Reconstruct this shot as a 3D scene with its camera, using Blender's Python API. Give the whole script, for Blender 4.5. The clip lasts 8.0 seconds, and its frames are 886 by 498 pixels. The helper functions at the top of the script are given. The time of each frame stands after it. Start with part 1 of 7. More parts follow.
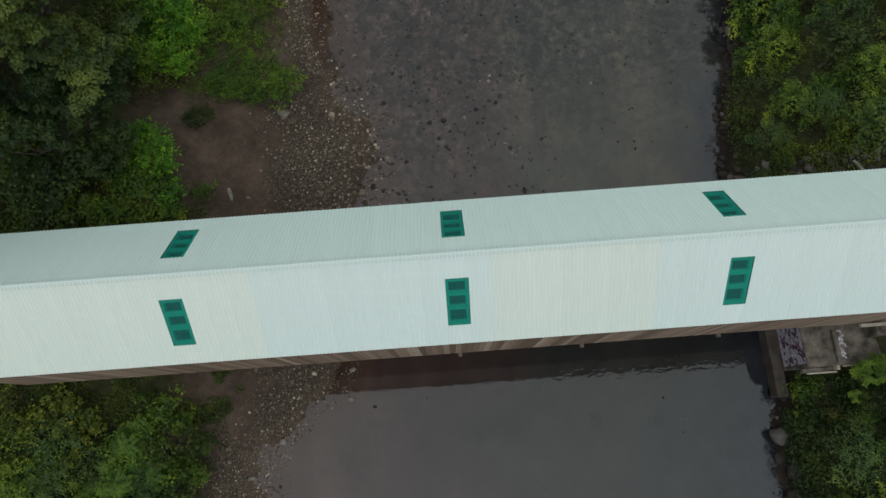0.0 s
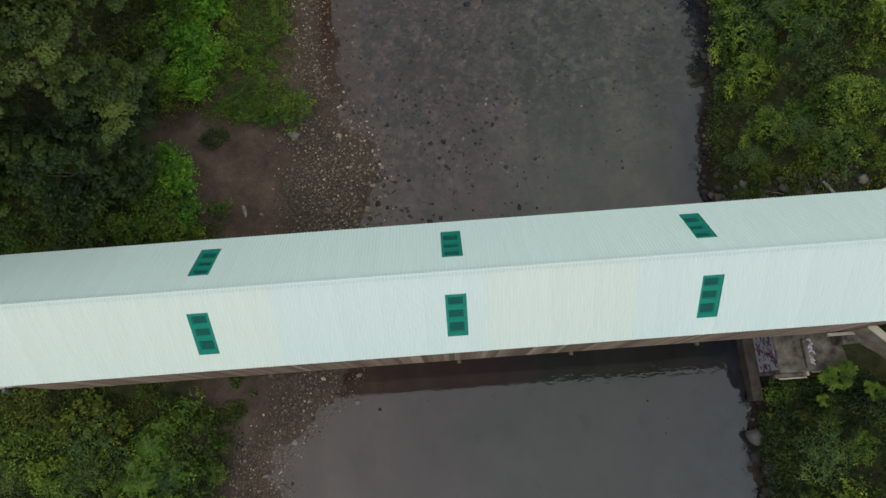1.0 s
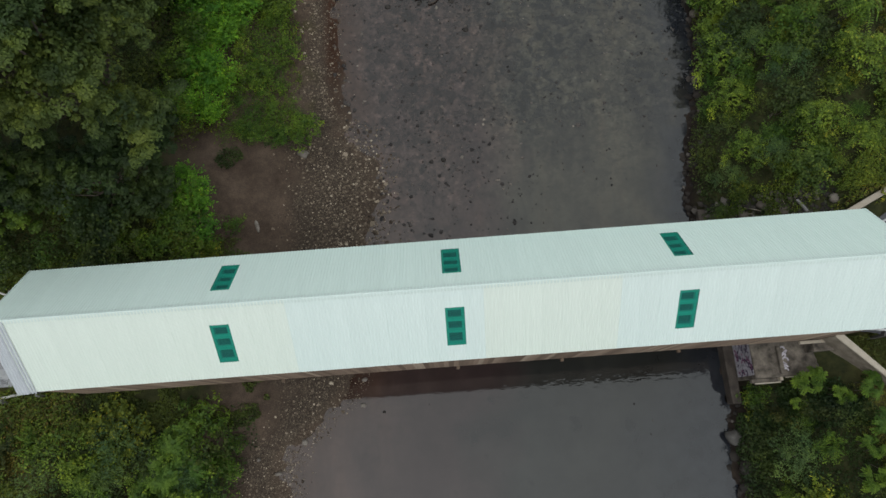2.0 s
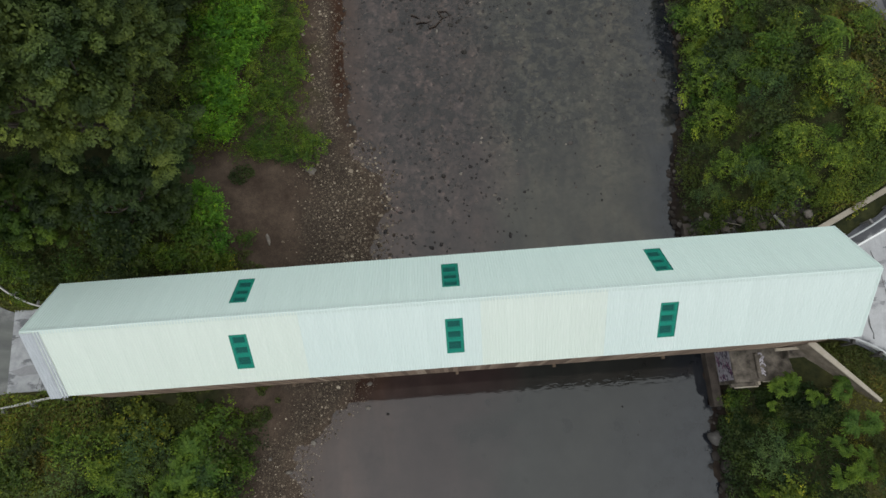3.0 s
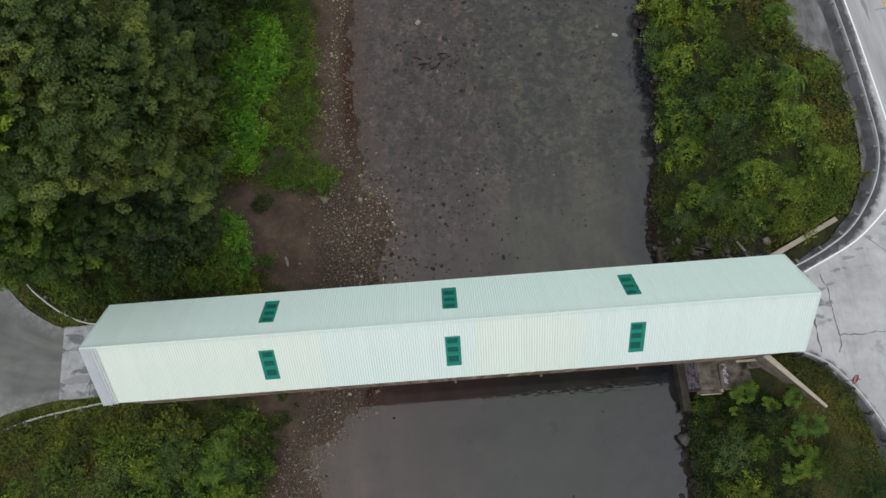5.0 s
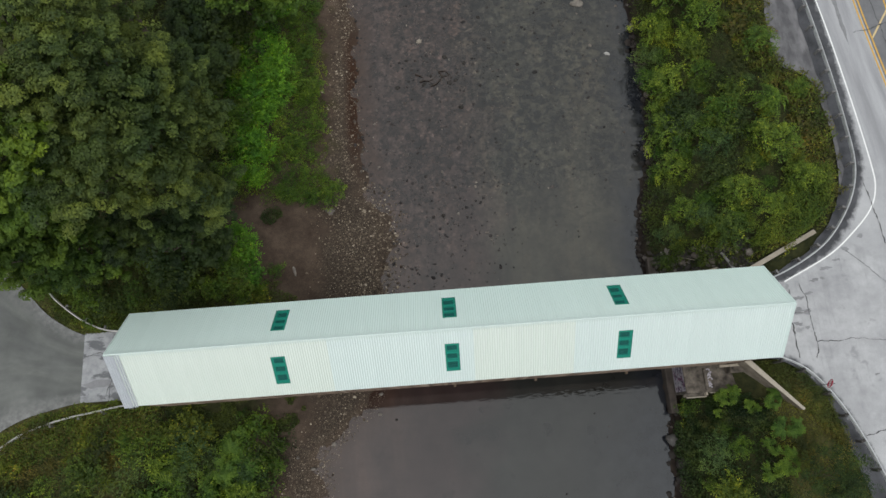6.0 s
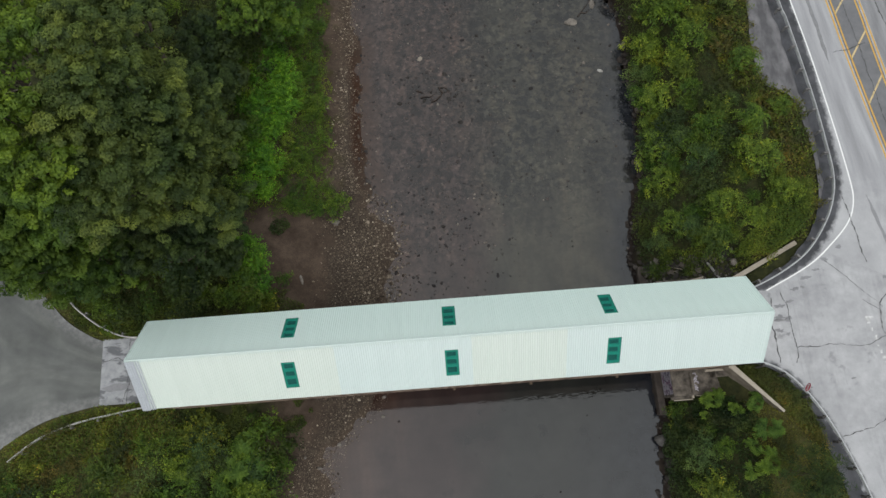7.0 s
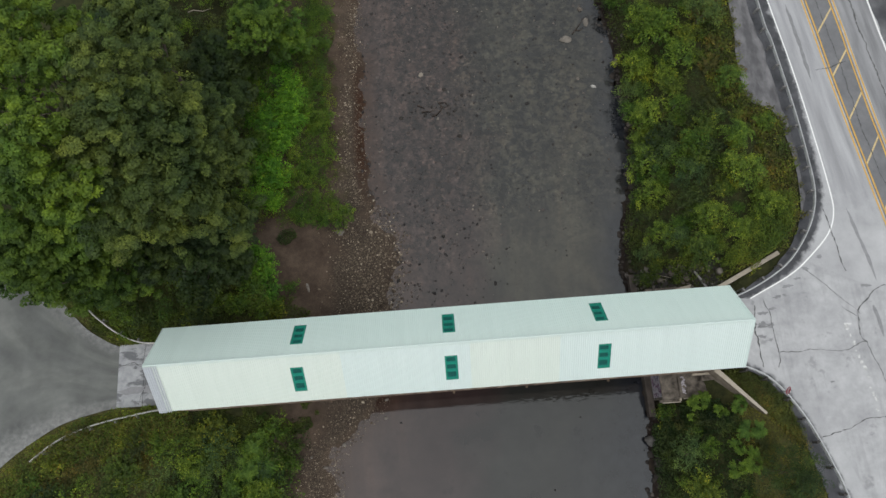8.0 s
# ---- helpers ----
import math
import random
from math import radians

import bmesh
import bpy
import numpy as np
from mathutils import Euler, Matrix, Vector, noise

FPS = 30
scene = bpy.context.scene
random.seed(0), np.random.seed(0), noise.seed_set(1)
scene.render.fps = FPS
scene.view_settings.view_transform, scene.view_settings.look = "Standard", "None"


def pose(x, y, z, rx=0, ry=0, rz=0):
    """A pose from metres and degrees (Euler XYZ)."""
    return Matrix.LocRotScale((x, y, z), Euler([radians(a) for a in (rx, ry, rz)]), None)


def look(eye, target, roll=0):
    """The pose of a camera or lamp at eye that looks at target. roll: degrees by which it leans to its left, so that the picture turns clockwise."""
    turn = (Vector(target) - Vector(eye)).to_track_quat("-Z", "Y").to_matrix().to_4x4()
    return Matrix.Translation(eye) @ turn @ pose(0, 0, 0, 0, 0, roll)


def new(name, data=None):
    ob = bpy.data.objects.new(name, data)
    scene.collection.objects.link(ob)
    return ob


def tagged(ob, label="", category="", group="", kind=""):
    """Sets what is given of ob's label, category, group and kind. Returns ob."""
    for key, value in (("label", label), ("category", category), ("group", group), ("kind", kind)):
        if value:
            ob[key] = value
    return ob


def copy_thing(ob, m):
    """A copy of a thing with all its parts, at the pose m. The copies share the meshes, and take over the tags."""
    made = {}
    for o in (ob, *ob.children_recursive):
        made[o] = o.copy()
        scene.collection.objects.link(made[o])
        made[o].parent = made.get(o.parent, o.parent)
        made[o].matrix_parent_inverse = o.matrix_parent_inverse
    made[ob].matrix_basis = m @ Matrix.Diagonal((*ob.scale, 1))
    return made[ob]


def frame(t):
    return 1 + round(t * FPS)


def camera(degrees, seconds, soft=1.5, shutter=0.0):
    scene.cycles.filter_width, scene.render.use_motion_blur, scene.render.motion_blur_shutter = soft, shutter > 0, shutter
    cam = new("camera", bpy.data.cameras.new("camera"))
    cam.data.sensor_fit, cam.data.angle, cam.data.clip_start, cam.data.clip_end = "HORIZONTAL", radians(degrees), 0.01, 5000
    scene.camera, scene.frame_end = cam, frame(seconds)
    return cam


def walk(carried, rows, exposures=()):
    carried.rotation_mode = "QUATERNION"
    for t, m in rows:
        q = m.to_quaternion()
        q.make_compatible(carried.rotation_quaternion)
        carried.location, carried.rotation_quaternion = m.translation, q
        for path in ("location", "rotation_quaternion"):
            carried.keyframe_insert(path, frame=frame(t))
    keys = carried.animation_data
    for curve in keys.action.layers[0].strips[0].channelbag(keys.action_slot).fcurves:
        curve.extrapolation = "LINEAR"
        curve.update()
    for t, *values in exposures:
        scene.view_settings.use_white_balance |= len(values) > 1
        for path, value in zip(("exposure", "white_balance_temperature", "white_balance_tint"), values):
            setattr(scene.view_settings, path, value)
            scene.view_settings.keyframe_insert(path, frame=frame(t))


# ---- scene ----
# The camera: a drone that climbs straight up while it looks down at the bridge.
cam = camera(70.0, 8.0, soft=1.5)
ROWS = [
    (0.0, -0.348, -5.675, 34.080, 14.622, 1.052, -4.113),
    (0.5, -0.325, -5.640, 35.407, 14.661, 1.051, -4.120),
    (1.0, -0.302, -5.606, 36.733, 14.699, 1.049, -4.127),
    (1.5, -0.280, -5.571, 38.056, 14.736, 1.047, -4.134),
    (2.0, -0.257, -5.537, 39.378, 14.773, 1.046, -4.141),
    (2.5, -0.234, -5.502, 40.698, 14.809, 1.044, -4.148),
    (3.0, -0.212, -5.468, 42.015, 14.844, 1.042, -4.155),
    (3.5, -0.189, -5.433, 43.331, 14.879, 1.040, -4.162),
    (4.0, -0.166, -5.399, 44.644, 14.913, 1.039, -4.169),
    (4.5, -0.144, -5.365, 45.956, 14.946, 1.037, -4.176),
    (5.0, -0.121, -5.330, 47.265, 14.979, 1.035, -4.184),
    (5.5, -0.099, -5.296, 48.573, 15.011, 1.032, -4.191),
    (6.0, -0.076, -5.262, 49.878, 15.042, 1.030, -4.198),
    (6.5, -0.054, -5.228, 51.181, 15.073, 1.028, -4.205),
    (7.0, -0.032, -5.194, 52.483, 15.103, 1.026, -4.212),
    (7.5, -0.009, -5.160, 53.782, 15.132, 1.023, -4.219),
    (8.0, 0.013, -5.126, 55.080, 15.160, 1.021, -4.226),
]
walk(cam, [(t, pose(x, y, z, rx, ry, rz)) for t, x, y, z, rx, ry, rz in ROWS], [(0.0, -0.33, 6350, 6), (0.5, -0.22, 6370, 6.5), (1.0, -0.14, 6390, 7), (2.5, -0.04, 6440, 8), (8.0, 0.0, 6500, 10)])

from mathutils import geometry

# ---- world and light: a bright overcast day, the sun behind thin cloud in the south ----
SUN_ELEVATION, SUN_AZIMUTH = 62.0, 185.0
az, el = radians(SUN_AZIMUTH), radians(SUN_ELEVATION)
to_sun = Vector((math.sin(az) * math.cos(el), math.cos(az) * math.cos(el), math.sin(el)))
world = bpy.data.worlds.new("overcast")
scene.world = world
world.use_nodes = True
wn = world.node_tree
sky = wn.nodes.new("ShaderNodeTexSky")
sky.sky_type, sky.sun_disc = "NISHITA", False
sky.sun_elevation, sky.sun_rotation = radians(SUN_ELEVATION), radians(SUN_AZIMUTH)
sky.dust_density, sky.ozone_density, sky.air_density = 4.0, 1.0, 1.0
soften = wn.nodes.new("ShaderNodeHueSaturation")
soften.inputs["Saturation"].default_value = 0.4
wn.links.new(sky.outputs[0], soften.inputs["Color"])
veil = wn.nodes.new("ShaderNodeMix")
veil.data_type = "RGBA"
veil.inputs["Factor"].default_value = 0.8
veil.inputs["B"].default_value = (6.3, 6.55, 6.5, 1.0)
wn.links.new(soften.outputs[0], veil.inputs["A"])
# thin cloud: the sky brightens evenly from the horizon to the zenith
where, axes = wn.nodes.new("ShaderNodeTexCoord"), wn.nodes.new("ShaderNodeSeparateXYZ")
rise_up, cloud = wn.nodes.new("ShaderNodeMapRange"), wn.nodes.new("ShaderNodeVectorMath")
cloud.operation = "SCALE"
rise_up.inputs["To Min"].default_value, rise_up.inputs["To Max"].default_value = 0.5, 1.5
wn.links.new(where.outputs["Generated"], axes.inputs[0])
wn.links.new(axes.outputs["Z"], rise_up.inputs["Value"])
wn.links.new(veil.outputs["Result"], cloud.inputs[0])
# and grows brighter towards the veiled sun
toward, glow, total = wn.nodes.new("ShaderNodeVectorMath"), wn.nodes.new("ShaderNodeMapRange"), wn.nodes.new("ShaderNodeMath")
toward.operation, glow.interpolation_type, total.operation = "DOT_PRODUCT", "SMOOTHSTEP", "MULTIPLY"
toward.inputs[1].default_value = to_sun
glow.inputs["From Min"].default_value, glow.inputs["From Max"].default_value = 0.45, 1.0
glow.inputs["To Min"].default_value, glow.inputs["To Max"].default_value = 1.0, 1.18
wn.links.new(where.outputs["Generated"], toward.inputs[0])
wn.links.new(toward.outputs["Value"], glow.inputs["Value"])
wn.links.new(rise_up.outputs[0], total.inputs[0])
wn.links.new(glow.outputs[0], total.inputs[1])
wn.links.new(total.outputs[0], cloud.inputs["Scale"])
wn.links.new(cloud.outputs[0], wn.nodes["Background"].inputs["Color"])
wn.nodes["Background"].inputs["Strength"].default_value = 0.136
lamp = bpy.data.lights.new("sun", "SUN")
lamp.energy, lamp.angle, lamp.color = 0.1, radians(14), (1.0, 0.97, 0.92)
sun = new("sun", lamp)
sun.matrix_world = look(to_sun * 200, (0, 0, 0))
scene.view_settings.exposure = 0.0

RNG = np.random.default_rng(7)


# ---- materials ----
class Shader:
    """A node material with a Principled surface and short ways to wire it."""

    def __init__(self, name, rough=0.8, metal=0.0, spec=0.5):
        self.mat = bpy.data.materials.new(name)
        self.mat.use_nodes = True
        self.tree = self.mat.node_tree
        self.n, self.l = self.tree.nodes, self.tree.links
        self.bsdf = self.n["Principled BSDF"]
        self.bsdf.inputs["Roughness"].default_value = rough
        self.bsdf.inputs["Metallic"].default_value = metal
        self.bsdf.inputs["Specular IOR Level"].default_value = spec
        self.coord = self.n.new("ShaderNodeTexCoord").outputs["Object"]

    def node(self, kind):
        return self.n.new(kind)

    def put(self, socket, value):
        if isinstance(value, bpy.types.NodeSocket):
            self.l.new(value, socket)
        elif isinstance(value, tuple) and len(value) == 3:
            socket.default_value = (*value, 1.0)
        else:
            socket.default_value = value

    def noise(self, scale, detail=4.0, rough=0.55, stretch=None, distortion=0.0):
        tex = self.node("ShaderNodeTexNoise")
        tex.inputs["Scale"].default_value, tex.inputs["Detail"].default_value = scale, detail
        tex.inputs["Roughness"].default_value, tex.inputs["Distortion"].default_value = rough, distortion
        source = self.coord
        if stretch:
            mapping = self.node("ShaderNodeMapping")
            mapping.inputs["Scale"].default_value = stretch
            self.l.new(source, mapping.inputs["Vector"])
            source = mapping.outputs["Vector"]
        self.l.new(source, tex.inputs["Vector"])
        return tex.outputs["Fac"]

    def cells(self, scale, feature="F1", out="Distance"):
        tex = self.node("ShaderNodeTexVoronoi")
        tex.inputs["Scale"].default_value, tex.feature = scale, feature
        self.l.new(self.coord, tex.inputs["Vector"])
        return tex.outputs[out]

    def ramp(self, fac, stops):
        node = self.node("ShaderNodeValToRGB")
        while len(node.color_ramp.elements) < len(stops):
            node.color_ramp.elements.new(0.5)
        for element, (at, colour) in zip(node.color_ramp.elements, stops):
            element.position = at
            element.color = (*colour, 1.0) if isinstance(colour, tuple) else (colour, colour, colour, 1.0)
        self.l.new(fac, node.inputs["Fac"])
        return node.outputs["Color"]

    def mix(self, fac, a, b, blend="MIX"):
        node = self.node("ShaderNodeMix")
        node.data_type, node.blend_type = "RGBA", blend
        self.put(node.inputs["Factor"], fac)
        self.put(node.inputs["A"], a)
        self.put(node.inputs["B"], b)
        return node.outputs["Result"]

    def maths(self, op, a, b=0.0):
        node = self.node("ShaderNodeMath")
        node.operation = op
        self.put(node.inputs[0], a)
        self.put(node.inputs[1], b)
        return node.outputs[0]

    def attribute(self, name):
        node = self.node("ShaderNodeAttribute")
        node.attribute_name = name
        return node.outputs["Fac"]

    def island(self):
        return self.node("ShaderNodeNewGeometry").outputs["Random Per Island"]

    def random(self):
        return self.node("ShaderNodeObjectInfo").outputs["Random"]

    def colour(self, value):
        self.put(self.bsdf.inputs["Base Color"], value)
        return self

    def roughness(self, value):
        self.put(self.bsdf.inputs["Roughness"], value)
        return self

    def bump(self, height, strength=0.3, distance=0.02):
        node = self.node("ShaderNodeBump")
        node.inputs["Strength"].default_value, node.inputs["Distance"].default_value = strength, distance
        self.l.new(height, node.inputs["Height"])
        self.l.new(node.outputs["Normal"], self.bsdf.inputs["Normal"])
        return self


def roof_paint(name, base, warm):
    s = Shader(name, rough=0.62, spec=0.25)
    wash = s.ramp(s.noise(0.35, 5), [(0.3, base), (0.7, warm)])
    streak = s.ramp(s.noise(1.2, 4, stretch=(5.0, 0.5, 0.5)), [(0.35, 0.94), (0.65, 1.0)])
    tone = s.mix(0.5, s.mix(1.0, wash, streak, "MULTIPLY"), wash)
    panel = s.ramp(s.random(), [(0.0, 0.975), (1.0, 1.0)])
    return s.colour(s.mix(1.0, tone, panel, "MULTIPLY")).mat


def leaf_paint(name, dark, light, accent=None, share=0.0):
    """Leaves: each differs a little, each tuft and each stretch of crown somewhat more."""
    s = Shader(name, rough=0.55, spec=0.25)
    mid = tuple(0.5 * (a + b) for a, b in zip(dark, light))
    low, high = tuple(0.5 * (a + b) for a, b in zip(dark, mid)), tuple(0.5 * (a + b) for a, b in zip(light, mid))
    tone = s.ramp(s.island(), [(0.0, low), (0.75, high)] + ([(1.0 - share, high), (1.0, accent)] if accent else []))
    patch = s.ramp(s.noise(0.9, 3, 0.5), [(0.36, (0.66, 0.74, 0.76)), (0.64, (1.24, 1.24, 1.06))])
    stand = s.ramp(s.noise(0.28, 3, 0.5), [(0.36, (0.62, 0.74, 0.80)), (0.64, (1.25, 1.17, 0.92))])
    patch = s.mix(1.0, patch, stand, "MULTIPLY")
    tuft = s.ramp(s.maths("ADD", s.attribute("tuft"), 0.5), [(0.0, (0.46, 0.55, 0.60)), (0.5, (1.0, 1.0, 1.0)), (1.0, (1.58, 1.48, 1.22))])
    whole = s.ramp(s.random(), [(0.0, (0.68, 0.80, 0.85)), (1.0, (1.2, 1.15, 0.95))])
    colour = s.mix(1.0, s.mix(1.0, s.mix(1.0, tone, patch, "MULTIPLY"), tuft, "MULTIPLY"), whole, "MULTIPLY")
    s.colour(colour)
    thin = s.node("ShaderNodeBsdfTranslucent")
    s.l.new(colour, thin.inputs["Color"])
    blend = s.node("ShaderNodeMixShader")
    blend.inputs["Fac"].default_value = 0.24
    s.l.new(s.bsdf.outputs[0], blend.inputs[1])
    s.l.new(thin.outputs[0], blend.inputs[2])
    s.l.new(blend.outputs[0], s.n["Material Output"].inputs["Surface"])
    return s.mat


def plain(name, a, b, scale=3.0, rough=0.8, metal=0.0, bump=0.25, stretch=None, fine=40.0, spec=0.4):
    """Two tones broken up at two scales, with fine relief."""
    s = Shader(name, rough, metal, spec)
    large = s.ramp(s.noise(scale, 5, stretch=stretch), [(0.3, a), (0.7, b)])
    grain = s.noise(fine, 3)
    shade = s.ramp(s.random(), [(0.0, 0.85), (1.0, 1.08)])
    s.colour(s.mix(1.0, s.mix(1.0, large, s.ramp(grain, [(0.25, 0.8), (0.75, 1.12)]), "MULTIPLY"), shade, "MULTIPLY"))
    return s.bump(grain, bump, 0.01).mat


def river_bed(s):
    """The colours of the river's bed: warm silt and cobbles by the bar, green weed and blue-grey mud towards the far bank."""
    warm = s.ramp(s.noise(0.35, 6, 0.6), [(0.3, (0.045, 0.0298, 0.0265)), (0.7, (0.090, 0.0615, 0.0540))])
    cold = s.ramp(s.noise(0.30, 6, 0.6), [(0.3, (0.038, 0.0358, 0.0285)), (0.7, (0.077, 0.0720, 0.0540))])
    river = s.mix(s.attribute("pale"), warm, cold)
    clump = s.ramp(s.noise(1.5, 6, 0.66, stretch=(0.9, 1.0, 1.0), distortion=0.5), [(0.43, 0.0), (0.57, 0.9)])
    uneven = s.ramp(s.noise(0.2, 4, 0.6), [(0.34, 0.5), (0.54, 1.0)])
    clump = s.maths("MULTIPLY", s.maths("MULTIPLY", clump, uneven), s.attribute("weed"))
    river = s.mix(clump, river, s.mix(s.attribute("pale"), (0.015, 0.0115, 0.0120), (0.011, 0.0122, 0.0135)))
    tuft = s.ramp(s.noise(0.9, 5, 0.7, distortion=0.8), [(0.56, 0.0), (0.64, 1.0)])
    tuft = s.maths("MULTIPLY", s.maths("MULTIPLY", tuft, s.ramp(s.noise(0.16, 3), [(0.42, 0.0), (0.56, 0.9)])), s.attribute("weed"))
    river = s.mix(tuft, river, (0.011, 0.011, 0.012))
    dab = s.ramp(s.noise(2.7, 4, 0.62, stretch=(0.75, 1.3, 1.0), distortion=0.4), [(0.55, 0.0), (0.63, 1.0)])
    dab = s.maths("MULTIPLY", s.maths("MULTIPLY", dab, s.ramp(s.noise(0.24, 4, 0.6), [(0.42, 0.12), (0.58, 0.8)])), s.attribute("weed"))
    river = s.mix(dab, river, (0.013, 0.013, 0.0155))
    fleck = s.maths("MULTIPLY", s.ramp(s.noise(5.5, 3, 0.6), [(0.62, 0.0), (0.70, 0.55)]), s.attribute("stony"))
    river = s.mix(fleck, river, (0.115, 0.098, 0.082))
    # cobbles set in the silt: rounded cells of their own tone, dark between
    for scale, strength in ((1.7, 0.7), (3.0, 1.0), (5.2, 0.8)):
        tone = s.ramp(s.cells(scale, out="Color"), [(0.08, 0.32), (0.5, 0.95), (0.95, 1.7)])
        edge = s.ramp(s.cells(scale), [(0.30, 1.0), (0.62, 0.72)])
        stones = s.mix(1.0, s.mix(1.0, river, tone, "MULTIPLY"), edge, "MULTIPLY")
        spread = s.ramp(s.noise(0.5 + 0.2 * scale, 4, 0.6), [(0.36, 0.15 * strength), (0.56, strength)])
        river = s.mix(s.maths("MULTIPLY", spread, s.attribute("stony")), river, stones)
    flow = s.ramp(s.noise(0.5, 4, 0.55, stretch=(1.0, 0.22, 1.0), distortion=0.6), [(0.36, (0.72, 0.72, 0.76)), (0.52, (1.0, 1.0, 1.0)), (0.66, (1.24, 1.16, 1.10))])
    river = s.mix(1.0, river, flow, "MULTIPLY")
    river = s.mix(1.0, river, (0.94, 0.93, 0.92), "MULTIPLY")
    silt = s.mix(s.attribute("pale"), s.ramp(s.noise(0.3, 5, 0.6), [(0.3, (0.0255, 0.0170, 0.0166)), (0.7, (0.042, 0.0290, 0.0282))]),
                 s.ramp(s.noise(0.3, 5, 0.6), [(0.3, (0.0145, 0.0146, 0.0136)), (0.7, (0.0265, 0.0266, 0.0246))]))
    blot = s.ramp(s.noise(0.55, 3, 0.5), [(0.62, 0.0), (0.72, 0.6)])
    silt = s.mix(blot, silt, (0.006, 0.006, 0.0065))
    silt = s.mix(s.attribute("hollow"), silt, (0.007, 0.0075, 0.008))
    river = s.mix(s.attribute("silt"), river, silt)
    river = s.mix(s.attribute("deep"), river, s.ramp(s.noise(0.9, 5, 0.6), [(0.35, (0.0095, 0.0110, 0.0160)), (0.65, (0.021, 0.0232, 0.0295))]))
    return s.mix(s.attribute("shallow"), river, s.ramp(s.noise(1.8, 6, 0.65), [(0.3, (0.022, 0.0088, 0.0042)), (0.7, (0.052, 0.0260, 0.0160))]))


def ground_paint():
    s = Shader("bank_and_bed", rough=0.92, spec=0.2)
    gravel, grass, bed = s.attribute("gravel"), s.attribute("grass"), s.attribute("bed")
    dirt = s.ramp(s.noise(0.5, 6), [(0.3, (0.056, 0.039, 0.029)), (0.7, (0.110, 0.080, 0.060))])
    dirt = s.mix(1.0, dirt, s.ramp(s.noise(12, 5, 0.65), [(0.3, 0.7), (0.75, 1.25)]), "MULTIPLY")
    dirt = s.mix(1.0, dirt, s.ramp(s.noise(2.2, 5, 0.6), [(0.35, 0.82), (0.65, 1.15)]), "MULTIPLY")
    pebble_tone = s.ramp(s.cells(13.0, out="Color"), [(0.1, (0.046, 0.034, 0.026)), (0.6, (0.086, 0.067, 0.051)), (0.97, (0.17, 0.140, 0.108))])
    pebble_edge = s.ramp(s.cells(13.0), [(0.25, 1.0), (0.75, 0.4)])
    stones = s.mix(1.0, pebble_tone, pebble_edge, "MULTIPLY")
    turf = s.ramp(s.noise(2.5, 6), [(0.3, (0.018, 0.022, 0.009)), (0.7, (0.048, 0.050, 0.018))])
    turf = s.mix(s.attribute("verge"), turf, s.ramp(s.noise(1.6, 6, 0.6), [(0.3, (0.050, 0.050, 0.018)), (0.7, (0.115, 0.105, 0.040))]))
    land = s.mix(gravel, dirt, stones)
    moss = s.maths("MULTIPLY", s.ramp(s.noise(0.8, 5, 0.6), [(0.52, 0.0), (0.64, 0.7)]), s.attribute("moss"))
    land = s.mix(moss, land, (0.045, 0.043, 0.014))
    land = s.mix(grass, land, turf)
    wet = s.ramp(s.noise(0.7, 6), [(0.3, (0.040, 0.030, 0.024)), (0.7, (0.078, 0.059, 0.047))])
    # wet soil at the east bank's foot, with the overhang's shade painted in
    land = s.mix(s.attribute("bank_foot_shade"), land, s.ramp(s.noise(2.5, 5, 0.6), [(0.3, (0.008, 0.0055, 0.005)), (0.7, (0.026, 0.018, 0.015))]))
    rust = s.ramp(s.noise(1.8, 6, 0.65), [(0.3, (0.022, 0.0095, 0.0050)), (0.7, (0.058, 0.0290, 0.0180))])
    s.colour(s.mix(s.attribute("rust"), s.mix(bed, land, wet), rust))
    s.bump(s.noise(9, 5), 0.5, 0.06)
    relief = s.bsdf.inputs["Normal"].links[0].from_node
    s.l.new(s.ramp(bed, [(0.0, 0.5), (0.3, 0.0)]), relief.inputs["Strength"])
    return s.mat


def water_paint():
    """Shallow, slightly murky water: the bed's colours show through a smooth, gently rippled surface."""
    s = Shader("river_water", rough=0.05)
    s.bsdf.inputs["IOR"].default_value = 1.55
    s.colour(river_bed(s))
    ripple = s.node("ShaderNodeBump")
    ripple.inputs["Distance"].default_value = 0.05
    small = s.noise(2.6, 1, 0.5, stretch=(0.8, 1.7, 1.0), distortion=0.6)
    s.l.new(s.mix(0.5, s.noise(1.6, 1, 0.5, stretch=(1.4, 1.0, 1.0)), small), ripple.inputs["Height"])
    s.l.new(s.maths("ADD", s.maths("MULTIPLY", s.attribute("riffle"), 0.22), 0.035), ripple.inputs["Strength"])
    # the shading normal tilts north to widen the bridge's reflection; the sheet stays flat
    lean = s.node("ShaderNodeCombineXYZ")
    lean.inputs["Y"].default_value, lean.inputs["Z"].default_value = math.sin(radians(2.6)), math.cos(radians(2.6))
    s.l.new(lean.outputs[0], ripple.inputs["Normal"])
    s.l.new(ripple.outputs[0], s.bsdf.inputs["Normal"])
    return s.mat


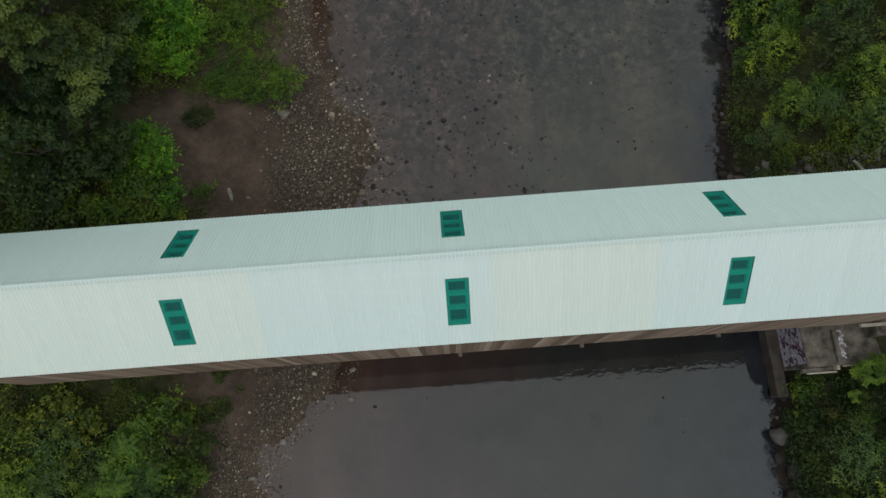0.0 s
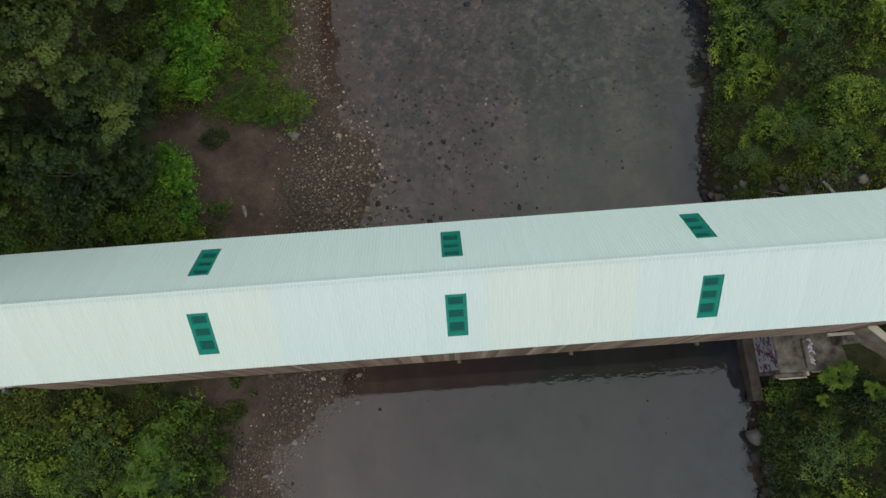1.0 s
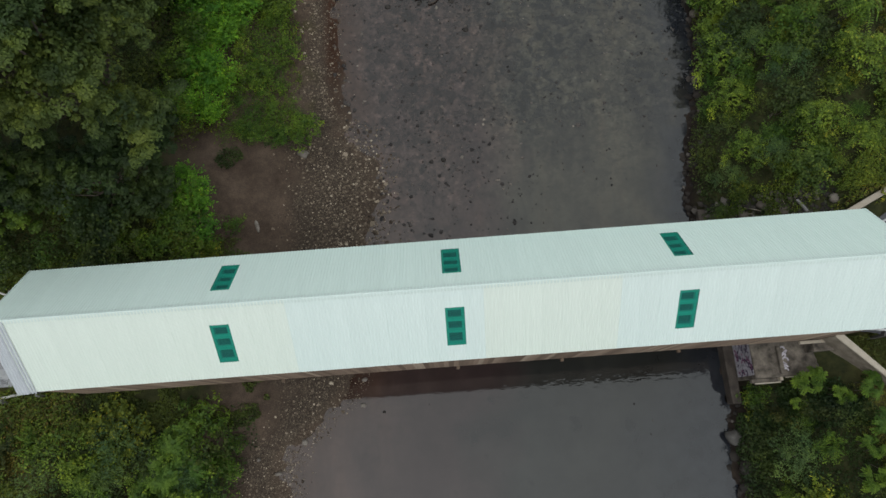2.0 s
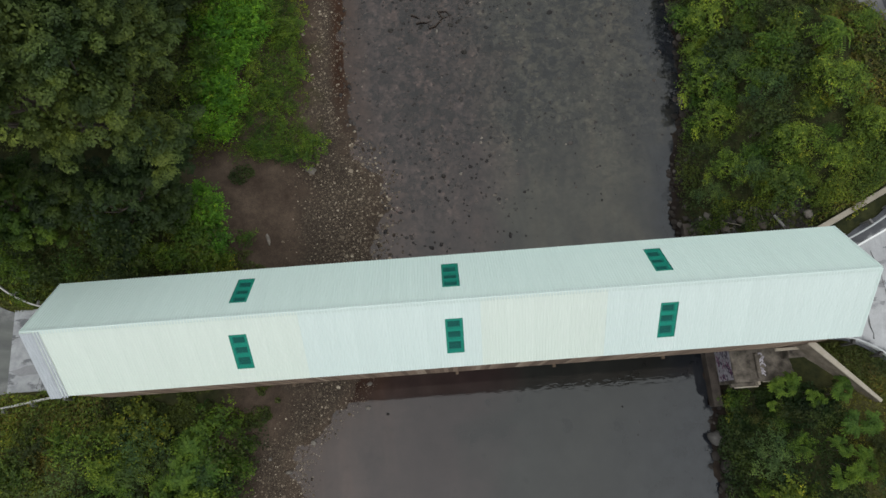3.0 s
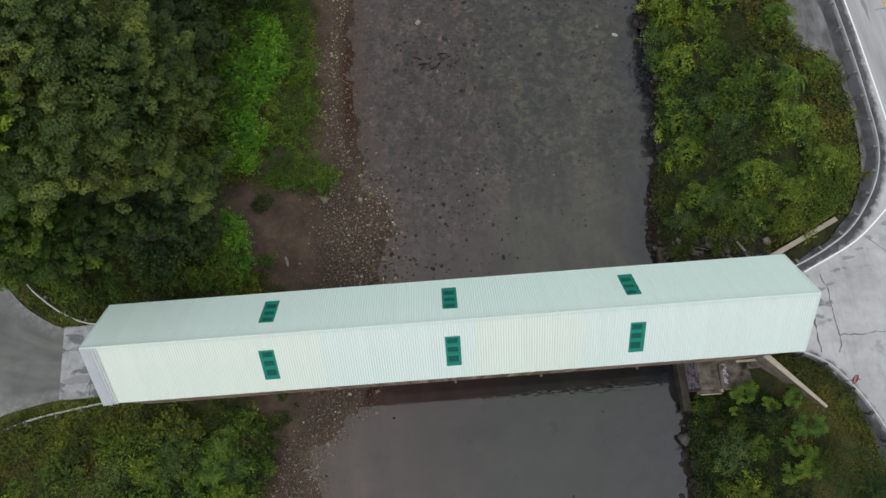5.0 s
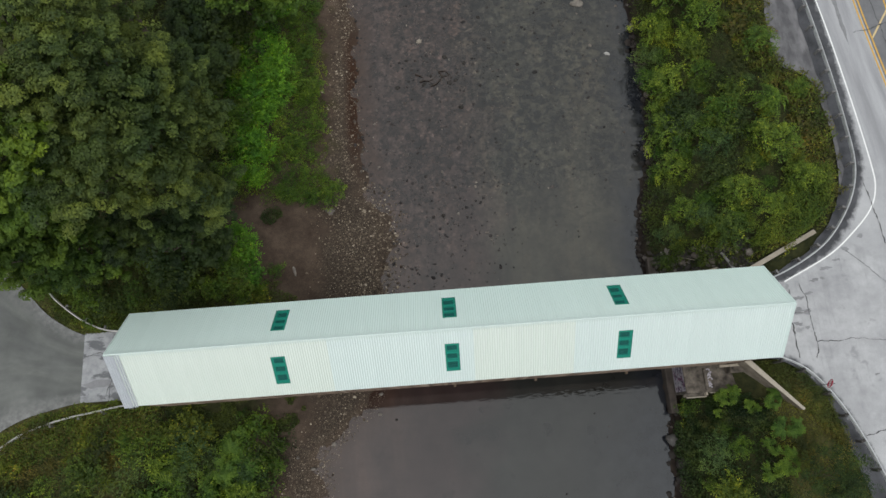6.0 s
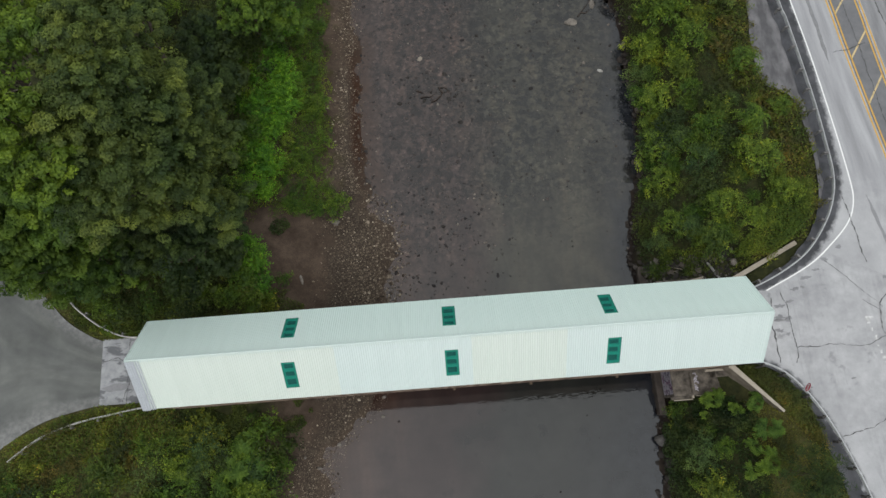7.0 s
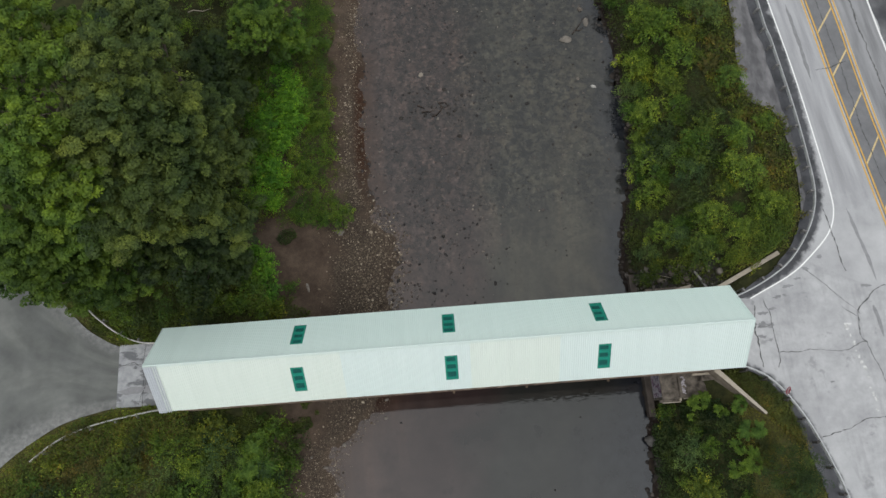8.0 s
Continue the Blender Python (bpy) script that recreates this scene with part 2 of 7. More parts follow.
def asphalt_paint(name, dark, light, rough=0.6, streak=(1.0, 1.0, 1.0), scale=0.35, stain=0.0, sharp=0.18):
    s = Shader(name, rough=rough, spec=0.5)
    broad = s.ramp(s.noise(scale, 6, 0.6, stretch=streak), [(0.5 - sharp, dark), (0.5 + sharp, light)])
    blot = s.ramp(s.noise(1.7, 5, 0.6), [(0.3, 0.86), (0.7, 1.08)])
    grit = s.ramp(s.noise(55, 2), [(0.3, 0.88), (0.7, 1.1)])
    if stain:
        spot = s.ramp(s.noise(0.55, 8, 0.66), [(0.60, 0.0), (0.66, 1.0)])
        broad = s.mix(s.maths("MULTIPLY", spot, stain), broad, tuple(c * 0.55 for c in dark))
        track = s.ramp(s.noise(1.0, 4, 0.6, stretch=(1.6, 0.12, 1.0)), [(0.52, 0.0), (0.62, 1.0)])
        broad = s.mix(s.maths("MULTIPLY", track, stain * 0.45), broad, tuple(c * 0.62 for c in dark))
    s.colour(s.mix(1.0, s.mix(1.0, broad, blot, "MULTIPLY"), grit, "MULTIPLY"))
    s.roughness(s.maths("ADD", s.maths("MULTIPLY", s.noise(0.8, 4), 0.5), rough - 0.25))
    return s.bump(s.noise(60, 2), 0.25, 0.006).mat


def lane_paint():
    """Damp asphalt whose wheel tracks run along the road, with pale washed grit at both edges."""
    s = Shader("damp_grey_asphalt", rough=0.5)
    across, along = s.attribute("across"), s.attribute("along")
    place = s.node("ShaderNodeCombineXYZ")
    s.l.new(s.maths("MULTIPLY", across, 5.5), place.inputs["X"])
    s.l.new(s.maths("MULTIPLY", along, 0.11), place.inputs["Y"])
    plain_coord, s.coord = s.coord, place.outputs[0]
    track = s.noise(1.0, 4, 0.55, distortion=0.3)
    s.coord = plain_coord
    tone = s.ramp(track, [(0.34, (0.086, 0.089, 0.087)), (0.5, (0.112, 0.116, 0.110)), (0.66, (0.150, 0.154, 0.144))])
    tone = s.mix(1.0, tone, s.ramp(s.noise(0.45, 5, 0.6), [(0.32, 0.78), (0.68, 1.2)]), "MULTIPLY")
    tone = s.mix(1.0, tone, s.ramp(s.noise(50, 2), [(0.3, 0.9), (0.7, 1.1)]), "MULTIPLY")
    worn = s.maths("ADD", across, s.maths("MULTIPLY", s.maths("SUBTRACT", s.noise(0.9, 5, 0.6), 0.5), 0.16))
    edge = s.ramp(worn, [(0.0, 0.9), (0.10, 0.5), (0.2, 0.0), (0.84, 0.0), (0.94, 0.55), (1.0, 0.9)])
    s.colour(s.mix(edge, tone, s.ramp(s.noise(3.0, 5, 0.65), [(0.35, (0.13, 0.13, 0.13)), (0.65, (0.27, 0.27, 0.265))])))
    s.roughness(s.maths("ADD", s.maths("MULTIPLY", s.noise(0.8, 4), 0.5), 0.25))
    return s.bump(s.noise(60, 2), 0.25, 0.006).mat


def verge_paint(name, first_dark, first_light, second_dark, second_light, streaks=0.0):
    """Asphalt of two tone pairs, the second where dry is high, with a ragged, mottled change between."""
    s = Shader(name, rough=0.6)
    if streaks:
        place = s.node("ShaderNodeCombineXYZ")
        s.l.new(s.maths("MULTIPLY", s.attribute("across"), streaks), place.inputs["X"])
        s.l.new(s.maths("MULTIPLY", s.attribute("along"), 0.1), place.inputs["Y"])
        plain_coord, s.coord = s.coord, place.outputs[0]
        broad = s.noise(1.0, 4, 0.55, distortion=0.2)
        s.coord = plain_coord
    else:
        broad = s.noise(0.7, 6, 0.65)
    wet = s.ramp(broad, [(0.34, first_dark), (0.66, first_light)])
    dry = s.ramp(s.noise(0.35, 6, 0.6), [(0.32, second_dark), (0.68, second_light)])
    ragged = s.maths("MULTIPLY", s.maths("SUBTRACT", s.noise(1.5, 7, 0.7), 0.5), 1.3)
    fac = s.ramp(s.maths("ADD", s.attribute("dry"), ragged), [(0.2, 0.0), (0.75, 1.0)])
    grit = s.ramp(s.noise(45, 2), [(0.3, 0.86), (0.7, 1.12)])
    s.colour(s.mix(1.0, s.mix(fac, wet, dry), grit, "MULTIPLY"))
    s.roughness(s.maths("ADD", s.maths("MULTIPLY", s.noise(0.8, 4), 0.4), 0.35))
    return s.bump(s.noise(60, 2), 0.25, 0.006).mat


def slab_paint():
    """Cracked pale concrete with dark damp stains of sharp outline."""
    s = Shader("worn_concrete_slab", rough=0.6)
    pale = s.ramp(s.noise(2.0, 5, 0.6), [(0.3, (0.25, 0.255, 0.27)), (0.7, (0.40, 0.405, 0.42))])
    damp = s.ramp(s.noise(0.75, 6, 0.62, stretch=(0.7, 1.5, 1.0)), [(0.50, 0.0), (0.55, 0.85)])
    s.colour(s.mix(damp, pale, (0.105, 0.108, 0.118)))
    return s.bump(s.noise(30, 3), 0.25, 0.01).mat


def line_paint(name, colour, wear=0.45):
    s = Shader(name, rough=0.7)
    worn = s.ramp(s.noise(5, 6, 0.7), [(wear, 0.0), (wear + 0.15, 1.0)])
    s.colour(s.mix(worn, tuple(c * 0.62 for c in colour), colour))
    return s.mat


def translucent_panel():
    s = Shader("green_fibreglass", rough=0.4, spec=0.4)
    tone = s.ramp(s.noise(3.0, 4), [(0.3, (0.030, 0.30, 0.26)), (0.7, (0.045, 0.40, 0.35))])
    # highlights on the rib crests, painted as paler stripes
    rib_highlight = s.node("ShaderNodeTexWave")
    rib_highlight.inputs["Scale"].default_value = 2.115
    s.l.new(s.coord, rib_highlight.inputs["Vector"])
    s.colour(s.mix(s.ramp(rib_highlight.outputs["Fac"], [(0.62, 0.0), (0.95, 0.45)]), tone, (0.16, 0.55, 0.49)))
    clear = s.node("ShaderNodeBsdfTransparent")
    clear.inputs["Color"].default_value = (0.10, 0.74, 0.68, 1)
    blend = s.node("ShaderNodeMixShader")
    blend.inputs["Fac"].default_value = 0.74
    s.l.new(s.bsdf.outputs[0], blend.inputs[1])
    s.l.new(clear.outputs[0], blend.inputs[2])
    s.l.new(blend.outputs[0], s.n["Material Output"].inputs["Surface"])
    return s.mat


COOL = roof_paint("cool_white_roof_paint", (0.650, 0.750, 0.730), (0.680, 0.770, 0.752))
TEAL = roof_paint("pale_teal_roof_paint", (0.642, 0.775, 0.735), (0.672, 0.795, 0.758))
CREAM = roof_paint("cream_white_roof_paint", (0.675, 0.750, 0.690), (0.705, 0.770, 0.716))
GALV = plain("bare_galvanised_sheet", (0.52, 0.55, 0.60), (0.66, 0.69, 0.74), 6, 0.45, 0.3, 0.1, (6, 0.4, 0.4))
CAP = roof_paint("ridge_flashing_paint", (0.610, 0.715, 0.690), (0.640, 0.735, 0.710))
FIBREGLASS = translucent_panel()


def board_paint():
    s = Shader("weathered_brown_boards", rough=0.85, spec=0.3)
    tone = s.ramp(s.random(), [(0.0, (0.15, 0.105, 0.078)), (0.35, (0.245, 0.176, 0.134)), (0.85, (0.315, 0.233, 0.180)), (1.0, (0.45, 0.36, 0.285))])
    grain = s.noise(3.0, 5, stretch=(9, 9, 0.35))
    return s.colour(s.mix(1.0, tone, s.ramp(grain, [(0.3, 0.7), (0.7, 1.15)]), "MULTIPLY")).bump(grain, 0.4, 0.01).mat


BOARD = board_paint()
PALE_TIMBER = plain("pale_new_timber", (0.42, 0.35, 0.25), (0.58, 0.50, 0.38), 2.0, 0.8, 0, 0.2, (0.4, 3, 3), 25)
TIMBER = plain("old_structural_timber", (0.09, 0.06, 0.04), (0.19, 0.14, 0.10), 2.0, 0.85, 0, 0.4, (2, 2, 0.5), 25)
PLANK = plain("grey_deck_planks", (0.16, 0.14, 0.12), (0.26, 0.235, 0.20), 2.0, 0.85, 0, 0.4, (0.4, 3, 1), 25)
CONCRETE = plain("stained_concrete", (0.030, 0.025, 0.020), (0.225, 0.192, 0.160), 1.9, 0.85, 0, 0.4, None, 18)
WET_CONCRETE = plain("damp_dark_concrete", (0.030, 0.023, 0.019), (0.095, 0.076, 0.064), 1.6, 0.7, 0, 0.4, None, 18)
PALE_CONCRETE = plain("pale_weathered_concrete", (0.34, 0.295, 0.235), (0.44, 0.39, 0.325), 1.6, 0.85, 0, 0.4, None, 22)
TAN_CONCRETE = plain("tan_stained_concrete", (0.10, 0.082, 0.062), (0.30, 0.255, 0.205), 1.5, 0.85, 0, 0.4, None, 20)
SLAB = slab_paint()
STEEL = plain("dull_galvanised_steel", (0.40, 0.41, 0.42), (0.60, 0.61, 0.62), 2.0, 0.5, 0.15, 0.1)
DARK_STEEL = plain("weathered_steel_post", (0.16, 0.155, 0.155), (0.30, 0.29, 0.285), 2.0, 0.65, 0.2, 0.1)
BLACK_STEEL = plain("dark_rusted_steel_post", (0.045, 0.042, 0.040), (0.12, 0.11, 0.105), 2.0, 0.7, 0.2, 0.1)
PALE_RAIL = plain("pale_painted_rail", (0.45, 0.43, 0.41), (0.70, 0.68, 0.66), 1.2, 0.55, 0.1, 0.1)
GROUND = ground_paint()
WATER = water_paint()
ROAD = asphalt_paint("worn_pale_asphalt", (0.325, 0.325, 0.34), (0.46, 0.46, 0.475), 0.5, stain=0.5)
SHOULDER = asphalt_paint("dark_shoulder_asphalt", (0.065, 0.065, 0.075), (0.20, 0.20, 0.21), 0.6, scale=0.2, sharp=0.12)
TONED_SHOULDER = verge_paint("two_tone_shoulder_asphalt", (0.021, 0.022, 0.027), (0.078, 0.079, 0.090), (0.325, 0.325, 0.34), (0.46, 0.46, 0.475))
LANE = verge_paint("wheel_worn_asphalt", (0.26, 0.26, 0.275), (0.41, 0.41, 0.43), (0.325, 0.325, 0.34), (0.46, 0.46, 0.475), 3.2)
FAR_LANE = verge_paint("darker_worn_asphalt", (0.16, 0.16, 0.17), (0.32, 0.32, 0.335), (0.325, 0.325, 0.34), (0.46, 0.46, 0.475), 3.2)
MEDIAN = asphalt_paint("dark_median_asphalt", (0.13, 0.13, 0.14), (0.18, 0.18, 0.19), 0.6)
LANE_ROAD = lane_paint()
GRIT = asphalt_paint("grey_grit", (0.088, 0.086, 0.092), (0.210, 0.204, 0.214), 0.85, (1.6, 0.6, 1.0), 0.6, sharp=0.14)
TAR = plain("dark_tar_seam", (0.060, 0.060, 0.062), (0.125, 0.123, 0.123), 3, 0.5)
DAMP = plain("damp_patch_asphalt", (0.21, 0.21, 0.222), (0.27, 0.27, 0.28), 3, 0.4)
WHITE_LINE = line_paint("white_road_paint", (0.80, 0.80, 0.80), 0.25)
WORN_WHITE = line_paint("worn_white_road_paint", (0.62, 0.62, 0.62), 0.45)
YELLOW_LINE = line_paint("yellow_road_paint", (0.62, 0.36, 0.07), 0.3)
PALE_YELLOW = line_paint("faded_yellow_road_paint", (0.60, 0.46, 0.24), 0.35)
STONE = plain("river_stone", (0.075, 0.062, 0.053), (0.20, 0.17, 0.145), 1.5, 0.85, 0, 0.4)
DUSKY_STONE = plain("dull_grey_stone", (0.045, 0.042, 0.040), (0.125, 0.118, 0.112), 1.8, 0.85, 0, 0.4)
PALE_STONE = plain("pale_dry_stone", (0.13, 0.115, 0.10), (0.27, 0.24, 0.21), 2.5, 0.85, 0, 0.4)
CHALK_STONE = plain("chalky_white_stone", (0.42, 0.40, 0.38), (0.60, 0.58, 0.55), 2.5, 0.85, 0, 0.4)
WET_STONE = plain("dark_wet_stone", (0.016, 0.014, 0.013), (0.062, 0.055, 0.050), 4.5, 0.6, 0, 0.3, spec=0.15)
BARK = plain("grey_brown_bark", (0.06, 0.047, 0.037), (0.15, 0.12, 0.10), 3, 0.9, 0, 0.6, (4, 4, 0.6))
SODDEN_WOOD = plain("sodden_dark_wood", (0.020, 0.014, 0.011), (0.062, 0.044, 0.034), 4, 0.6, 0, 0.4)
DEADWOOD = plain("bleached_driftwood", (0.20, 0.165, 0.13), (0.38, 0.33, 0.27), 4, 0.85, 0, 0.4)
SIGN_RED = plain("red_sign_sheeting", (0.46, 0.03, 0.07), (0.58, 0.05, 0.11), 3, 0.45)
SIGN_WHITE = plain("white_sign_sheeting", (0.72, 0.72, 0.72), (0.8, 0.8, 0.8), 3, 0.45)
GRAFFITI_WHITE = plain("white_spray_paint", (0.22, 0.20, 0.235), (0.58, 0.55, 0.61), 7, 0.7)
GRAFFITI_PLUM = plain("plum_spray_paint", (0.16, 0.05, 0.12), (0.28, 0.10, 0.20), 8, 0.7)
GRAFFITI_DARK = plain("dark_violet_spray_paint", (0.05, 0.035, 0.07), (0.12, 0.08, 0.14), 8, 0.7)
LEAF_OAK = leaf_paint("oak_leaves", (0.028, 0.048, 0.018), (0.132, 0.170, 0.055))
LEAF_MAPLE = leaf_paint("maple_leaves", (0.045, 0.086, 0.013), (0.162, 0.230, 0.034))
LEAF_WAYSIDE = leaf_paint("wayside_tree_leaves", (0.040, 0.076, 0.012), (0.128, 0.180, 0.030))
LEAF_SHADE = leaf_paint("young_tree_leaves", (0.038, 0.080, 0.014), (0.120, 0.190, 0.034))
LEAF_LIME = leaf_paint("lime_green_leaves", (0.066, 0.172, 0.018), (0.188, 0.365, 0.036), (0.30, 0.40, 0.03), 0.07)
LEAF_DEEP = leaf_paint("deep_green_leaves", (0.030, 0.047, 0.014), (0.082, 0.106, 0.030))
LEAF_NEEDLE = leaf_paint("dark_needle_leaves", (0.017, 0.034, 0.011), (0.052, 0.082, 0.024))
LEAF_OLIVE = leaf_paint("dull_olive_leaves", (0.042, 0.050, 0.016), (0.110, 0.114, 0.036))
LEAF_SHRUB = leaf_paint("shrub_leaves", (0.040, 0.069, 0.012), (0.182, 0.222, 0.033), (0.30, 0.27, 0.03), 0.08)
LEAF_GRASS = leaf_paint("mid_green_leaves", (0.036, 0.080, 0.012), (0.158, 0.228, 0.033), (0.24, 0.26, 0.03), 0.05)
LEAF_GOLD = leaf_paint("yellow_green_leaves", (0.072, 0.098, 0.014), (0.195, 0.215, 0.03), (0.38, 0.30, 0.03), 0.12)
LEAF_SUMAC = leaf_paint("sumac_leaves", (0.058, 0.110, 0.018), (0.174, 0.254, 0.040), (0.22, 0.25, 0.03), 0.04)
LEAF_BLUE = leaf_paint("grey_green_willow_leaves", (0.048, 0.084, 0.030), (0.130, 0.182, 0.068))
LEAF_BRIGHT = leaf_paint("bright_shrub_leaves", (0.066, 0.110, 0.016), (0.204, 0.266, 0.042), (0.30, 0.29, 0.04), 0.05)
LEAF_VERGE = leaf_paint("olive_verge_leaves", (0.070, 0.080, 0.020), (0.180, 0.180, 0.048), (0.24, 0.15, 0.05), 0.06)
LEAF_RUST = leaf_paint("rusty_weed_leaves", (0.072, 0.076, 0.019), (0.196, 0.152, 0.044), (0.24, 0.10, 0.04), 0.08)


# ---- building helpers ----
def part(name, data, material, parent=None, label="", smooth=False):
    """Links a bmesh or mesh as one mesh object, under a thing or a part."""
    if isinstance(data, bmesh.types.BMesh):
        me = bpy.data.meshes.new(name)
        data.to_mesh(me)
        data.free()
    else:
        me = data
    if smooth:
        me.shade_smooth()
    if material and not me.materials:
        me.materials.append(material)
    ob = new(name, me)
    ob.parent = parent
    if label:
        ob["label"] = label
    return ob


def thing(name, label, category, at=None, group="", kind=""):
    """An Empty that parents the parts of a thing."""
    ob = new(name)
    ob.empty_display_size = 0.2
    if at:
        ob.matrix_basis = at if isinstance(at, Matrix) else pose(*at)
    return tagged(ob, label, category, group, kind)


def mesh_np(name, verts, faces):
    """A mesh from arrays: verts (n, 3), faces (m, k)."""
    me = bpy.data.meshes.new(name)
    verts, faces = np.asarray(verts, np.float32), np.asarray(faces, np.int32)
    me.vertices.add(len(verts))
    me.vertices.foreach_set("co", verts.ravel())
    me.loops.add(faces.size)
    me.loops.foreach_set("vertex_index", faces.ravel())
    me.polygons.add(len(faces))
    me.polygons.foreach_set("loop_start", np.arange(0, faces.size, faces.shape[1], dtype=np.int32))
    me.update(calc_edges=True)
    return me


def box(bm, x0, x1, y0, y1, z0, z1, bevel=0.0, m=None):
    made = bmesh.ops.create_cube(bm, size=1.0)["verts"]
    for v in made:
        v.co = Vector(((x0 + x1) / 2 + v.co.x * (x1 - x0), (y0 + y1) / 2 + v.co.y * (y1 - y0), (z0 + z1) / 2 + v.co.z * (z1 - z0)))
    if bevel:
        edges = list({e for v in made for e in v.link_edges})
        made = bmesh.ops.bevel(bm, geom=edges, offset=bevel, segments=1, affect="EDGES")["verts"]
    if m is not None:
        for v in made:
            v.co = m @ v.co
    return bm


def boxed(*args, **kw):
    return box(bmesh.new(), *args, **kw)


def spline(points, step=0.4):
    """A smooth line through plan points, as an (n, k) array."""
    p = np.array(points, float)
    p = np.vstack([2 * p[0] - p[1], p, 2 * p[-1] - p[-2]])
    out = []
    for a, b, c, d in zip(p, p[1:], p[2:], p[3:]):
        n = max(2, int(np.linalg.norm(c - b) / step))
        for t in np.linspace(0, 1, n, endpoint=False):
            out.append(0.5 * (2 * b + (c - a) * t + (2 * a - 5 * b + 4 * c - d) * t * t + (3 * b - a - 3 * c + d) * t ** 3))
    out.append(p[-2])
    return np.array(out)


def sideways(line):
    """Unit normals to the right of a plan line."""
    d = np.gradient(line[:, :2], axis=0)
    d /= np.linalg.norm(d, axis=1)[:, None]
    return np.stack([d[:, 1], -d[:, 0]], 1)


def ribbon(name, line, left, right, z, wobble=0.0, rng=None):
    """A flat strip along a plan line, from left to right of it (negative: to its left)."""
    n = sideways(line)
    jitter = np.zeros((len(line), 2))
    if rng is not None:
        s, a = np.arange(len(line)) * 0.35, rng.random(4) * 6
        jitter = wobble * 0.5 * np.stack([np.sin(s + a[0]) * np.sin(s * 2.7 + a[1]), np.sin(s * 1.3 + a[2]) * np.sin(s * 3.1 + a[3])], 1)
    a = line[:, :2] + n * (left + jitter[:, :1])
    b = line[:, :2] + n * (right + jitter[:, 1:])
    zz = np.full((len(line), 1), z) if np.isscalar(z) else np.asarray(z)[:, None]
    verts = np.vstack([np.hstack([a, zz]), np.hstack([b, zz])])
    k = len(line)
    i = np.arange(k - 1)
    return mesh_np(name, verts, np.stack([i, i + k, i + k + 1, i + 1], 1))


def sweep(name, line, profile, closed=True):
    """Carries a closed profile of (offset, height) along a plan line with heights (x, y, z)."""
    n, k, p = sideways(line), len(profile), np.array(profile)
    rings = np.stack([np.stack([line[:, 0] + n[:, 0] * o, line[:, 1] + n[:, 1] * o, line[:, 2] + h], 1) for o, h in p], 1)
    faces = [(i * k + j, i * k + (j + 1) % k, (i + 1) * k + (j + 1) % k, (i + 1) * k + j)
             for i in range(len(line) - 1) for j in range(k if closed else k - 1)]
    return mesh_np(name, rings.reshape(-1, 3), faces)


def filled(name, outline, z):
    """A flat sheet inside a plan outline; z is a height or a function of (x, y)."""
    flat = [Vector((x, y, 0.0)) for x, y in outline]
    faces = geometry.tessellate_polygon([flat])
    me = bpy.data.meshes.new(name)
    me.from_pydata([(x, y, z(x, y) if callable(z) else z) for x, y in outline], [], [tuple(t) for t in faces])
    if sum(p.normal.z for p in me.polygons) < 0:
        me.flip_normals()
    return me


LATTICE = np.random.default_rng(3).random((256, 256))


def value_noise(x, y, scale):
    x, y = np.asarray(x) / scale + 91.7, np.asarray(y) / scale + 47.3
    i, j = np.floor(x).astype(int), np.floor(y).astype(int)
    u, v = x - i, y - j
    u, v = u * u * (3 - 2 * u), v * v * (3 - 2 * v)
    g = lambda a, b: LATTICE[a % 256, b % 256]
    return (g(i, j) * (1 - u) + g(i + 1, j) * u) * (1 - v) + (g(i, j + 1) * (1 - u) + g(i + 1, j + 1) * u) * v - 0.5


# ---- ground: one sheet with the river bed, both banks and the land beyond ----
WEST_SHORE = ((-12, -40), (-10.6, -10.4), (-9.8, -6.9), (-7.6, -4.8), (-6.3, -3.3), (-4.9, 5.5), (-4.3, 8.6), (-4.6, 11.3), (-6.0, 13.8), (-6.9, 16.5), (-6.8, 21), (-6.8, 27), (-6.7, 36), (-7, 70))
EAST_SHORE = ((15.4, -40), (15.7, -12.3), (15.9, -8.3), (16.3, -6), (16.3, 3), (15.6, 6.6), (16.4, 10.8), (17.9, 15.2), (18.2, 20), (18.1, 24), (18.2, 28.5), (17.4, 34.7), (16, 70))
WEST_ROAD_Z, EAST_ROAD_Z = 4.25, 5.3


def shore(points, y):
    p = np.array(points)
    return np.interp(y, p[:, 1], p[:, 0])


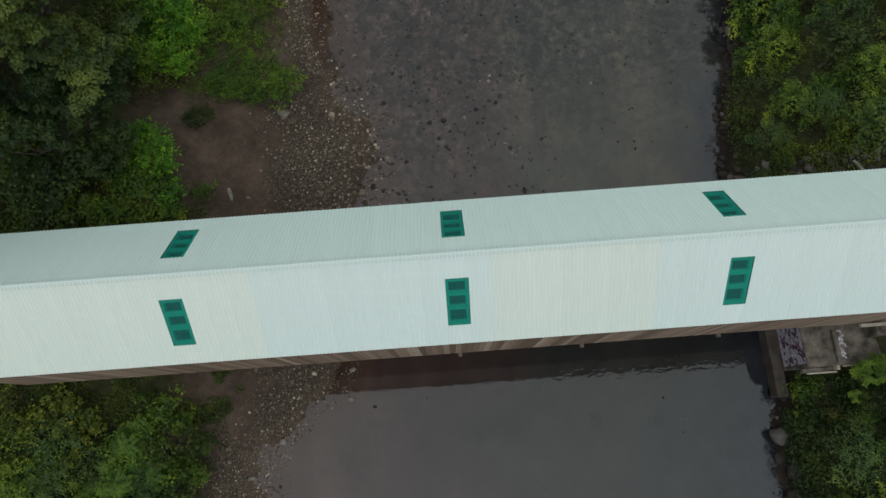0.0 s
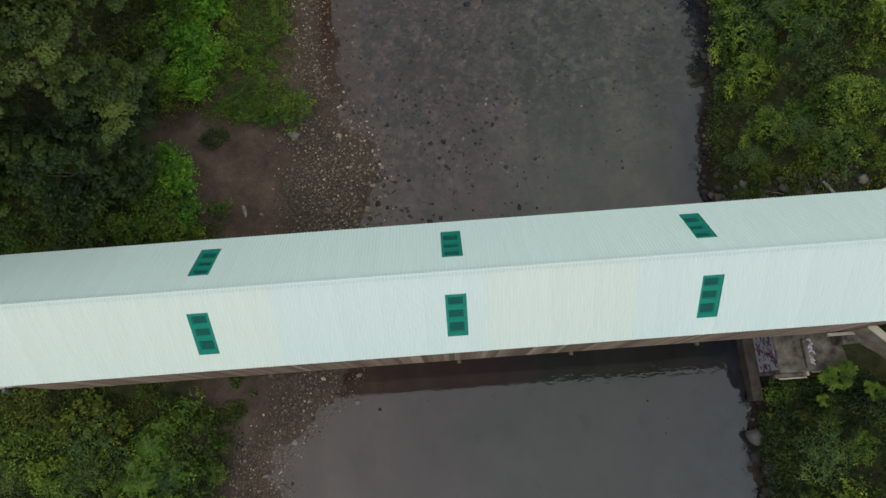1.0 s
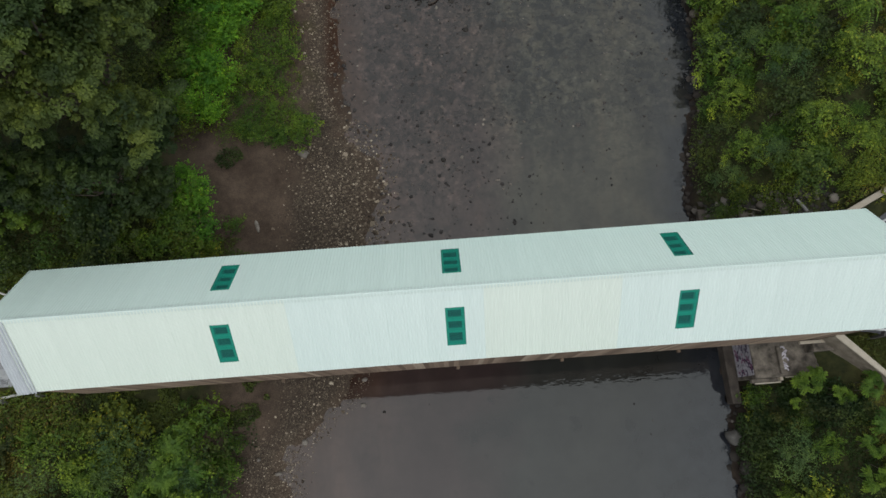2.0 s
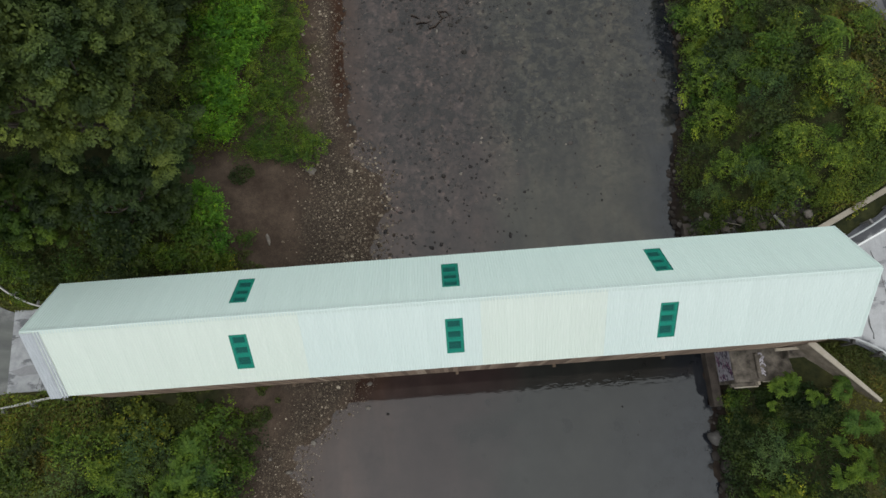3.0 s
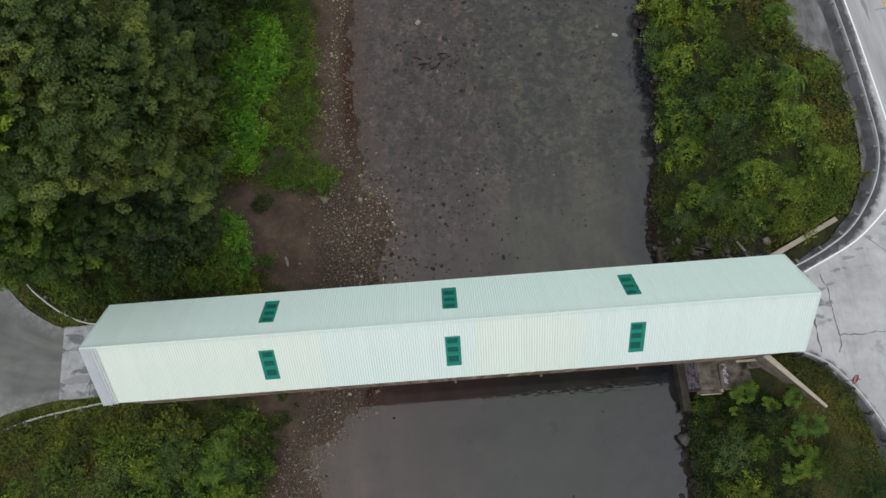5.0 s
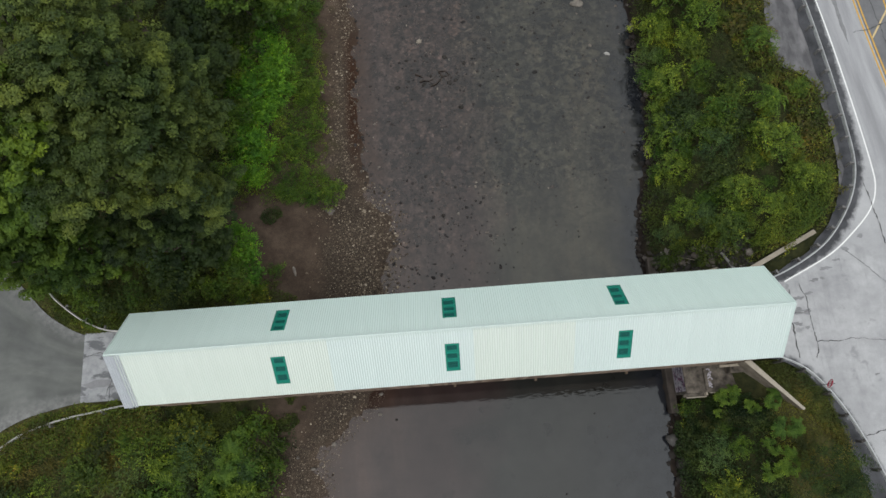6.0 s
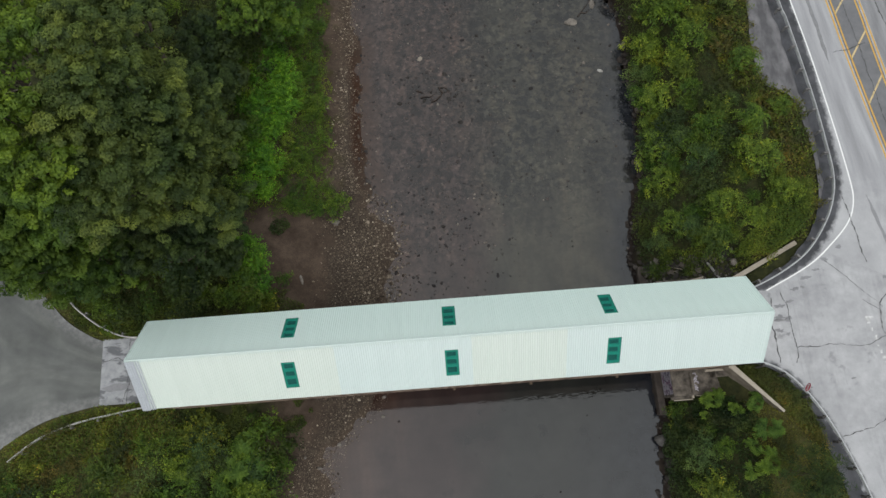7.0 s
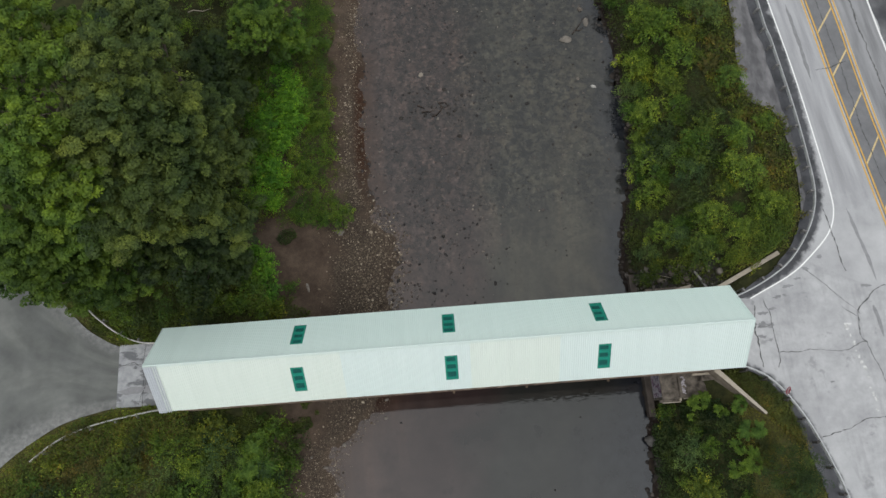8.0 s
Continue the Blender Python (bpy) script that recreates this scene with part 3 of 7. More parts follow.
def height(x, y):
    x, y = np.asarray(x, float), np.asarray(y, float)
    wiggle = value_noise(x, y, 2.3) * 1.3 + value_noise(x, y, 0.9) * 0.8 + value_noise(x, y, 0.45) * 0.4
    dw, de = shore(WEST_SHORE, y) - x + wiggle, x - shore(EAST_SHORE, y) + wiggle * 0.5
    width = shore(EAST_SHORE, y) - shore(WEST_SHORE, y)
    u = np.clip(-dw / width, 0, 1)
    bed = -np.interp(u, [0, 0.06, 0.4, 0.75, 0.97, 1], [0.0, 0.12, 0.25, 0.55, 0.45, 0.0])
    bed = bed + (value_noise(x, y, 1.3) * 0.10 + value_noise(x, y, 0.5) * 0.05) * np.clip(u * 12, 0, 1) * np.clip((1 - u) * 25, 0, 1)
    west = np.interp(dw, [0, 1.5, 5, 7.5, 11, 15, 19], [0, 0.22, 0.6, 1.2, 2.2, 3.7, 4.12])
    east = np.interp(de, [0, 0.5, 2.5, 5, 8], [0, 0.45, 2.1, 4.0, 5.15])
    land = np.where(dw > 0, west, np.where(de > 0, east, bed))
    near = np.clip(1 - np.abs(dw) / 3.5, 0, 1) * np.clip((dw + 0.6) / 0.6, 0, 1)
    land = land + near * (value_noise(x, y, 0.7) * 0.10 + value_noise(x, y, 0.35) * 0.07)
    rough = value_noise(x, y, 3.1) * 0.25 + value_noise(x, y, 0.8) * 0.10
    land = land + np.where((dw > 2) | (de > 1), rough * np.clip(np.maximum(dw - 2, de - 1) / 4, 0, 1), 0)
    on_west = np.clip((-19.5 - x) / 2.5, 0, 1) * np.clip((10 - np.abs(y)) / 3, 0, 1)
    land = land * (1 - on_west) + np.minimum(land, WEST_ROAD_Z - 0.06) * on_west
    on_east = np.clip((x - 21.5) / 2.0, 0, 1)
    return land * (1 - on_east) + np.minimum(land, EAST_ROAD_Z - 0.12) * on_east


def ground_sheet():
    xs = np.concatenate([[-3000, -900, -300, -140, -90, -65], np.arange(-52, -14, 0.4), np.arange(-14, -2, 0.2), np.arange(-2, 52.01, 0.4), [65, 90, 140, 300, 900, 3000]])
    ys = np.concatenate([[-3000, -900, -300, -140, -80, -45], np.arange(-30, 56.01, 0.33), [70, 95, 140, 300, 900, 3000]])
    X, Y = np.meshgrid(xs, ys, indexing="ij")
    Z = height(X, Y)
    a, b = X.shape
    i, j = np.meshgrid(np.arange(a - 1), np.arange(b - 1), indexing="ij")
    k = (i * b + j).ravel()
    me = mesh_np("ground", np.stack([X, Y, Z], -1).reshape(-1, 3), np.stack([k, k + b, k + b + 1, k + 1], 1))
    wig = value_noise(X, Y, 2.3) * 1.6 + value_noise(X, Y, 0.8) * 1.0
    dw, de = shore(WEST_SHORE, Y) - X, X - shore(EAST_SHORE, Y)
    u = np.clip(-dw / (shore(EAST_SHORE, Y) - shore(WEST_SHORE, Y)), 0, 1)
    bar = np.interp(Y, [-30, -11, -3, 4, 13, 17, 22, 60], [2.6, 3.0, 4.6, 6.0, 5.0, 2.4, 1.6, 1.4])
    masks = {
        "bed": np.clip((0.5 - np.maximum(dw, de + 1.5) + wig * 0.5) / 1.6, 0, 1),
        "rust": np.clip(1.3 - np.abs(dw - 0.1 + wig * 0.3) / 0.75, 0, 1) * np.interp(Y, [14, 16.5, 19, 26, 29, 33], [0.1, 0.5, 1.0, 1.0, 0.5, 0.2]),
        "verge": np.clip((X - 21.2) / 1.2, 0, 1) * (Y < -2.5) + np.clip((-22.0 - X) / 1.5, 0, 1) * (np.abs(Y) < 12),
        # where that shade is painted, along the east waterline
        "bank_foot_shade": np.clip(1.25 - np.abs(de - 0.15 + wig * 0.25) / 1.0, 0, 1),
        "moss": np.clip(1.6 - np.abs(dw - 3.0) / 1.4, 0, 1) * np.clip((Y - 13) / 3, 0, 1),
        "gravel": np.clip((bar * 0.55 - np.abs(dw - bar * 0.45) + wig * 1.3) / 2.0, 0, 0.85) * (dw > -0.5) ,
        # turf runs past the east waterline, its dark tone adding to the painted shade
        "grass": np.clip(np.maximum((dw - np.where(Y < 0, 7.6, 10.5) + wig) / 2, (de + 0.5 + wig * 0.3) / 0.8), 0, 1) * (1 - np.clip(1.6 - np.hypot((X + 13.2) / 3.2, (Y - 10.5) / 4.6), 0, 1)),
    }
    for name, mask in masks.items():
        me.attributes.new(name, "FLOAT", "POINT").data.foreach_set("value", mask.astype(np.float32).ravel())
    me.shade_smooth()
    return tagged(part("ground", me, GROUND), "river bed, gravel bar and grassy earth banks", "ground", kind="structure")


ground = ground_sheet()


def water_sheet():
    xs, ys = np.concatenate([np.arange(-26, 30.1, 0.4)]), np.concatenate([[-300, -100, -50], np.arange(-30, 56.01, 0.4), [80, 140, 300]])
    X, Y = np.meshgrid(xs, ys, indexing="ij")
    a, b = X.shape
    i, j = np.meshgrid(np.arange(a - 1), np.arange(b - 1), indexing="ij")
    k = (i * b + j).ravel()
    me = mesh_np("water", np.stack([X, Y, X * 0], -1).reshape(-1, 3), np.stack([k, k + b, k + b + 1, k + 1], 1))
    wig = value_noise(X, Y, 2.3) * 1.6 + value_noise(X, Y, 0.8) * 1.0
    dw, de = shore(WEST_SHORE, Y) - X, X - shore(EAST_SHORE, Y)
    u = np.clip(-dw / (shore(EAST_SHORE, Y) - shore(WEST_SHORE, Y)), 0, 1)
    near_bridge = np.clip(1 - np.abs(Y + 4.0 + value_noise(X, Y, 2.0)) / 1.7, 0, 1) * np.clip((X - 1.0 + value_noise(X, Y, 1.5) * 3) / 5, 0.12, 1)
    far_bank = np.clip(1.4 - np.abs(X - shore(EAST_SHORE, Y) + 0.7) / 0.9, 0, 1) * np.clip((-5 - Y) / 2, 0, 1)
    masks = {
        "hollow": sum(np.exp(-((X - a) / 0.75) ** 2 - ((Y - b) / 0.7) ** 2) for a, b in ((0.25, -6.5), (1.3, -6.4), (2.75, -6.6))).clip(0, 1) * 0.55,
        "riffle": np.clip(np.maximum(near_bridge, far_bank * 0.8), 0, 1),
        "silt": np.clip((3.5 - Y + wig * 1.2) / 6, 0, 1) * np.clip((u - 0.02) / 0.3, 0.1, 1),
        "pale": np.clip((u - 0.34 + wig * 0.06) / 0.18, 0, 1),
        "weed": np.clip((u - 0.04) / 0.16, 0, 1) * np.clip((Y - 6) / 10, 0.2, 1) * np.interp(u, [0, 0.5, 0.88, 1], [0.85, 0.95, 0.95, 0.5]),
        "stony": np.clip((Y - 2) / 8, 0.12, 1) * np.interp(u, [0, 0.45, 0.6, 0.9, 1], [1.0, 0.9, 0.55, 0.5, 0.8]) * np.clip(np.maximum(0.45 - u, (Y - 12) / 8) * 3 + 0.3, 0.25, 1),
        "deep": np.clip((np.interp(Y, [-8, -3], [8.0, 3.0]) + de + wig * 0.8) / np.interp(Y, [-8, -3], [8.0, 2.8]), 0, 0.9),
        "shallow": np.clip((np.interp(Y, [0, 4], [3.4, 2.3]) + dw + wig * 0.9) / np.interp(Y, [0, 4], [3.2, 1.9]), 0, 1) * np.interp(Y, [-12, 0, 12, 15, 17.5, 28, 31, 40], [0.6, 0.6, 0.3, 0.55, 1.0, 1.0, 0.6, 0.4]),
    }
    for name, mask in masks.items():
        me.attributes.new(name, "FLOAT", "POINT").data.foreach_set("value", mask.astype(np.float32).ravel())
    return tagged(part("water", me, WATER), "shallow clear river water over a stony bed", "water", kind="structure")


water = water_sheet()


# ---- roads ----
EDGE_NE = ((29.04, 59.52), (30.03, 29.16), (30.73, 19.84), (30.93, 11.9), (30.53, 9.03), (29.44, 7.14), (27.65, 5.06), (25.56, 3.67), (23.07, 2.73), (21.18, 2.58))
WHITE_NE = ((28.04, 59.52), (31.03, 29.36), (31.72, 22.42), (32.17, 15.87), (32.37, 10.91), (32.22, 8.93), (31.43, 7.29), (29.74, 5.65), (27.65, 4.12), (24.07, 2.43))
EDGE_SE = ((21.18, -2.68), (23.07, -2.78), (24.86, -3.57), (25.66, -4.66), (26.95, -6.65), (27.75, -8.53), (28.44, -11.01), (29.24, -14.88), (31.33, -24.8), (36.8, -59.52))
YELLOW_WEST = ((31.23, 59.52), (34.21, 29.07), (34.76, 22.72), (35.3, 17.16), (35.9, 11.71), (36.3, 8.23), (37.19, 0.99))
YELLOW_EAST = ((33.85, 59.52), (36.64, 28.87), (37.06, 23.61), (37.53, 17.56), (37.92, 13.6), (37.99, 8.93), (38.39, 2.98))
WHITE_EAST = ((37.79, 59.52), (39.88, 28.57), (40.28, 23.61), (40.77, 16.86), (41.37, 8.93), (42.37, -1.98), (43.76, -14.88))

edge_ne, edge_se = spline(EDGE_NE), spline(EDGE_SE)
outline = [tuple(p) for p in edge_ne] + [tuple(p) for p in edge_se] + [(50, -60), (46, -20), (43.6, 0), (42.4, 12), (41.6, 25), (41.0, 34), (39.5, 60)]
road = part("road", filled("road", outline, EAST_ROAD_Z), ROAD)
tagged(road, "pale worn asphalt road junction with damp patches", "road", kind="structure")


def marking(name, data, material, label):
    return part(name, data, material, road, label)


R0 = EAST_ROAD_Z
rng = np.random.default_rng(11)
shoulder_line = spline(WHITE_NE, 0.3)
se_line = spline(EDGE_SE, 0.3)


def strip_sheet(name, a, b, z, tone_fade, rows=13):
    """A sheet between two plan lines, which carries its tone fade (dry) and where it lies along and across."""
    lines, steps = [], 160
    for line in (a, b):
        along = np.concatenate([[0], np.cumsum(np.linalg.norm(np.diff(line, axis=0), axis=1))])
        at = np.linspace(0, along[-1], steps)
        lines.append(np.column_stack([np.interp(at, along, line[:, 0]), np.interp(at, along, line[:, 1])]))
    across = np.linspace(0, 1, rows)
    grid = lines[0][:, None] * (1 - across)[None, :, None] + lines[1][:, None] * across[None, :, None]
    i, j = np.meshgrid(np.arange(steps - 1), np.arange(rows - 1), indexing="ij")
    k = (i * rows + j).ravel()
    flat = grid.reshape(-1, 2)
    me = mesh_np(name, np.column_stack([flat, np.full(len(flat), z)]), np.stack([k, k + rows, k + rows + 1, k + 1], 1))
    for key, values in (("dry", tone_fade(flat[:, 0], flat[:, 1])), ("across", np.tile(across, steps)), ("along", flat[:, 1])):
        me.attributes.new(key, "FLOAT", "POINT").data.foreach_set("value", np.asarray(values, np.float32))
    if me.polygons[0].normal.z < 0:
        me.flip_normals()
    return me


def away(line, x, y):
    """Plan distance from points to a line."""
    return np.min(np.hypot(x[:, None] - line[None, ::2, 0], y[:, None] - line[None, ::2, 1]), axis=1)


RAIL_NE = ((28.84, 51.58), (29.74, 28.97), (30.13, 24.9), (30.48, 20.93), (30.73, 17.26), (30.83, 13.59), (30.78, 11.11), (30.33, 9.23), (29.34, 7.34), (27.55, 5.21), (25.46, 3.82), (22.97, 2.73), (21.58, 2.58))
RAIL_SE = ((21.58, -2.73), (22.48, -2.88), (23.87, -3.67), (25.06, -5.06), (26.06, -6.84), (26.85, -8.83), (27.35, -10.42), (27.85, -12.3), (29.84, -21.82))
rail_ne, rail_se = spline(RAIL_NE), spline(RAIL_SE)
behind = rail_ne + sideways(rail_ne) * np.interp(rail_ne[:, 1:], [3, 5, 7, 12, 20], [0.1, 0.35, 0.5, 0.5, 0.55]) + sideways(rail_ne) * 0.35 * value_noise(rail_ne[:, :1], rail_ne[:, 1:], 0.9)
# dark close to the rail, fading to the road's tone with distance
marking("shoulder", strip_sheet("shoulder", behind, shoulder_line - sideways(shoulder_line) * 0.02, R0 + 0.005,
        lambda x, y: np.where(x > np.interp(y, rail_ne[::-1, 1], rail_ne[::-1, 0]), np.clip((away(rail_ne, x, y) - np.interp(y, [2.5, 5, 9, 14, 20, 32], [0.35, 0.55, 0.6, 0.8, 1.1, 1.3])) / 0.7 + 0.24 * np.clip((y - 11) / 6, 0, 1), 0, 1), -0.3)), TONED_SHOULDER, "dark asphalt shoulder fading into the road")
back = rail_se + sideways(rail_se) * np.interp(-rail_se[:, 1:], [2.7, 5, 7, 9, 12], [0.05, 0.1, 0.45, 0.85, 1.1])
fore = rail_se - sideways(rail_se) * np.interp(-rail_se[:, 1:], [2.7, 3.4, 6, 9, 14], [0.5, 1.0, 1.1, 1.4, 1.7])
# dark behind the rail, fading to the road's tone in front of it
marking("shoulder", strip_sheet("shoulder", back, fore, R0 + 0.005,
        lambda x, y: np.where(x > np.interp(-y, -rail_se[:, 1], rail_se[:, 0]), np.clip((away(rail_se, x, y) - 0.22) / 0.6, 0, 1), -0.4)), TONED_SHOULDER, "dark grit strip along the guardrail")
marking("shoulder", ribbon("shoulder", spline(WHITE_EAST), -2.4, -0.1, R0 + 0.005, 0.3, rng), SHOULDER, "dark asphalt shoulder")
marking("edge_line", ribbon("edge_line", shoulder_line, -0.055, 0.055, R0 + 0.012), WHITE_LINE, "solid white edge line")
marking("edge_line", ribbon("edge_line", spline(WHITE_EAST), -0.075, 0.075, R0 + 0.012), WHITE_LINE, "solid white edge line")
west_y, east_y = spline(YELLOW_WEST), spline(YELLOW_EAST)
both = [tuple(p) for p in west_y] + [tuple(p) for p in east_y[::-1]]
marking("lane", strip_sheet("lane", shoulder_line[shoulder_line[:, 1] > 5] + np.array((0.1, 0)), west_y - np.array((0.3, 0)), R0 + 0.004, lambda x, y: np.clip((12 - y) / 6, 0, 1)), LANE, "lane with darker wheel tracks")
marking("lane", strip_sheet("lane", east_y + np.array((0.3, 0)), spline(WHITE_EAST)[spline(WHITE_EAST)[:, 1] > 2] - np.array((0.1, 0)), R0 + 0.004, lambda x, y: np.clip((12 - y) / 6, 0, 1)), FAR_LANE, "lane with darker wheel tracks")
marking("median", filled("median", both, R0 + 0.006), MEDIAN, "dark painted median strip")
for line in (west_y, east_y):
    for side in (-0.17, 0.17):
        marking("yellow_line", ribbon("yellow_line", line, side - 0.06, side + 0.06, R0 + 0.013), YELLOW_LINE, "yellow centre line")
for y0 in (-3.2, 0.6, 4.7, 8.8, 12.95, 17.1, 21.3, 25.6, 29.9, 34.2, 38.4):
    xa, xb = np.interp(y0, west_y[::-1, 1], west_y[::-1, 0]), np.interp(y0 + 2.4, east_y[::-1, 1], east_y[::-1, 0])
    if y0 > 7:
        marking("hatch_bar", ribbon("hatch_bar", np.array([(xa + 0.2, y0), (xb - 0.2, y0 + 2.45)]), -0.07, 0.07, R0 + 0.013), PALE_YELLOW, "faded hatch bar")
flake_rng = np.random.default_rng(15)
for k, (x0, y0) in enumerate(spline(((31.05, -0.25), (31.12, -1.3), (31.26, -2.2), (31.51, -3.3), (31.68, -4.4), (31.8, -5.6), (31.95, -6.7)), 0.42)):
    long, wide = flake_rng.uniform(0.12, 0.4), flake_rng.uniform(0.05, 0.12)
    x0, y0 = x0 + flake_rng.normal() * 0.06, y0 + flake_rng.normal() * 0.1
    marking("stop_line_flake", ribbon("stop_line_flake", np.array([(x0, y0 + long), (x0 + 0.03, y0 + long / 2), (x0 + 0.05, y0)]), -wide, wide, R0 + 0.012 + 0.002 * (k % 2), wide * 1.2, flake_rng), WORN_WHITE, "worn white stop line")
marking("stop_line_flake", ribbon("stop_line_flake", np.array([(30.9, -0.18), (31.2, -0.12), (31.5, -0.13)]), -0.09, 0.09, R0 + 0.017, 0.1, flake_rng), WORN_WHITE, "worn white stop line")


def seam(points, width=0.05, name="tar_seam", material=TAR, z=None, parent=None):
    """A crack or streak along plan points; narrow ones wander and swell as cracks do."""
    line = spline(points, 0.16 if width < 0.2 else 0.25)
    z = (R0 + 0.018) if z is None else z
    if width >= 0.2:
        taper = (width / 2 * np.clip(np.sin(np.linspace(0.05, math.pi - 0.05, len(line))) * 1.6, 0, 1))[:, None]
        return part(name, ribbon(name, line, -taper, taper, z, width * 0.3, rng), material, parent or road)
    drift = np.cumsum(rng.normal(size=(len(line), 2)), 0) * 0.028
    drift -= np.linspace(0, 1, len(line))[:, None] * drift[-1]
    line = line + drift + rng.normal(size=line.shape) * 0.014
    n, half = sideways(line), width * 0.5 * np.clip(0.75 + rng.normal(size=len(line)) * 0.4, 0.25, 1.6)
    a, b = line - n * half[:, None], line + n * half[:, None]
    k, i = len(line), np.arange(len(line) - 1)
    verts = np.column_stack([np.vstack([a, b]), np.full(2 * k, z)])
    return part(name, mesh_np(name, verts, np.stack([i, i + k, i + k + 1, i + 1], 1)), material, parent or road)


seam(((35.21, 31.74), (35.3, 28.97), (35.8, 23.11), (36.1, 18.15), (37, 11.11), (37.39, 6.94)), 0.07)
seam(((33.71, 22.02), (35.21, 22.17), (36.5, 22.62)), 0.09)
seam(((31.43, 9.4), (31.53, 8.36), (31.63, 6.43), (31.83, 5.0), (32.06, 4.05)), 0.075)
seam(((24.28, 1.9), (24.06, 0.13), (24.01, -1.63), (24.0, -2.93)), 0.09)
seam(((25.1, 2.2), (25.47, 1.13), (25.45, -0.42), (25.48, -1.52), (25.43, -2.39), (25.16, -3.02)), 0.06)
seam(((25.53, -1.92), (27.23, -1.96), (28.55, -1.93), (29.62, -2.06), (30.73, -2.01), (31.68, -1.69), (32.38, -1.57)), 0.05)
seam(((32.38, -1.57), (32.07, -1.37), (32.1, -0.71), (32.23, 0.17), (32.38, 0.6), (32.77, 1.25), (33.46, 1.87), (33.93, 2.29), (34.9, 2.7)), 0.075)
seam(((32.38, 0.6), (31.92, 1.09), (31.21, 1.82), (30.52, 2.69), (29.81, 3.53), (28.88, 4.39)), 0.035)
seam(((32.2, 0.3), (31.7, 0.75), (31.0, 1.3)), 0.03)
seam(((32.38, -1.57), (32.58, -2.5), (32.95, -3.6), (33.02, -4.67), (34.2, -6.6)), 0.05)
seam(((27.29, -8.31), (28.41, -8.07), (29.74, -7.84), (31.14, -7.33), (32.36, -7.25), (35.8, -6.8)), 0.055)
seam(((25.5, 0.4), (25.0, 0.15), (24.3, 0.2)), 0.03)
seam(((38.09, 31.74), (38.39, 26.78), (39.08, 19.84), (39.58, 13.89), (40.08, 7.94)), 0.12)
seam(((32.52, 28.77), (32.92, 24.3), (33.12, 20.83)), 0.3, "damp_streak", DAMP, R0 + 0.008)
seam(((33.32, 9.4), (33.77, 6.74), (34.14, 4.58), (34.27, 2.95)), 0.26, "damp_streak", DAMP, R0 + 0.008)
seam(((33.51, 1.19), (33.67, 0.06), (33.75, -1.3)), 0.3, "damp_streak", DAMP, R0 + 0.008)

# damp spots where the bridge drips onto the junction
spot_rng = np.random.default_rng(17)
for x, y, size in ((24.6, 0.3, 0.3), (25.2, 0.2, 0.24), (24.8, 1.2, 0.22), (25.6, 1.5, 0.16), (24.4, -0.6, 0.2), (26.2, 2.4, 0.18), (27.2, 3.2, 0.22), (28.1, 3.75, 0.16), (26.8, 2.5, 0.12), (28.9, 4.5, 0.2), (30.2, 5.4, 0.18), (25.0, -0.9, 0.14), (33.3, 2.8, 0.2), (29.0, -4.4, 0.1)):
    a = np.linspace(0, 2 * math.pi, 26, endpoint=False)
    r = size * (1 + 0.28 * np.sin(2 * a + spot_rng.random() * 6) + 0.2 * np.sin(5 * a + spot_rng.random() * 6) + 0.12 * spot_rng.normal(size=26))
    marking("damp_spot", filled("damp_spot", [(x + q * math.cos(b) * 1.5, y + q * math.sin(b) * 0.7) for q, b in zip(r, a)], R0 + 0.009), DAMP, "dark damp spot")

pull_off = [tuple(p) for p in spline(((27.85, 59.52), (27.55, 29.66), (27.15, 23.91), (27.25, 20.04), (28.44, 18.85), (29.44, 18.05), (30.03, 13.89), (29.84, 10.42), (29.2, 7.8)))]
pull_off += [tuple(p) for p in edge_ne[::-1] if p[1] > 7.8]
grit = part("verge", filled("verge", pull_off, R0 - 0.03), GRIT)
tagged(grit, "grey gravel verge along the guardrail", "verge", kind="structure")

W0 = WEST_ROAD_Z
NORTH_W = ((-26.4, 2.55), (-27.5, 3.05), (-29.4, 4.35), (-30.95, 6.05), (-34.0, 9.5), (-38, 16), (-46, 30), (-60, 60))
SOUTH_W = ((-60, -32), (-46, -18), (-39, -9.5), (-35.2, -6.1), (-33.2, -4.6), (-30.7, -3.2), (-27.8, -2.45), (-26.4, -2.25))
def even(points, n):
    """A smooth line through plan points as n points, closer together near its start."""
    line = spline(points)
    along = np.concatenate([[0], np.cumsum(np.linalg.norm(np.diff(line, axis=0), axis=1))])
    at = along[-1] * np.linspace(0, 1, n) ** 2
    return np.column_stack([np.interp(at, along, line[:, 0]), np.interp(at, along, line[:, 1])]), at


def lane_sheet():
    """The side road as a fan of strips from the bridge mouth, so that its wheel tracks follow its bends."""
    (north, along), (south, _) = even(NORTH_W + ((-120, 140),), 90), even(SOUTH_W[::-1] + ((-120, -80),), 90)
    across = np.linspace(0, 1, 41)
    grid = north[:, None] * (1 - across)[None, :, None] + south[:, None] * across[None, :, None]
    a, b = grid.shape[:2]
    i, j = np.meshgrid(np.arange(a - 1), np.arange(b - 1), indexing="ij")
    k = (i * b + j).ravel()
    me = mesh_np("road", np.column_stack([grid.reshape(-1, 2), np.full(a * b, W0)]), np.stack([k, k + b, k + b + 1, k + 1], 1))
    me.attributes.new("across", "FLOAT", "POINT").data.foreach_set("value", np.tile(across, a).astype(np.float32))
    me.attributes.new("along", "FLOAT", "POINT").data.foreach_set("value", np.repeat(along, b).astype(np.float32))
    if me.polygons[0].normal.z < 0:
        me.flip_normals()
    return me


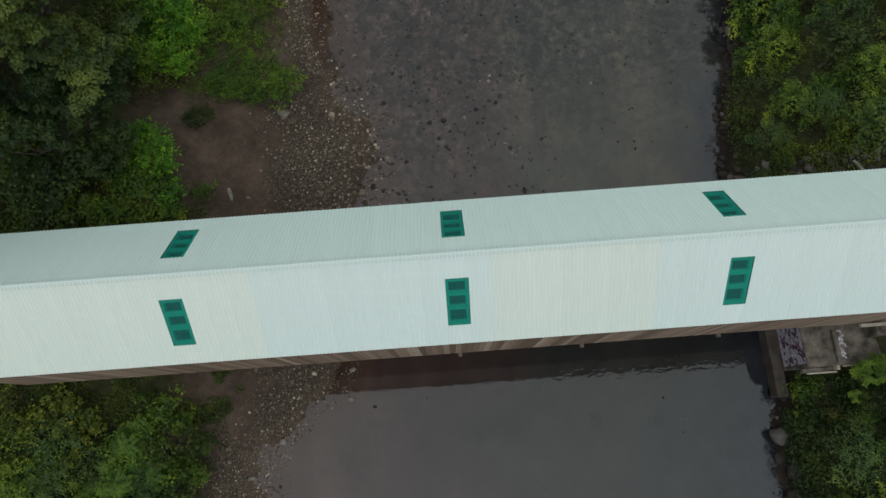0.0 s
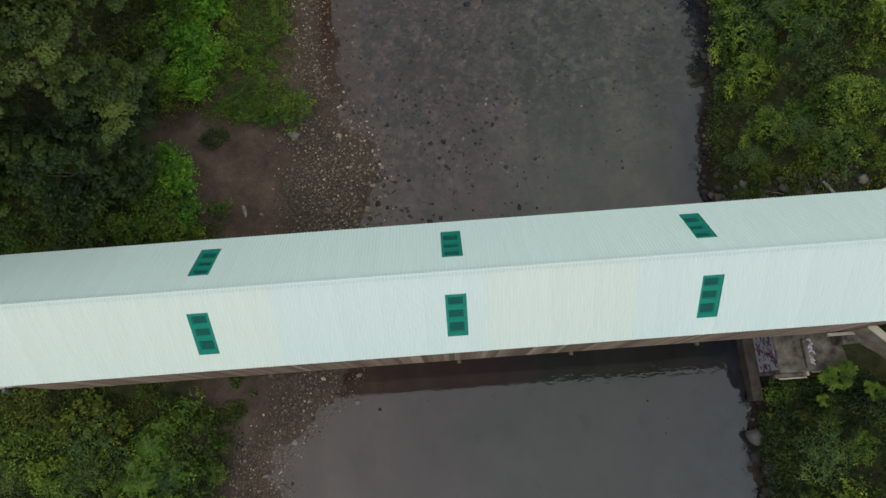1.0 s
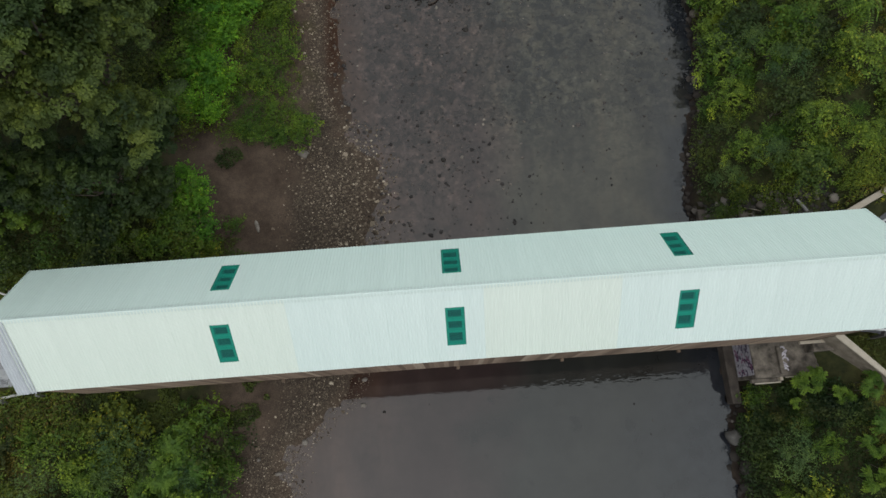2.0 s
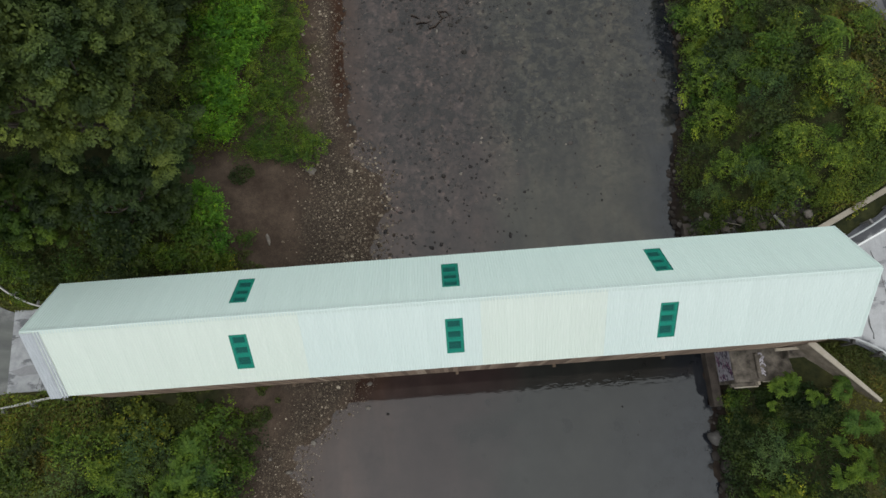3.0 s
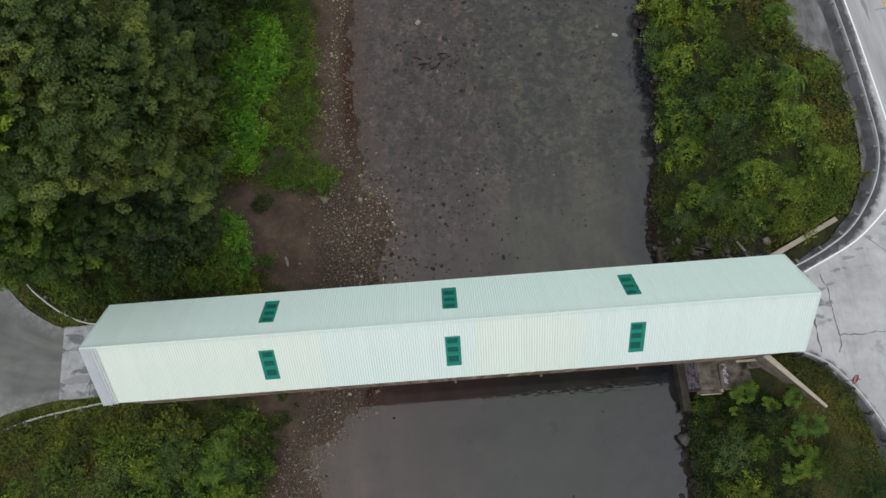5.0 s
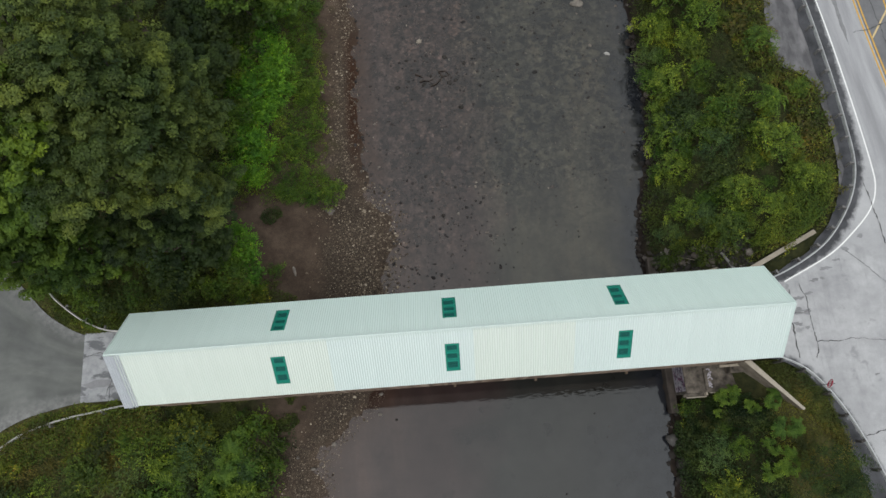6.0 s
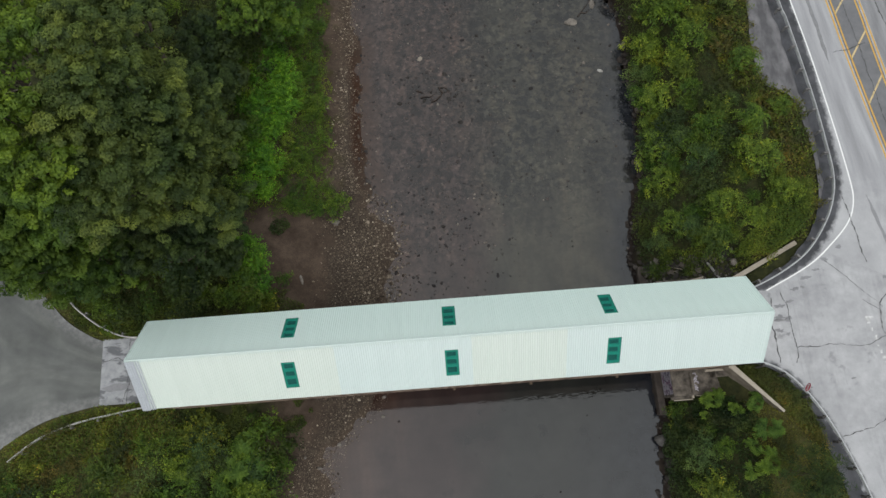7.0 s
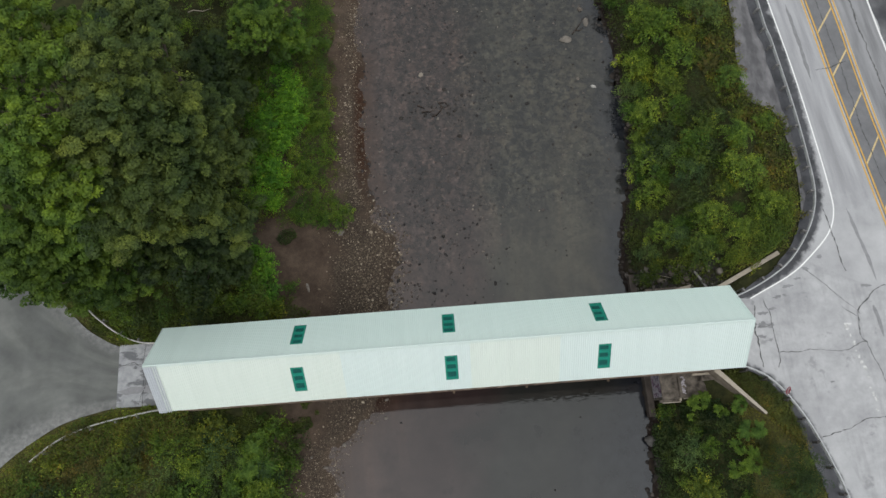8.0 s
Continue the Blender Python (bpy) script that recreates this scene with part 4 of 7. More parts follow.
west_road = part("road", lane_sheet(), LANE_ROAD)
tagged(west_road, "damp grey asphalt side road widening from the bridge", "road", kind="structure")
slab = thing("approach_slab", "cracked worn concrete slab at the bridge mouth", "pavement", kind="structure")
for y0, y1 in ((1.05, 2.7), (-0.95, 1.03), (-2.25, -0.97)):
    for x0, x1 in ((-26.45, -24.4), (-24.38, -20.6)):
        part("slab_piece", boxed(x0, x1, y0, y1, W0 - 0.25, W0 + 0.03, bevel=0.012), SLAB, slab)
seam(((-26.4, 0.9), (-25.4, 1.15), (-24.6, 0.75), (-23.4, 0.8)), 0.05, z=W0 + 0.037, parent=slab)
seam(((-24.3, 2.6), (-24.6, 0.5), (-24.3, -0.6), (-24.7, -2.1)), 0.06, z=W0 + 0.037, parent=slab)
seam(((-26.3, -1.05), (-24.8, -0.95), (-22.8, -1.0)), 0.55, "damp_streak", DAMP, W0 + 0.035, slab)


# ---- the covered bridge ----
ROOF_W, ROOF_E, EAVE_Y, EAVE_Z, RIDGE_Z = -20.93, 20.97, 2.96, 8.86, 11.76
PITCH, SHEET_0, RIBS, RIB = 0.8912, 0.09, 6, 0.012
bridge = thing("covered_bridge", "timber covered bridge with pale corrugated metal roof and green skylights", "bridge")
SLOPE = math.hypot(EAVE_Y, RIDGE_Z - EAVE_Z)


def corrugated(name, width, length, ribs, steps=6, depth=RIB, thick=0.0):
    """A corrugated sheet, ribs along y, from y = 0 down to -length."""
    n = ribs * steps + 1
    x = np.linspace(-width / 2, width / 2, n)
    z = depth * np.cos(np.linspace(0, 2 * math.pi * ribs, n))
    verts = np.vstack([np.stack([x, np.zeros(n), z], 1), np.stack([x, np.full(n, -length), z], 1)])
    i = np.arange(n - 1)
    me = mesh_np(name, verts, np.stack([i, i + n, i + n + 1, i + 1], 1))
    me.shade_smooth()
    return me


def slope_pose(x, north, down=0.0, lift=0.0):
    """Places a sheet's upper edge on a roof slope, so far down from the ridge and proud of the slope."""
    angle = math.degrees(math.atan2(RIDGE_Z - EAVE_Z, EAVE_Y))
    base = pose(x, 0, RIDGE_Z, 0, 0, 180 if north else 0) @ pose(0, 0, 0, angle, 0, 0)
    return base @ pose(0, -down, lift)


SKY_TOP, SKY_LOW = 0.74 / EAVE_Y * SLOPE, 2.36 / EAVE_Y * SLOPE
sheets = {"full": (0.0, SLOPE + 0.02), "above": (0.0, SKY_TOP + 0.06), "below": (SKY_LOW - 0.06, SLOPE + 0.02), "light": (SKY_TOP, SKY_LOW)}
meshes = {}
for paint_name, paint in (("cool", COOL), ("cream", CREAM), ("teal", TEAL), ("light", FIBREGLASS)):
    for key, (a, b) in sheets.items():
        if (paint_name == "light") == (key == "light"):
            meshes[paint_name, key] = corrugated("roof_sheet" if key != "light" else "skylight", PITCH + 0.004, b - a, RIBS)
            meshes[paint_name, key].materials.append(paint)
for north in (False, True):
    holder = part("roof_slope", boxed(ROOF_W + 0.03, ROOF_E - 0.03, -EAVE_Y + 0.03, -EAVE_Y + 0.07, EAVE_Z - 0.16, EAVE_Z - 0.03) if not north else
                  boxed(ROOF_W + 0.03, ROOF_E - 0.03, EAVE_Y - 0.07, EAVE_Y - 0.03, EAVE_Z - 0.16, EAVE_Z - 0.03), TIMBER, bridge, "corrugated painted roof slope over a timber eave board")
    for k in range(-23, 24):
        x = SHEET_0 + k * PITCH
        tint = "teal" if north else "cream" if -23 <= k <= -9 or 2 <= k <= 8 else "cool"
        pieces = ("above", "light", "below") if k in (-12, 0, 12) else ("full",)
        for key in pieces:
            name = "skylight" if key == "light" else "roof_sheet"
            ob = part(name, meshes["light" if key == "light" else tint, key], None, holder, "translucent green fibreglass sheet" if key == "light" else "")
            ob.matrix_basis = slope_pose(x, north, sheets[key][0], 0.03 + 0.0015 * (k % 2) + (-0.008 if key == "light" else 0.0))
    for k, x, wide in ((0, (ROOF_W + SHEET_0 - 23.5 * PITCH) / 2, SHEET_0 - 23.5 * PITCH - ROOF_W), (1, (ROOF_E + SHEET_0 + 23.5 * PITCH) / 2, ROOF_E - SHEET_0 - 23.5 * PITCH)):
        if wide > 0.03:
            ob = part("roof_sheet", corrugated("roof_sheet", wide, SLOPE + 0.02, max(1, round(wide / 0.1))), TEAL if north else COOL, holder)
            ob.matrix_basis = slope_pose(x, north, 0, 0.03)
    for x in (ROOF_W + 0.02, ROOF_E - 0.02):
        trim = part("rake_trim", boxed(-0.03, 0.03, -SLOPE, 0, -0.12, 0.055), CAP, holder, "white folded edge trim")
        trim.matrix_basis = slope_pose(x, north)
    # purlins under the sheets, and rafters beside each skylight
    for down in [0.3] + [SKY_TOP + s for s in (0.10, 0.74, 1.38, 2.12)] + [SLOPE - 0.35]:
        bar = part("purlin", boxed(ROOF_W + 0.3, ROOF_E - 0.3, -0.12, 0.12, -0.08, 0.0), PALE_TIMBER, holder)
        bar.matrix_basis = slope_pose(0, False, down, -0.002) if not north else slope_pose(ROOF_W + ROOF_E, True, down, -0.002)
    for x in (-12, 0, 12):
        for side in (-0.40, 0.36):
            bar = part("rafter", boxed(-0.07, 0.07, -SLOPE + 0.1, -0.1, -0.16, -0.01), PALE_TIMBER, holder)
            bar.matrix_basis = slope_pose(SHEET_0 + x * PITCH + side, north, 0, -0.002)
# the unpainted end sheet: four broad flat ribs and, at its inner edge, two deep joint channels
steps = [(0.0, 0.0), (0.02, 0.05)]
for k in range(4):
    steps += [(0.03 + 0.145 * k, 0.075), (0.13 + 0.145 * k, 0.075), (0.142 + 0.145 * k, 0.052), (0.163 + 0.145 * k, 0.052)]
steps += [(0.605, 0.07), (0.62, -0.09), (0.70, -0.09), (0.715, 0.06), (0.775, 0.06), (0.79, -0.07), (0.85, -0.07), (0.87, 0.05), (0.92, 0.02)]
n = len(steps)
verts = [(x - 0.46, y, z) for y in (0.0, -SLOPE - 0.03) for x, z in steps]
galv = part("end_sheet", mesh_np("end_sheet", verts, [(i, i + n, i + n + 1, i + 1) for i in range(n - 1)]), GALV, bridge, "unpainted grey ribbed end sheet with two joint channels")
galv.matrix_basis = slope_pose(ROOF_W + 0.44, False, 0.05, 0.035)
cap_line = np.array([(x, 0.0, RIDGE_Z) for x in np.linspace(ROOF_W, ROOF_E, 15)])
for a, b in zip(cap_line[:-1], cap_line[1:]):
    seg = np.array([a, b])
    profile = [(-0.15, -0.101), (-0.012, 0.034), (0.0, 0.039), (0.012, 0.034), (0.15, -0.101), (0.15, -0.112), (0.0, 0.024), (-0.15, -0.112)]
    part("ridge_cap", sweep("ridge_cap", seg, profile), CAP, bridge, "folded ridge flashing")

WALL_Y, WALL_LOW, WALL_TOP = 2.80, 3.70, 8.75
for north in (False, True):
    y = WALL_Y if north else -WALL_Y
    wall = part("wall_frame", boxed(-20.4, 20.4, y - 0.05 if not north else y - 0.21, y + 0.21 if not north else y + 0.05, WALL_LOW + 0.15, WALL_LOW + 0.5), TIMBER, bridge, "timber bottom chord clad in boards")
    board = bpy.data.meshes.new("board")
    bm = boxed(-0.128, 0.128, -0.014, 0.014, 0, WALL_TOP - WALL_LOW, bevel=0.006)
    bm.to_mesh(board)
    bm.free()
    board.materials.append(BOARD)
    face = y + (0.07 if north else -0.07)
    for k in range(157):
        ob = part("board", board, None, wall)
        ob.matrix_basis = pose(-20.4 + 0.2618 * k, face + 0.006 * (rng.random() - 0.5), WALL_LOW + 0.06 * (rng.random() - 0.5), 0, 0, 0.6 * (rng.random() - 0.5))
    for x in np.arange(-20.2, 20.4, 3.1):
        part("truss_post", boxed(x - 0.13, x + 0.13, y - 0.03 if not north else y - 0.2, y + 0.2 if not north else y + 0.03, WALL_LOW + 0.5, 8.6), TIMBER, wall)
    part("top_plate", boxed(-20.4, 20.4, y - 0.04 if not north else y - 0.2, y + 0.2 if not north else y + 0.04, 8.42, 8.6), TIMBER, wall)
# floor: planks on cross beams, rising slightly to the east
rise = lambda x: 4.33 + (x + 21) / 42 * 0.9
deck = bmesh.new()
for k in range(140):
    x = -20.95 + 0.3 * k
    box(deck, x + 0.005, x + 0.295, -2.55, 2.55, rise(x) - 0.07, rise(x))
part("deck", deck, PLANK, bridge, "grey wooden plank deck")
for x in np.arange(-18.9, 19, 2.7):
    part("floor_beam", boxed(x - 0.15, x + 0.15, -2.75, 2.75, rise(x) - 0.42, rise(x) - 0.08, bevel=0.01), TIMBER, bridge)
for x in (-9.6, 0.12, 5.9, 12.4):
    part("outrigger", boxed(x - 0.09, x + 0.09, -3.05, -2.7, 3.60, 3.80, bevel=0.02), TIMBER, bridge, "projecting beam end")
for x, s in ((ROOF_W + 0.5, -1), (ROOF_E - 0.5, 1)):
    gable = part("gable", boxed(x - 0.04, x + 0.04, -2.7, 2.7, 8.4, 8.7), TIMBER, bridge, "boarded gable over an open portal")
    for k in range(-10, 11):
        y = k * 0.262
        top = RIDGE_Z - 0.14 - abs(y) - 0.14
        part("board", boxed(x + s * 0.045, x + s * 0.073, y - 0.128, y + 0.128, 8.0, top), BOARD, gable)
    for y in (-2.58, 2.58):
        part("portal_post", boxed(x - 0.14, x + 0.14, y - 0.14, y + 0.14, WALL_LOW + 0.2, 8.4), TIMBER, gable)

# ---- abutments and wing walls ----
east = thing("abutment", "stained concrete bridge abutment with spray-painted face", "abutment")
part("footing", boxed(16.1, 16.66, -6.05, 6.0, -0.9, 0.8, bevel=0.05), WET_CONCRETE, east, "low damp concrete footing at the water")
part("stem", boxed(16.62, 20.4, -4.75, 4.2, -0.3, 3.15, bevel=0.04), CONCRETE, east)
part("ledge", boxed(16.55, 18.2, -4.98, -4.76, 2.45, 2.75, bevel=0.03), CONCRETE, east, "pale concrete ledge")
part("lip", boxed(16.7, 18.15, -5.06, -4.985, 2.70, 2.80, bevel=0.01), PALE_CONCRETE, east, "pale concrete lip")
part("lip", boxed(18.3, 19.5, -4.82, -4.755, 3.02, 3.14, bevel=0.01), PALE_CONCRETE, east, "pale concrete lip")
part("bearing_block", boxed(18.0, 18.16, -4.95, -4.70, 2.76, 3.1, bevel=0.02), PALE_CONCRETE, east)
part("bearing_block", boxed(18.0, 18.22, -4.6, -3.1, 3.155, 3.36, bevel=0.04), CONCRETE, east)
part("backwall", boxed(19.6, 20.9, -3.55, 3.55, 3.16, 4.15, bevel=0.03), CONCRETE, east)
part("sill", boxed(18.9, 20.4, -3.12, -2.95, 4.0, 4.2, bevel=0.02), PALE_CONCRETE, east, "pale timber sill")
# spray paint on the river face of the stem
paint_rng = np.random.default_rng(5)
patch = bmesh.new()
box(patch, 16.612, 16.617, -4.55, -2.5, 0.95, 3.05)
part("paint_patch", patch, GRAFFITI_WHITE, east, "faded white spray-painted patch")


def stroke(points, half, place, material):
    """One sprayed stroke: a band of quads along (u, v) points, laid on a face by place(u, v)."""
    line = np.array(points)
    n = sideways(line) * half
    bm = bmesh.new()
    left, right = [[bm.verts.new(place(u, v)) for u, v in line + side * n] for side in (-1, 1)]
    for k in range(len(line) - 1):
        bm.faces.new((left[k], right[k], right[k + 1], left[k + 1]))
    part("paint_stroke", bm, material, east)


for k in range(46):
    y, z = paint_rng.uniform(-4.45, -2.6), paint_rng.uniform(1.1, 2.95)
    bend = [(y + 0.14 * math.cos(a + k), z + paint_rng.uniform(0.12, 0.24) * math.sin(a)) for a in np.linspace(0, paint_rng.uniform(2.0, 4.6), 7)]
    lift = 0.0006 * k
    stroke(bend, 0.05, lambda u, v: (16.607 - lift, u, v), (GRAFFITI_DARK, GRAFFITI_WHITE, GRAFFITI_DARK, GRAFFITI_PLUM)[k % 4])
# pale looping letters, unreadable, on the stem's top
for k in range(7):
    x, y = 18.35 + 0.1 * (k % 2), -4.45 + 0.2 * k
    bend = [(x + 0.16 * math.cos(a + k), y + 0.14 * math.sin(a)) for a in np.linspace(0, 3.6, 7)]
    stroke(bend, 0.045, lambda u, v: (u, v, 3.156 + 0.001 * k), GRAFFITI_WHITE)


def wing(name, a, b, top_a, top_b, thick, low, label, material=CONCRETE, taper=1.0):
    """A wing wall from plan point a to b with a sloping pale coping."""
    line = np.array([(*a, 0.0), (*b, 0.0)])
    n = sideways(line)[0]
    w = thing(name, label, "wing wall")
    for piece, grow, zlo, zhi, mat in (("wall", 0.0, None, -0.12, material), ("coping", 0.04, -0.12, 0.0, PALE_CONCRETE)):
        bm = bmesh.new()
        vs = []
        for (x, y), top, wide in ((a, top_a, thick), (b, top_b, thick * taper)):
            for side in (-1, 1):
                for z in ((low if zlo is None else top + zlo), top + zhi):
                    vs.append(bm.verts.new((x + n[0] * side * (wide / 2 + grow), y + n[1] * side * (wide / 2 + grow), z)))
        for f in ((0, 1, 3, 2), (4, 6, 7, 5), (0, 4, 5, 1), (2, 3, 7, 6), (1, 5, 7, 3), (0, 2, 6, 4)):
            bm.faces.new([vs[i] for i in f])
        bmesh.ops.recalc_face_normals(bm, faces=bm.faces)
        bmesh.ops.bevel(bm, geom=bm.edges[:], offset=0.025, segments=1, affect="EDGES")
        part(piece, bm, mat, w)
    return w


wing("wing_wall", (20.2, -2.8), (23.5, -6.35), 5.6, 5.5, 0.32, 1.5, "sloping concrete wing wall with a pale weathered top", TAN_CONCRETE, taper=0.35)
wing("wing_wall", (20.6, 2.95), (27.1, 6.0), 5.3, 5.3, 0.26, 2.5, "long pale concrete kerb wall beside the guardrail")
wing("wing_wall", (18.5, 3.75), (20.5, 4.15), 3.2, 3.4, 0.22, 1.0, "low pale concrete wall among the rocks")
part_w = thing("abutment", "concrete bridge abutment on the wooded bank", "abutment")
part("stem", boxed(-21.0, -19.0, -2.75, 2.75, 0.0, 3.6, bevel=0.04), CONCRETE, part_w)
plate = thing("steel_rail", "short grey steel channel leaning on the rocks", "rail", at=pose(20.95, 4.5, 4.1, 0, 6, 116))
part("channel", boxed(-0.8, 0.8, -0.10, 0.10, -0.03, 0.03, bevel=0.008), DARK_STEEL, plate)
part("flange", boxed(-0.8, 0.8, 0.08, 0.11, 0.03, 0.09), DARK_STEEL, plate)


# ---- guardrails ----
W_BEAM = [(0.0, 0.0), (0.085, -0.03), (0.085, -0.09), (0.0, -0.13), (0.0, -0.18), (0.085, -0.22), (0.085, -0.28), (0.0, -0.31),
          (-0.015, -0.30), (0.065, -0.27), (0.065, -0.225), (-0.015, -0.185), (-0.015, -0.125), (0.065, -0.085), (0.065, -0.035), (-0.015, -0.01)]


def guardrail(points, z, top, inside, label, rail_mat, post_mat, spacing=1.905, block=0.2):
    """A W-beam rail on posts; inside is +1 where the road lies to the right of the line."""
    line = spline(points, 0.3)
    line3 = np.column_stack([line, np.full(len(line), z + top)])
    rail = thing("guardrail", label, "guardrail")
    part("rail", sweep("rail", line3, [(o * inside, h) for o, h in W_BEAM]), rail_mat, rail)
    along = np.concatenate([[0], np.cumsum(np.linalg.norm(np.diff(line, axis=0), axis=1))])
    n = sideways(line)
    bm = boxed(-0.08, 0.08, -0.06, 0.06, -0.9, top - 0.02, bevel=0.008)
    post_mesh = bpy.data.meshes.new("post")
    bm.to_mesh(post_mesh)
    bm.free()
    post_mesh.materials.append(post_mat)
    bm = boxed(-0.065, 0.065, -block / 2, block / 2, top - 0.33, top - 0.0, bevel=0.01)
    block_mesh = bpy.data.meshes.new("spacer_block")
    bm.to_mesh(block_mesh)
    bm.free()
    block_mesh.materials.append(post_mat)
    for s in np.arange(0.6, along[-1], spacing):
        i = min(np.searchsorted(along, s), len(line) - 1)
        out = -n[i] * inside
        yaw = math.degrees(math.atan2(out[1], out[0])) - 90
        p = line[i] + out * (block + 0.08)
        post = part("post", post_mesh, None, rail)
        post.matrix_basis = pose(p[0], p[1], z, 0, 0, yaw)
        spacer = part("spacer_block", block_mesh, None, post)
        spacer.matrix_basis = pose(0, -0.06 - block / 2, 0)
    return rail


guardrail(RAIL_NE, R0, 0.70, -1, "curved galvanised steel guardrail on posts at the junction", STEEL, DARK_STEEL, block=0.2)
guardrail(RAIL_SE, R0, 0.70, -1, "curved galvanised steel guardrail on posts beside the weedy bank", STEEL, BLACK_STEEL, block=0.16)
guardrail(((-30.4, 8.4), (-29.5, 6.7), (-28.66, 5.49), (-27.68, 4.59), (-26.49, 3.68), (-25.32, 3.04), (-24.4, 2.72), (-23.4, 2.6), (-21.7, 2.6)), W0, 0.7, 1, "weed-grown pale steel guardrail on the wooded side", PALE_RAIL, DARK_STEEL, block=0.12)
guardrail(((-21.7, -2.65), (-23.0, -2.7), (-25.2, -3.0), (-27.8, -3.45), (-30.2, -4.25), (-31.6, -5.1), (-32.5, -5.8)), W0, 0.7, 1, "weed-grown pale steel guardrail along the side road", PALE_RAIL, DARK_STEEL, block=0.12)

# ---- stop sign, seen almost edge on from above ----
sign = thing("stop_sign", "red octagonal traffic sign on a steel post by the guardrail", "traffic sign", at=pose(24.33, -4.85, R0 - 0.05, 0, 0, 150))
part("post", boxed(-0.02, 0.02, -0.015, 0.015, 0, 2.9, bevel=0.004), BLACK_STEEL, sign)


def octagon(name, radius, x0, x1):
    bm = bmesh.new()
    ring = [[bm.verts.new((x, radius * math.cos(math.pi / 8 + k * math.pi / 4), 2.45 + radius * math.sin(math.pi / 8 + k * math.pi / 4))) for k in range(8)] for x in (x0, x1)]
    bm.faces.new(ring[0])
    bm.faces.new(ring[1][::-1])
    for k in range(8):
        bm.faces.new((ring[0][k], ring[1][k], ring[1][(k + 1) % 8], ring[0][(k + 1) % 8]))
    bmesh.ops.recalc_face_normals(bm, faces=bm.faces)
    return bm


panel = part("panel", octagon("panel", 0.34, 0.032, 0.040), SIGN_WHITE, sign, "white bordered octagon")
part("face", octagon("face", 0.318, 0.044, 0.048), SIGN_RED, panel, "red reflective face")
part("back", octagon("back", 0.33, 0.024, 0.030), SIGN_RED, panel, "red painted back")
for k in range(4):
    part("letter_bar", boxed(0.050, 0.052, -0.23 + 0.125 * k, -0.14 + 0.125 * k, 2.34, 2.56), SIGN_WHITE, panel)


# ---- stones ----
def rock(rng, size, flat=0.6, detail=2):
    """A rough, weathered stone as a bmesh."""
    bm = bmesh.new()
    bmesh.ops.create_icosphere(bm, subdivisions=detail, radius=1.0)
    off = Vector(rng.random(3) * 40)
    for v in bm.verts:
        r = 1.0 + 0.45 * noise.noise(v.co * 0.9 + off) + 0.16 * noise.noise(v.co * 2.4 + off)
        v.co = Vector((v.co.x * r * size[0], v.co.y * r * size[1], max(v.co.z, -0.5) * r * size[2] * flat))
    return bm


ROCKS = (
    (-9.05, 12.0, (0.62, 0.45, 0.5), PALE_STONE, "large pale angular boulder on the gravel bar"),
    (-11.9, 7.0, (0.2, 0.62, 0.3), PALE_STONE, "long pale stone lying on bare earth"),
    (13.75, 30.25, (0.85, 0.55, 0.8), PALE_STONE, "large pale boulder standing in the river"),
    (16.0, 32.0, (0.4, 0.75, 0.7), PALE_STONE, "pale boulder at the river's edge"),
    (15.6, 33.6, (0.4, 0.5, 0.6), STONE, "brown boulder at the river's edge"),
    (15.8, 24.9, (0.42, 0.24, 0.6), CHALK_STONE, "small pale stone in the river"),
    (0.25, 11.0, (0.3, 0.25, 0.5), WET_STONE, "dark wet stone in the shallows"),
    (1.5, 11.1, (0.22, 0.18, 0.5), PALE_STONE, "pale stone in the shallows"),
    (16.05, -7.9, (0.78, 0.62, 0.9), DUSKY_STONE, "dull grey boulder at the foot of the bank"),
    (16.3, -9.6, (0.55, 0.7, 0.7), WET_STONE, "dark wet boulder at the foot of the bank"),
    (-5.75, -4.5, (0.28, 0.22, 0.5), PALE_STONE, "pale stone at the water's edge"),
    (-4.5, -5.0, (0.16, 0.16, 0.5), WET_STONE, "small dark stone in the shallows"),
    (-5.6, -3.0, (0.3, 0.2, 0.4), PALE_STONE, "pale stone in the bridge's shade"),
    (-9.3, -6.4, (0.3, 0.25, 0.4), PALE_STONE, "pale stone on the gravel bar"),
    (-10.9, -8.1, (0.34, 0.2, 0.3), PALE_STONE, "pale stone on the gravel bar"),
    (-12.0, -7.2, (0.16, 0.22, 0.3), PALE_STONE, "pale stone on the gravel bar"),
    (19.3, 5.4, (0.55, 0.4, 0.5), STONE, "grey boulder below the wing wall"),
    (20.2, 4.9, (0.4, 0.5, 0.5), STONE, "grey boulder below the wing wall"),
    (18.4, 5.2, (0.45, 0.4, 0.5), STONE, "grey boulder below the wing wall"),
    (22.4, 5.0, (0.45, 0.4, 0.5), PALE_STONE, "pale boulder below the wing wall"),
    (17.9, 15.5, (0.4, 0.5, 0.6), STONE, "brown stone at the river's edge"),
    (18.6, 20.5, (0.5, 0.5, 0.6), STONE, "brown stone at the river's edge"),
)
for x, y, size, mat, label in ROCKS:
    ob = part("rock", rock(RNG, tuple(0.68 * s for s in size)), mat, None, label, smooth=True)
    ob.matrix_basis = pose(x, y, max(float(height(x, y)), -0.12) + 0.08 * size[2], 0, 0, RNG.uniform(-25, 25))
    tagged(ob, label, "rock")


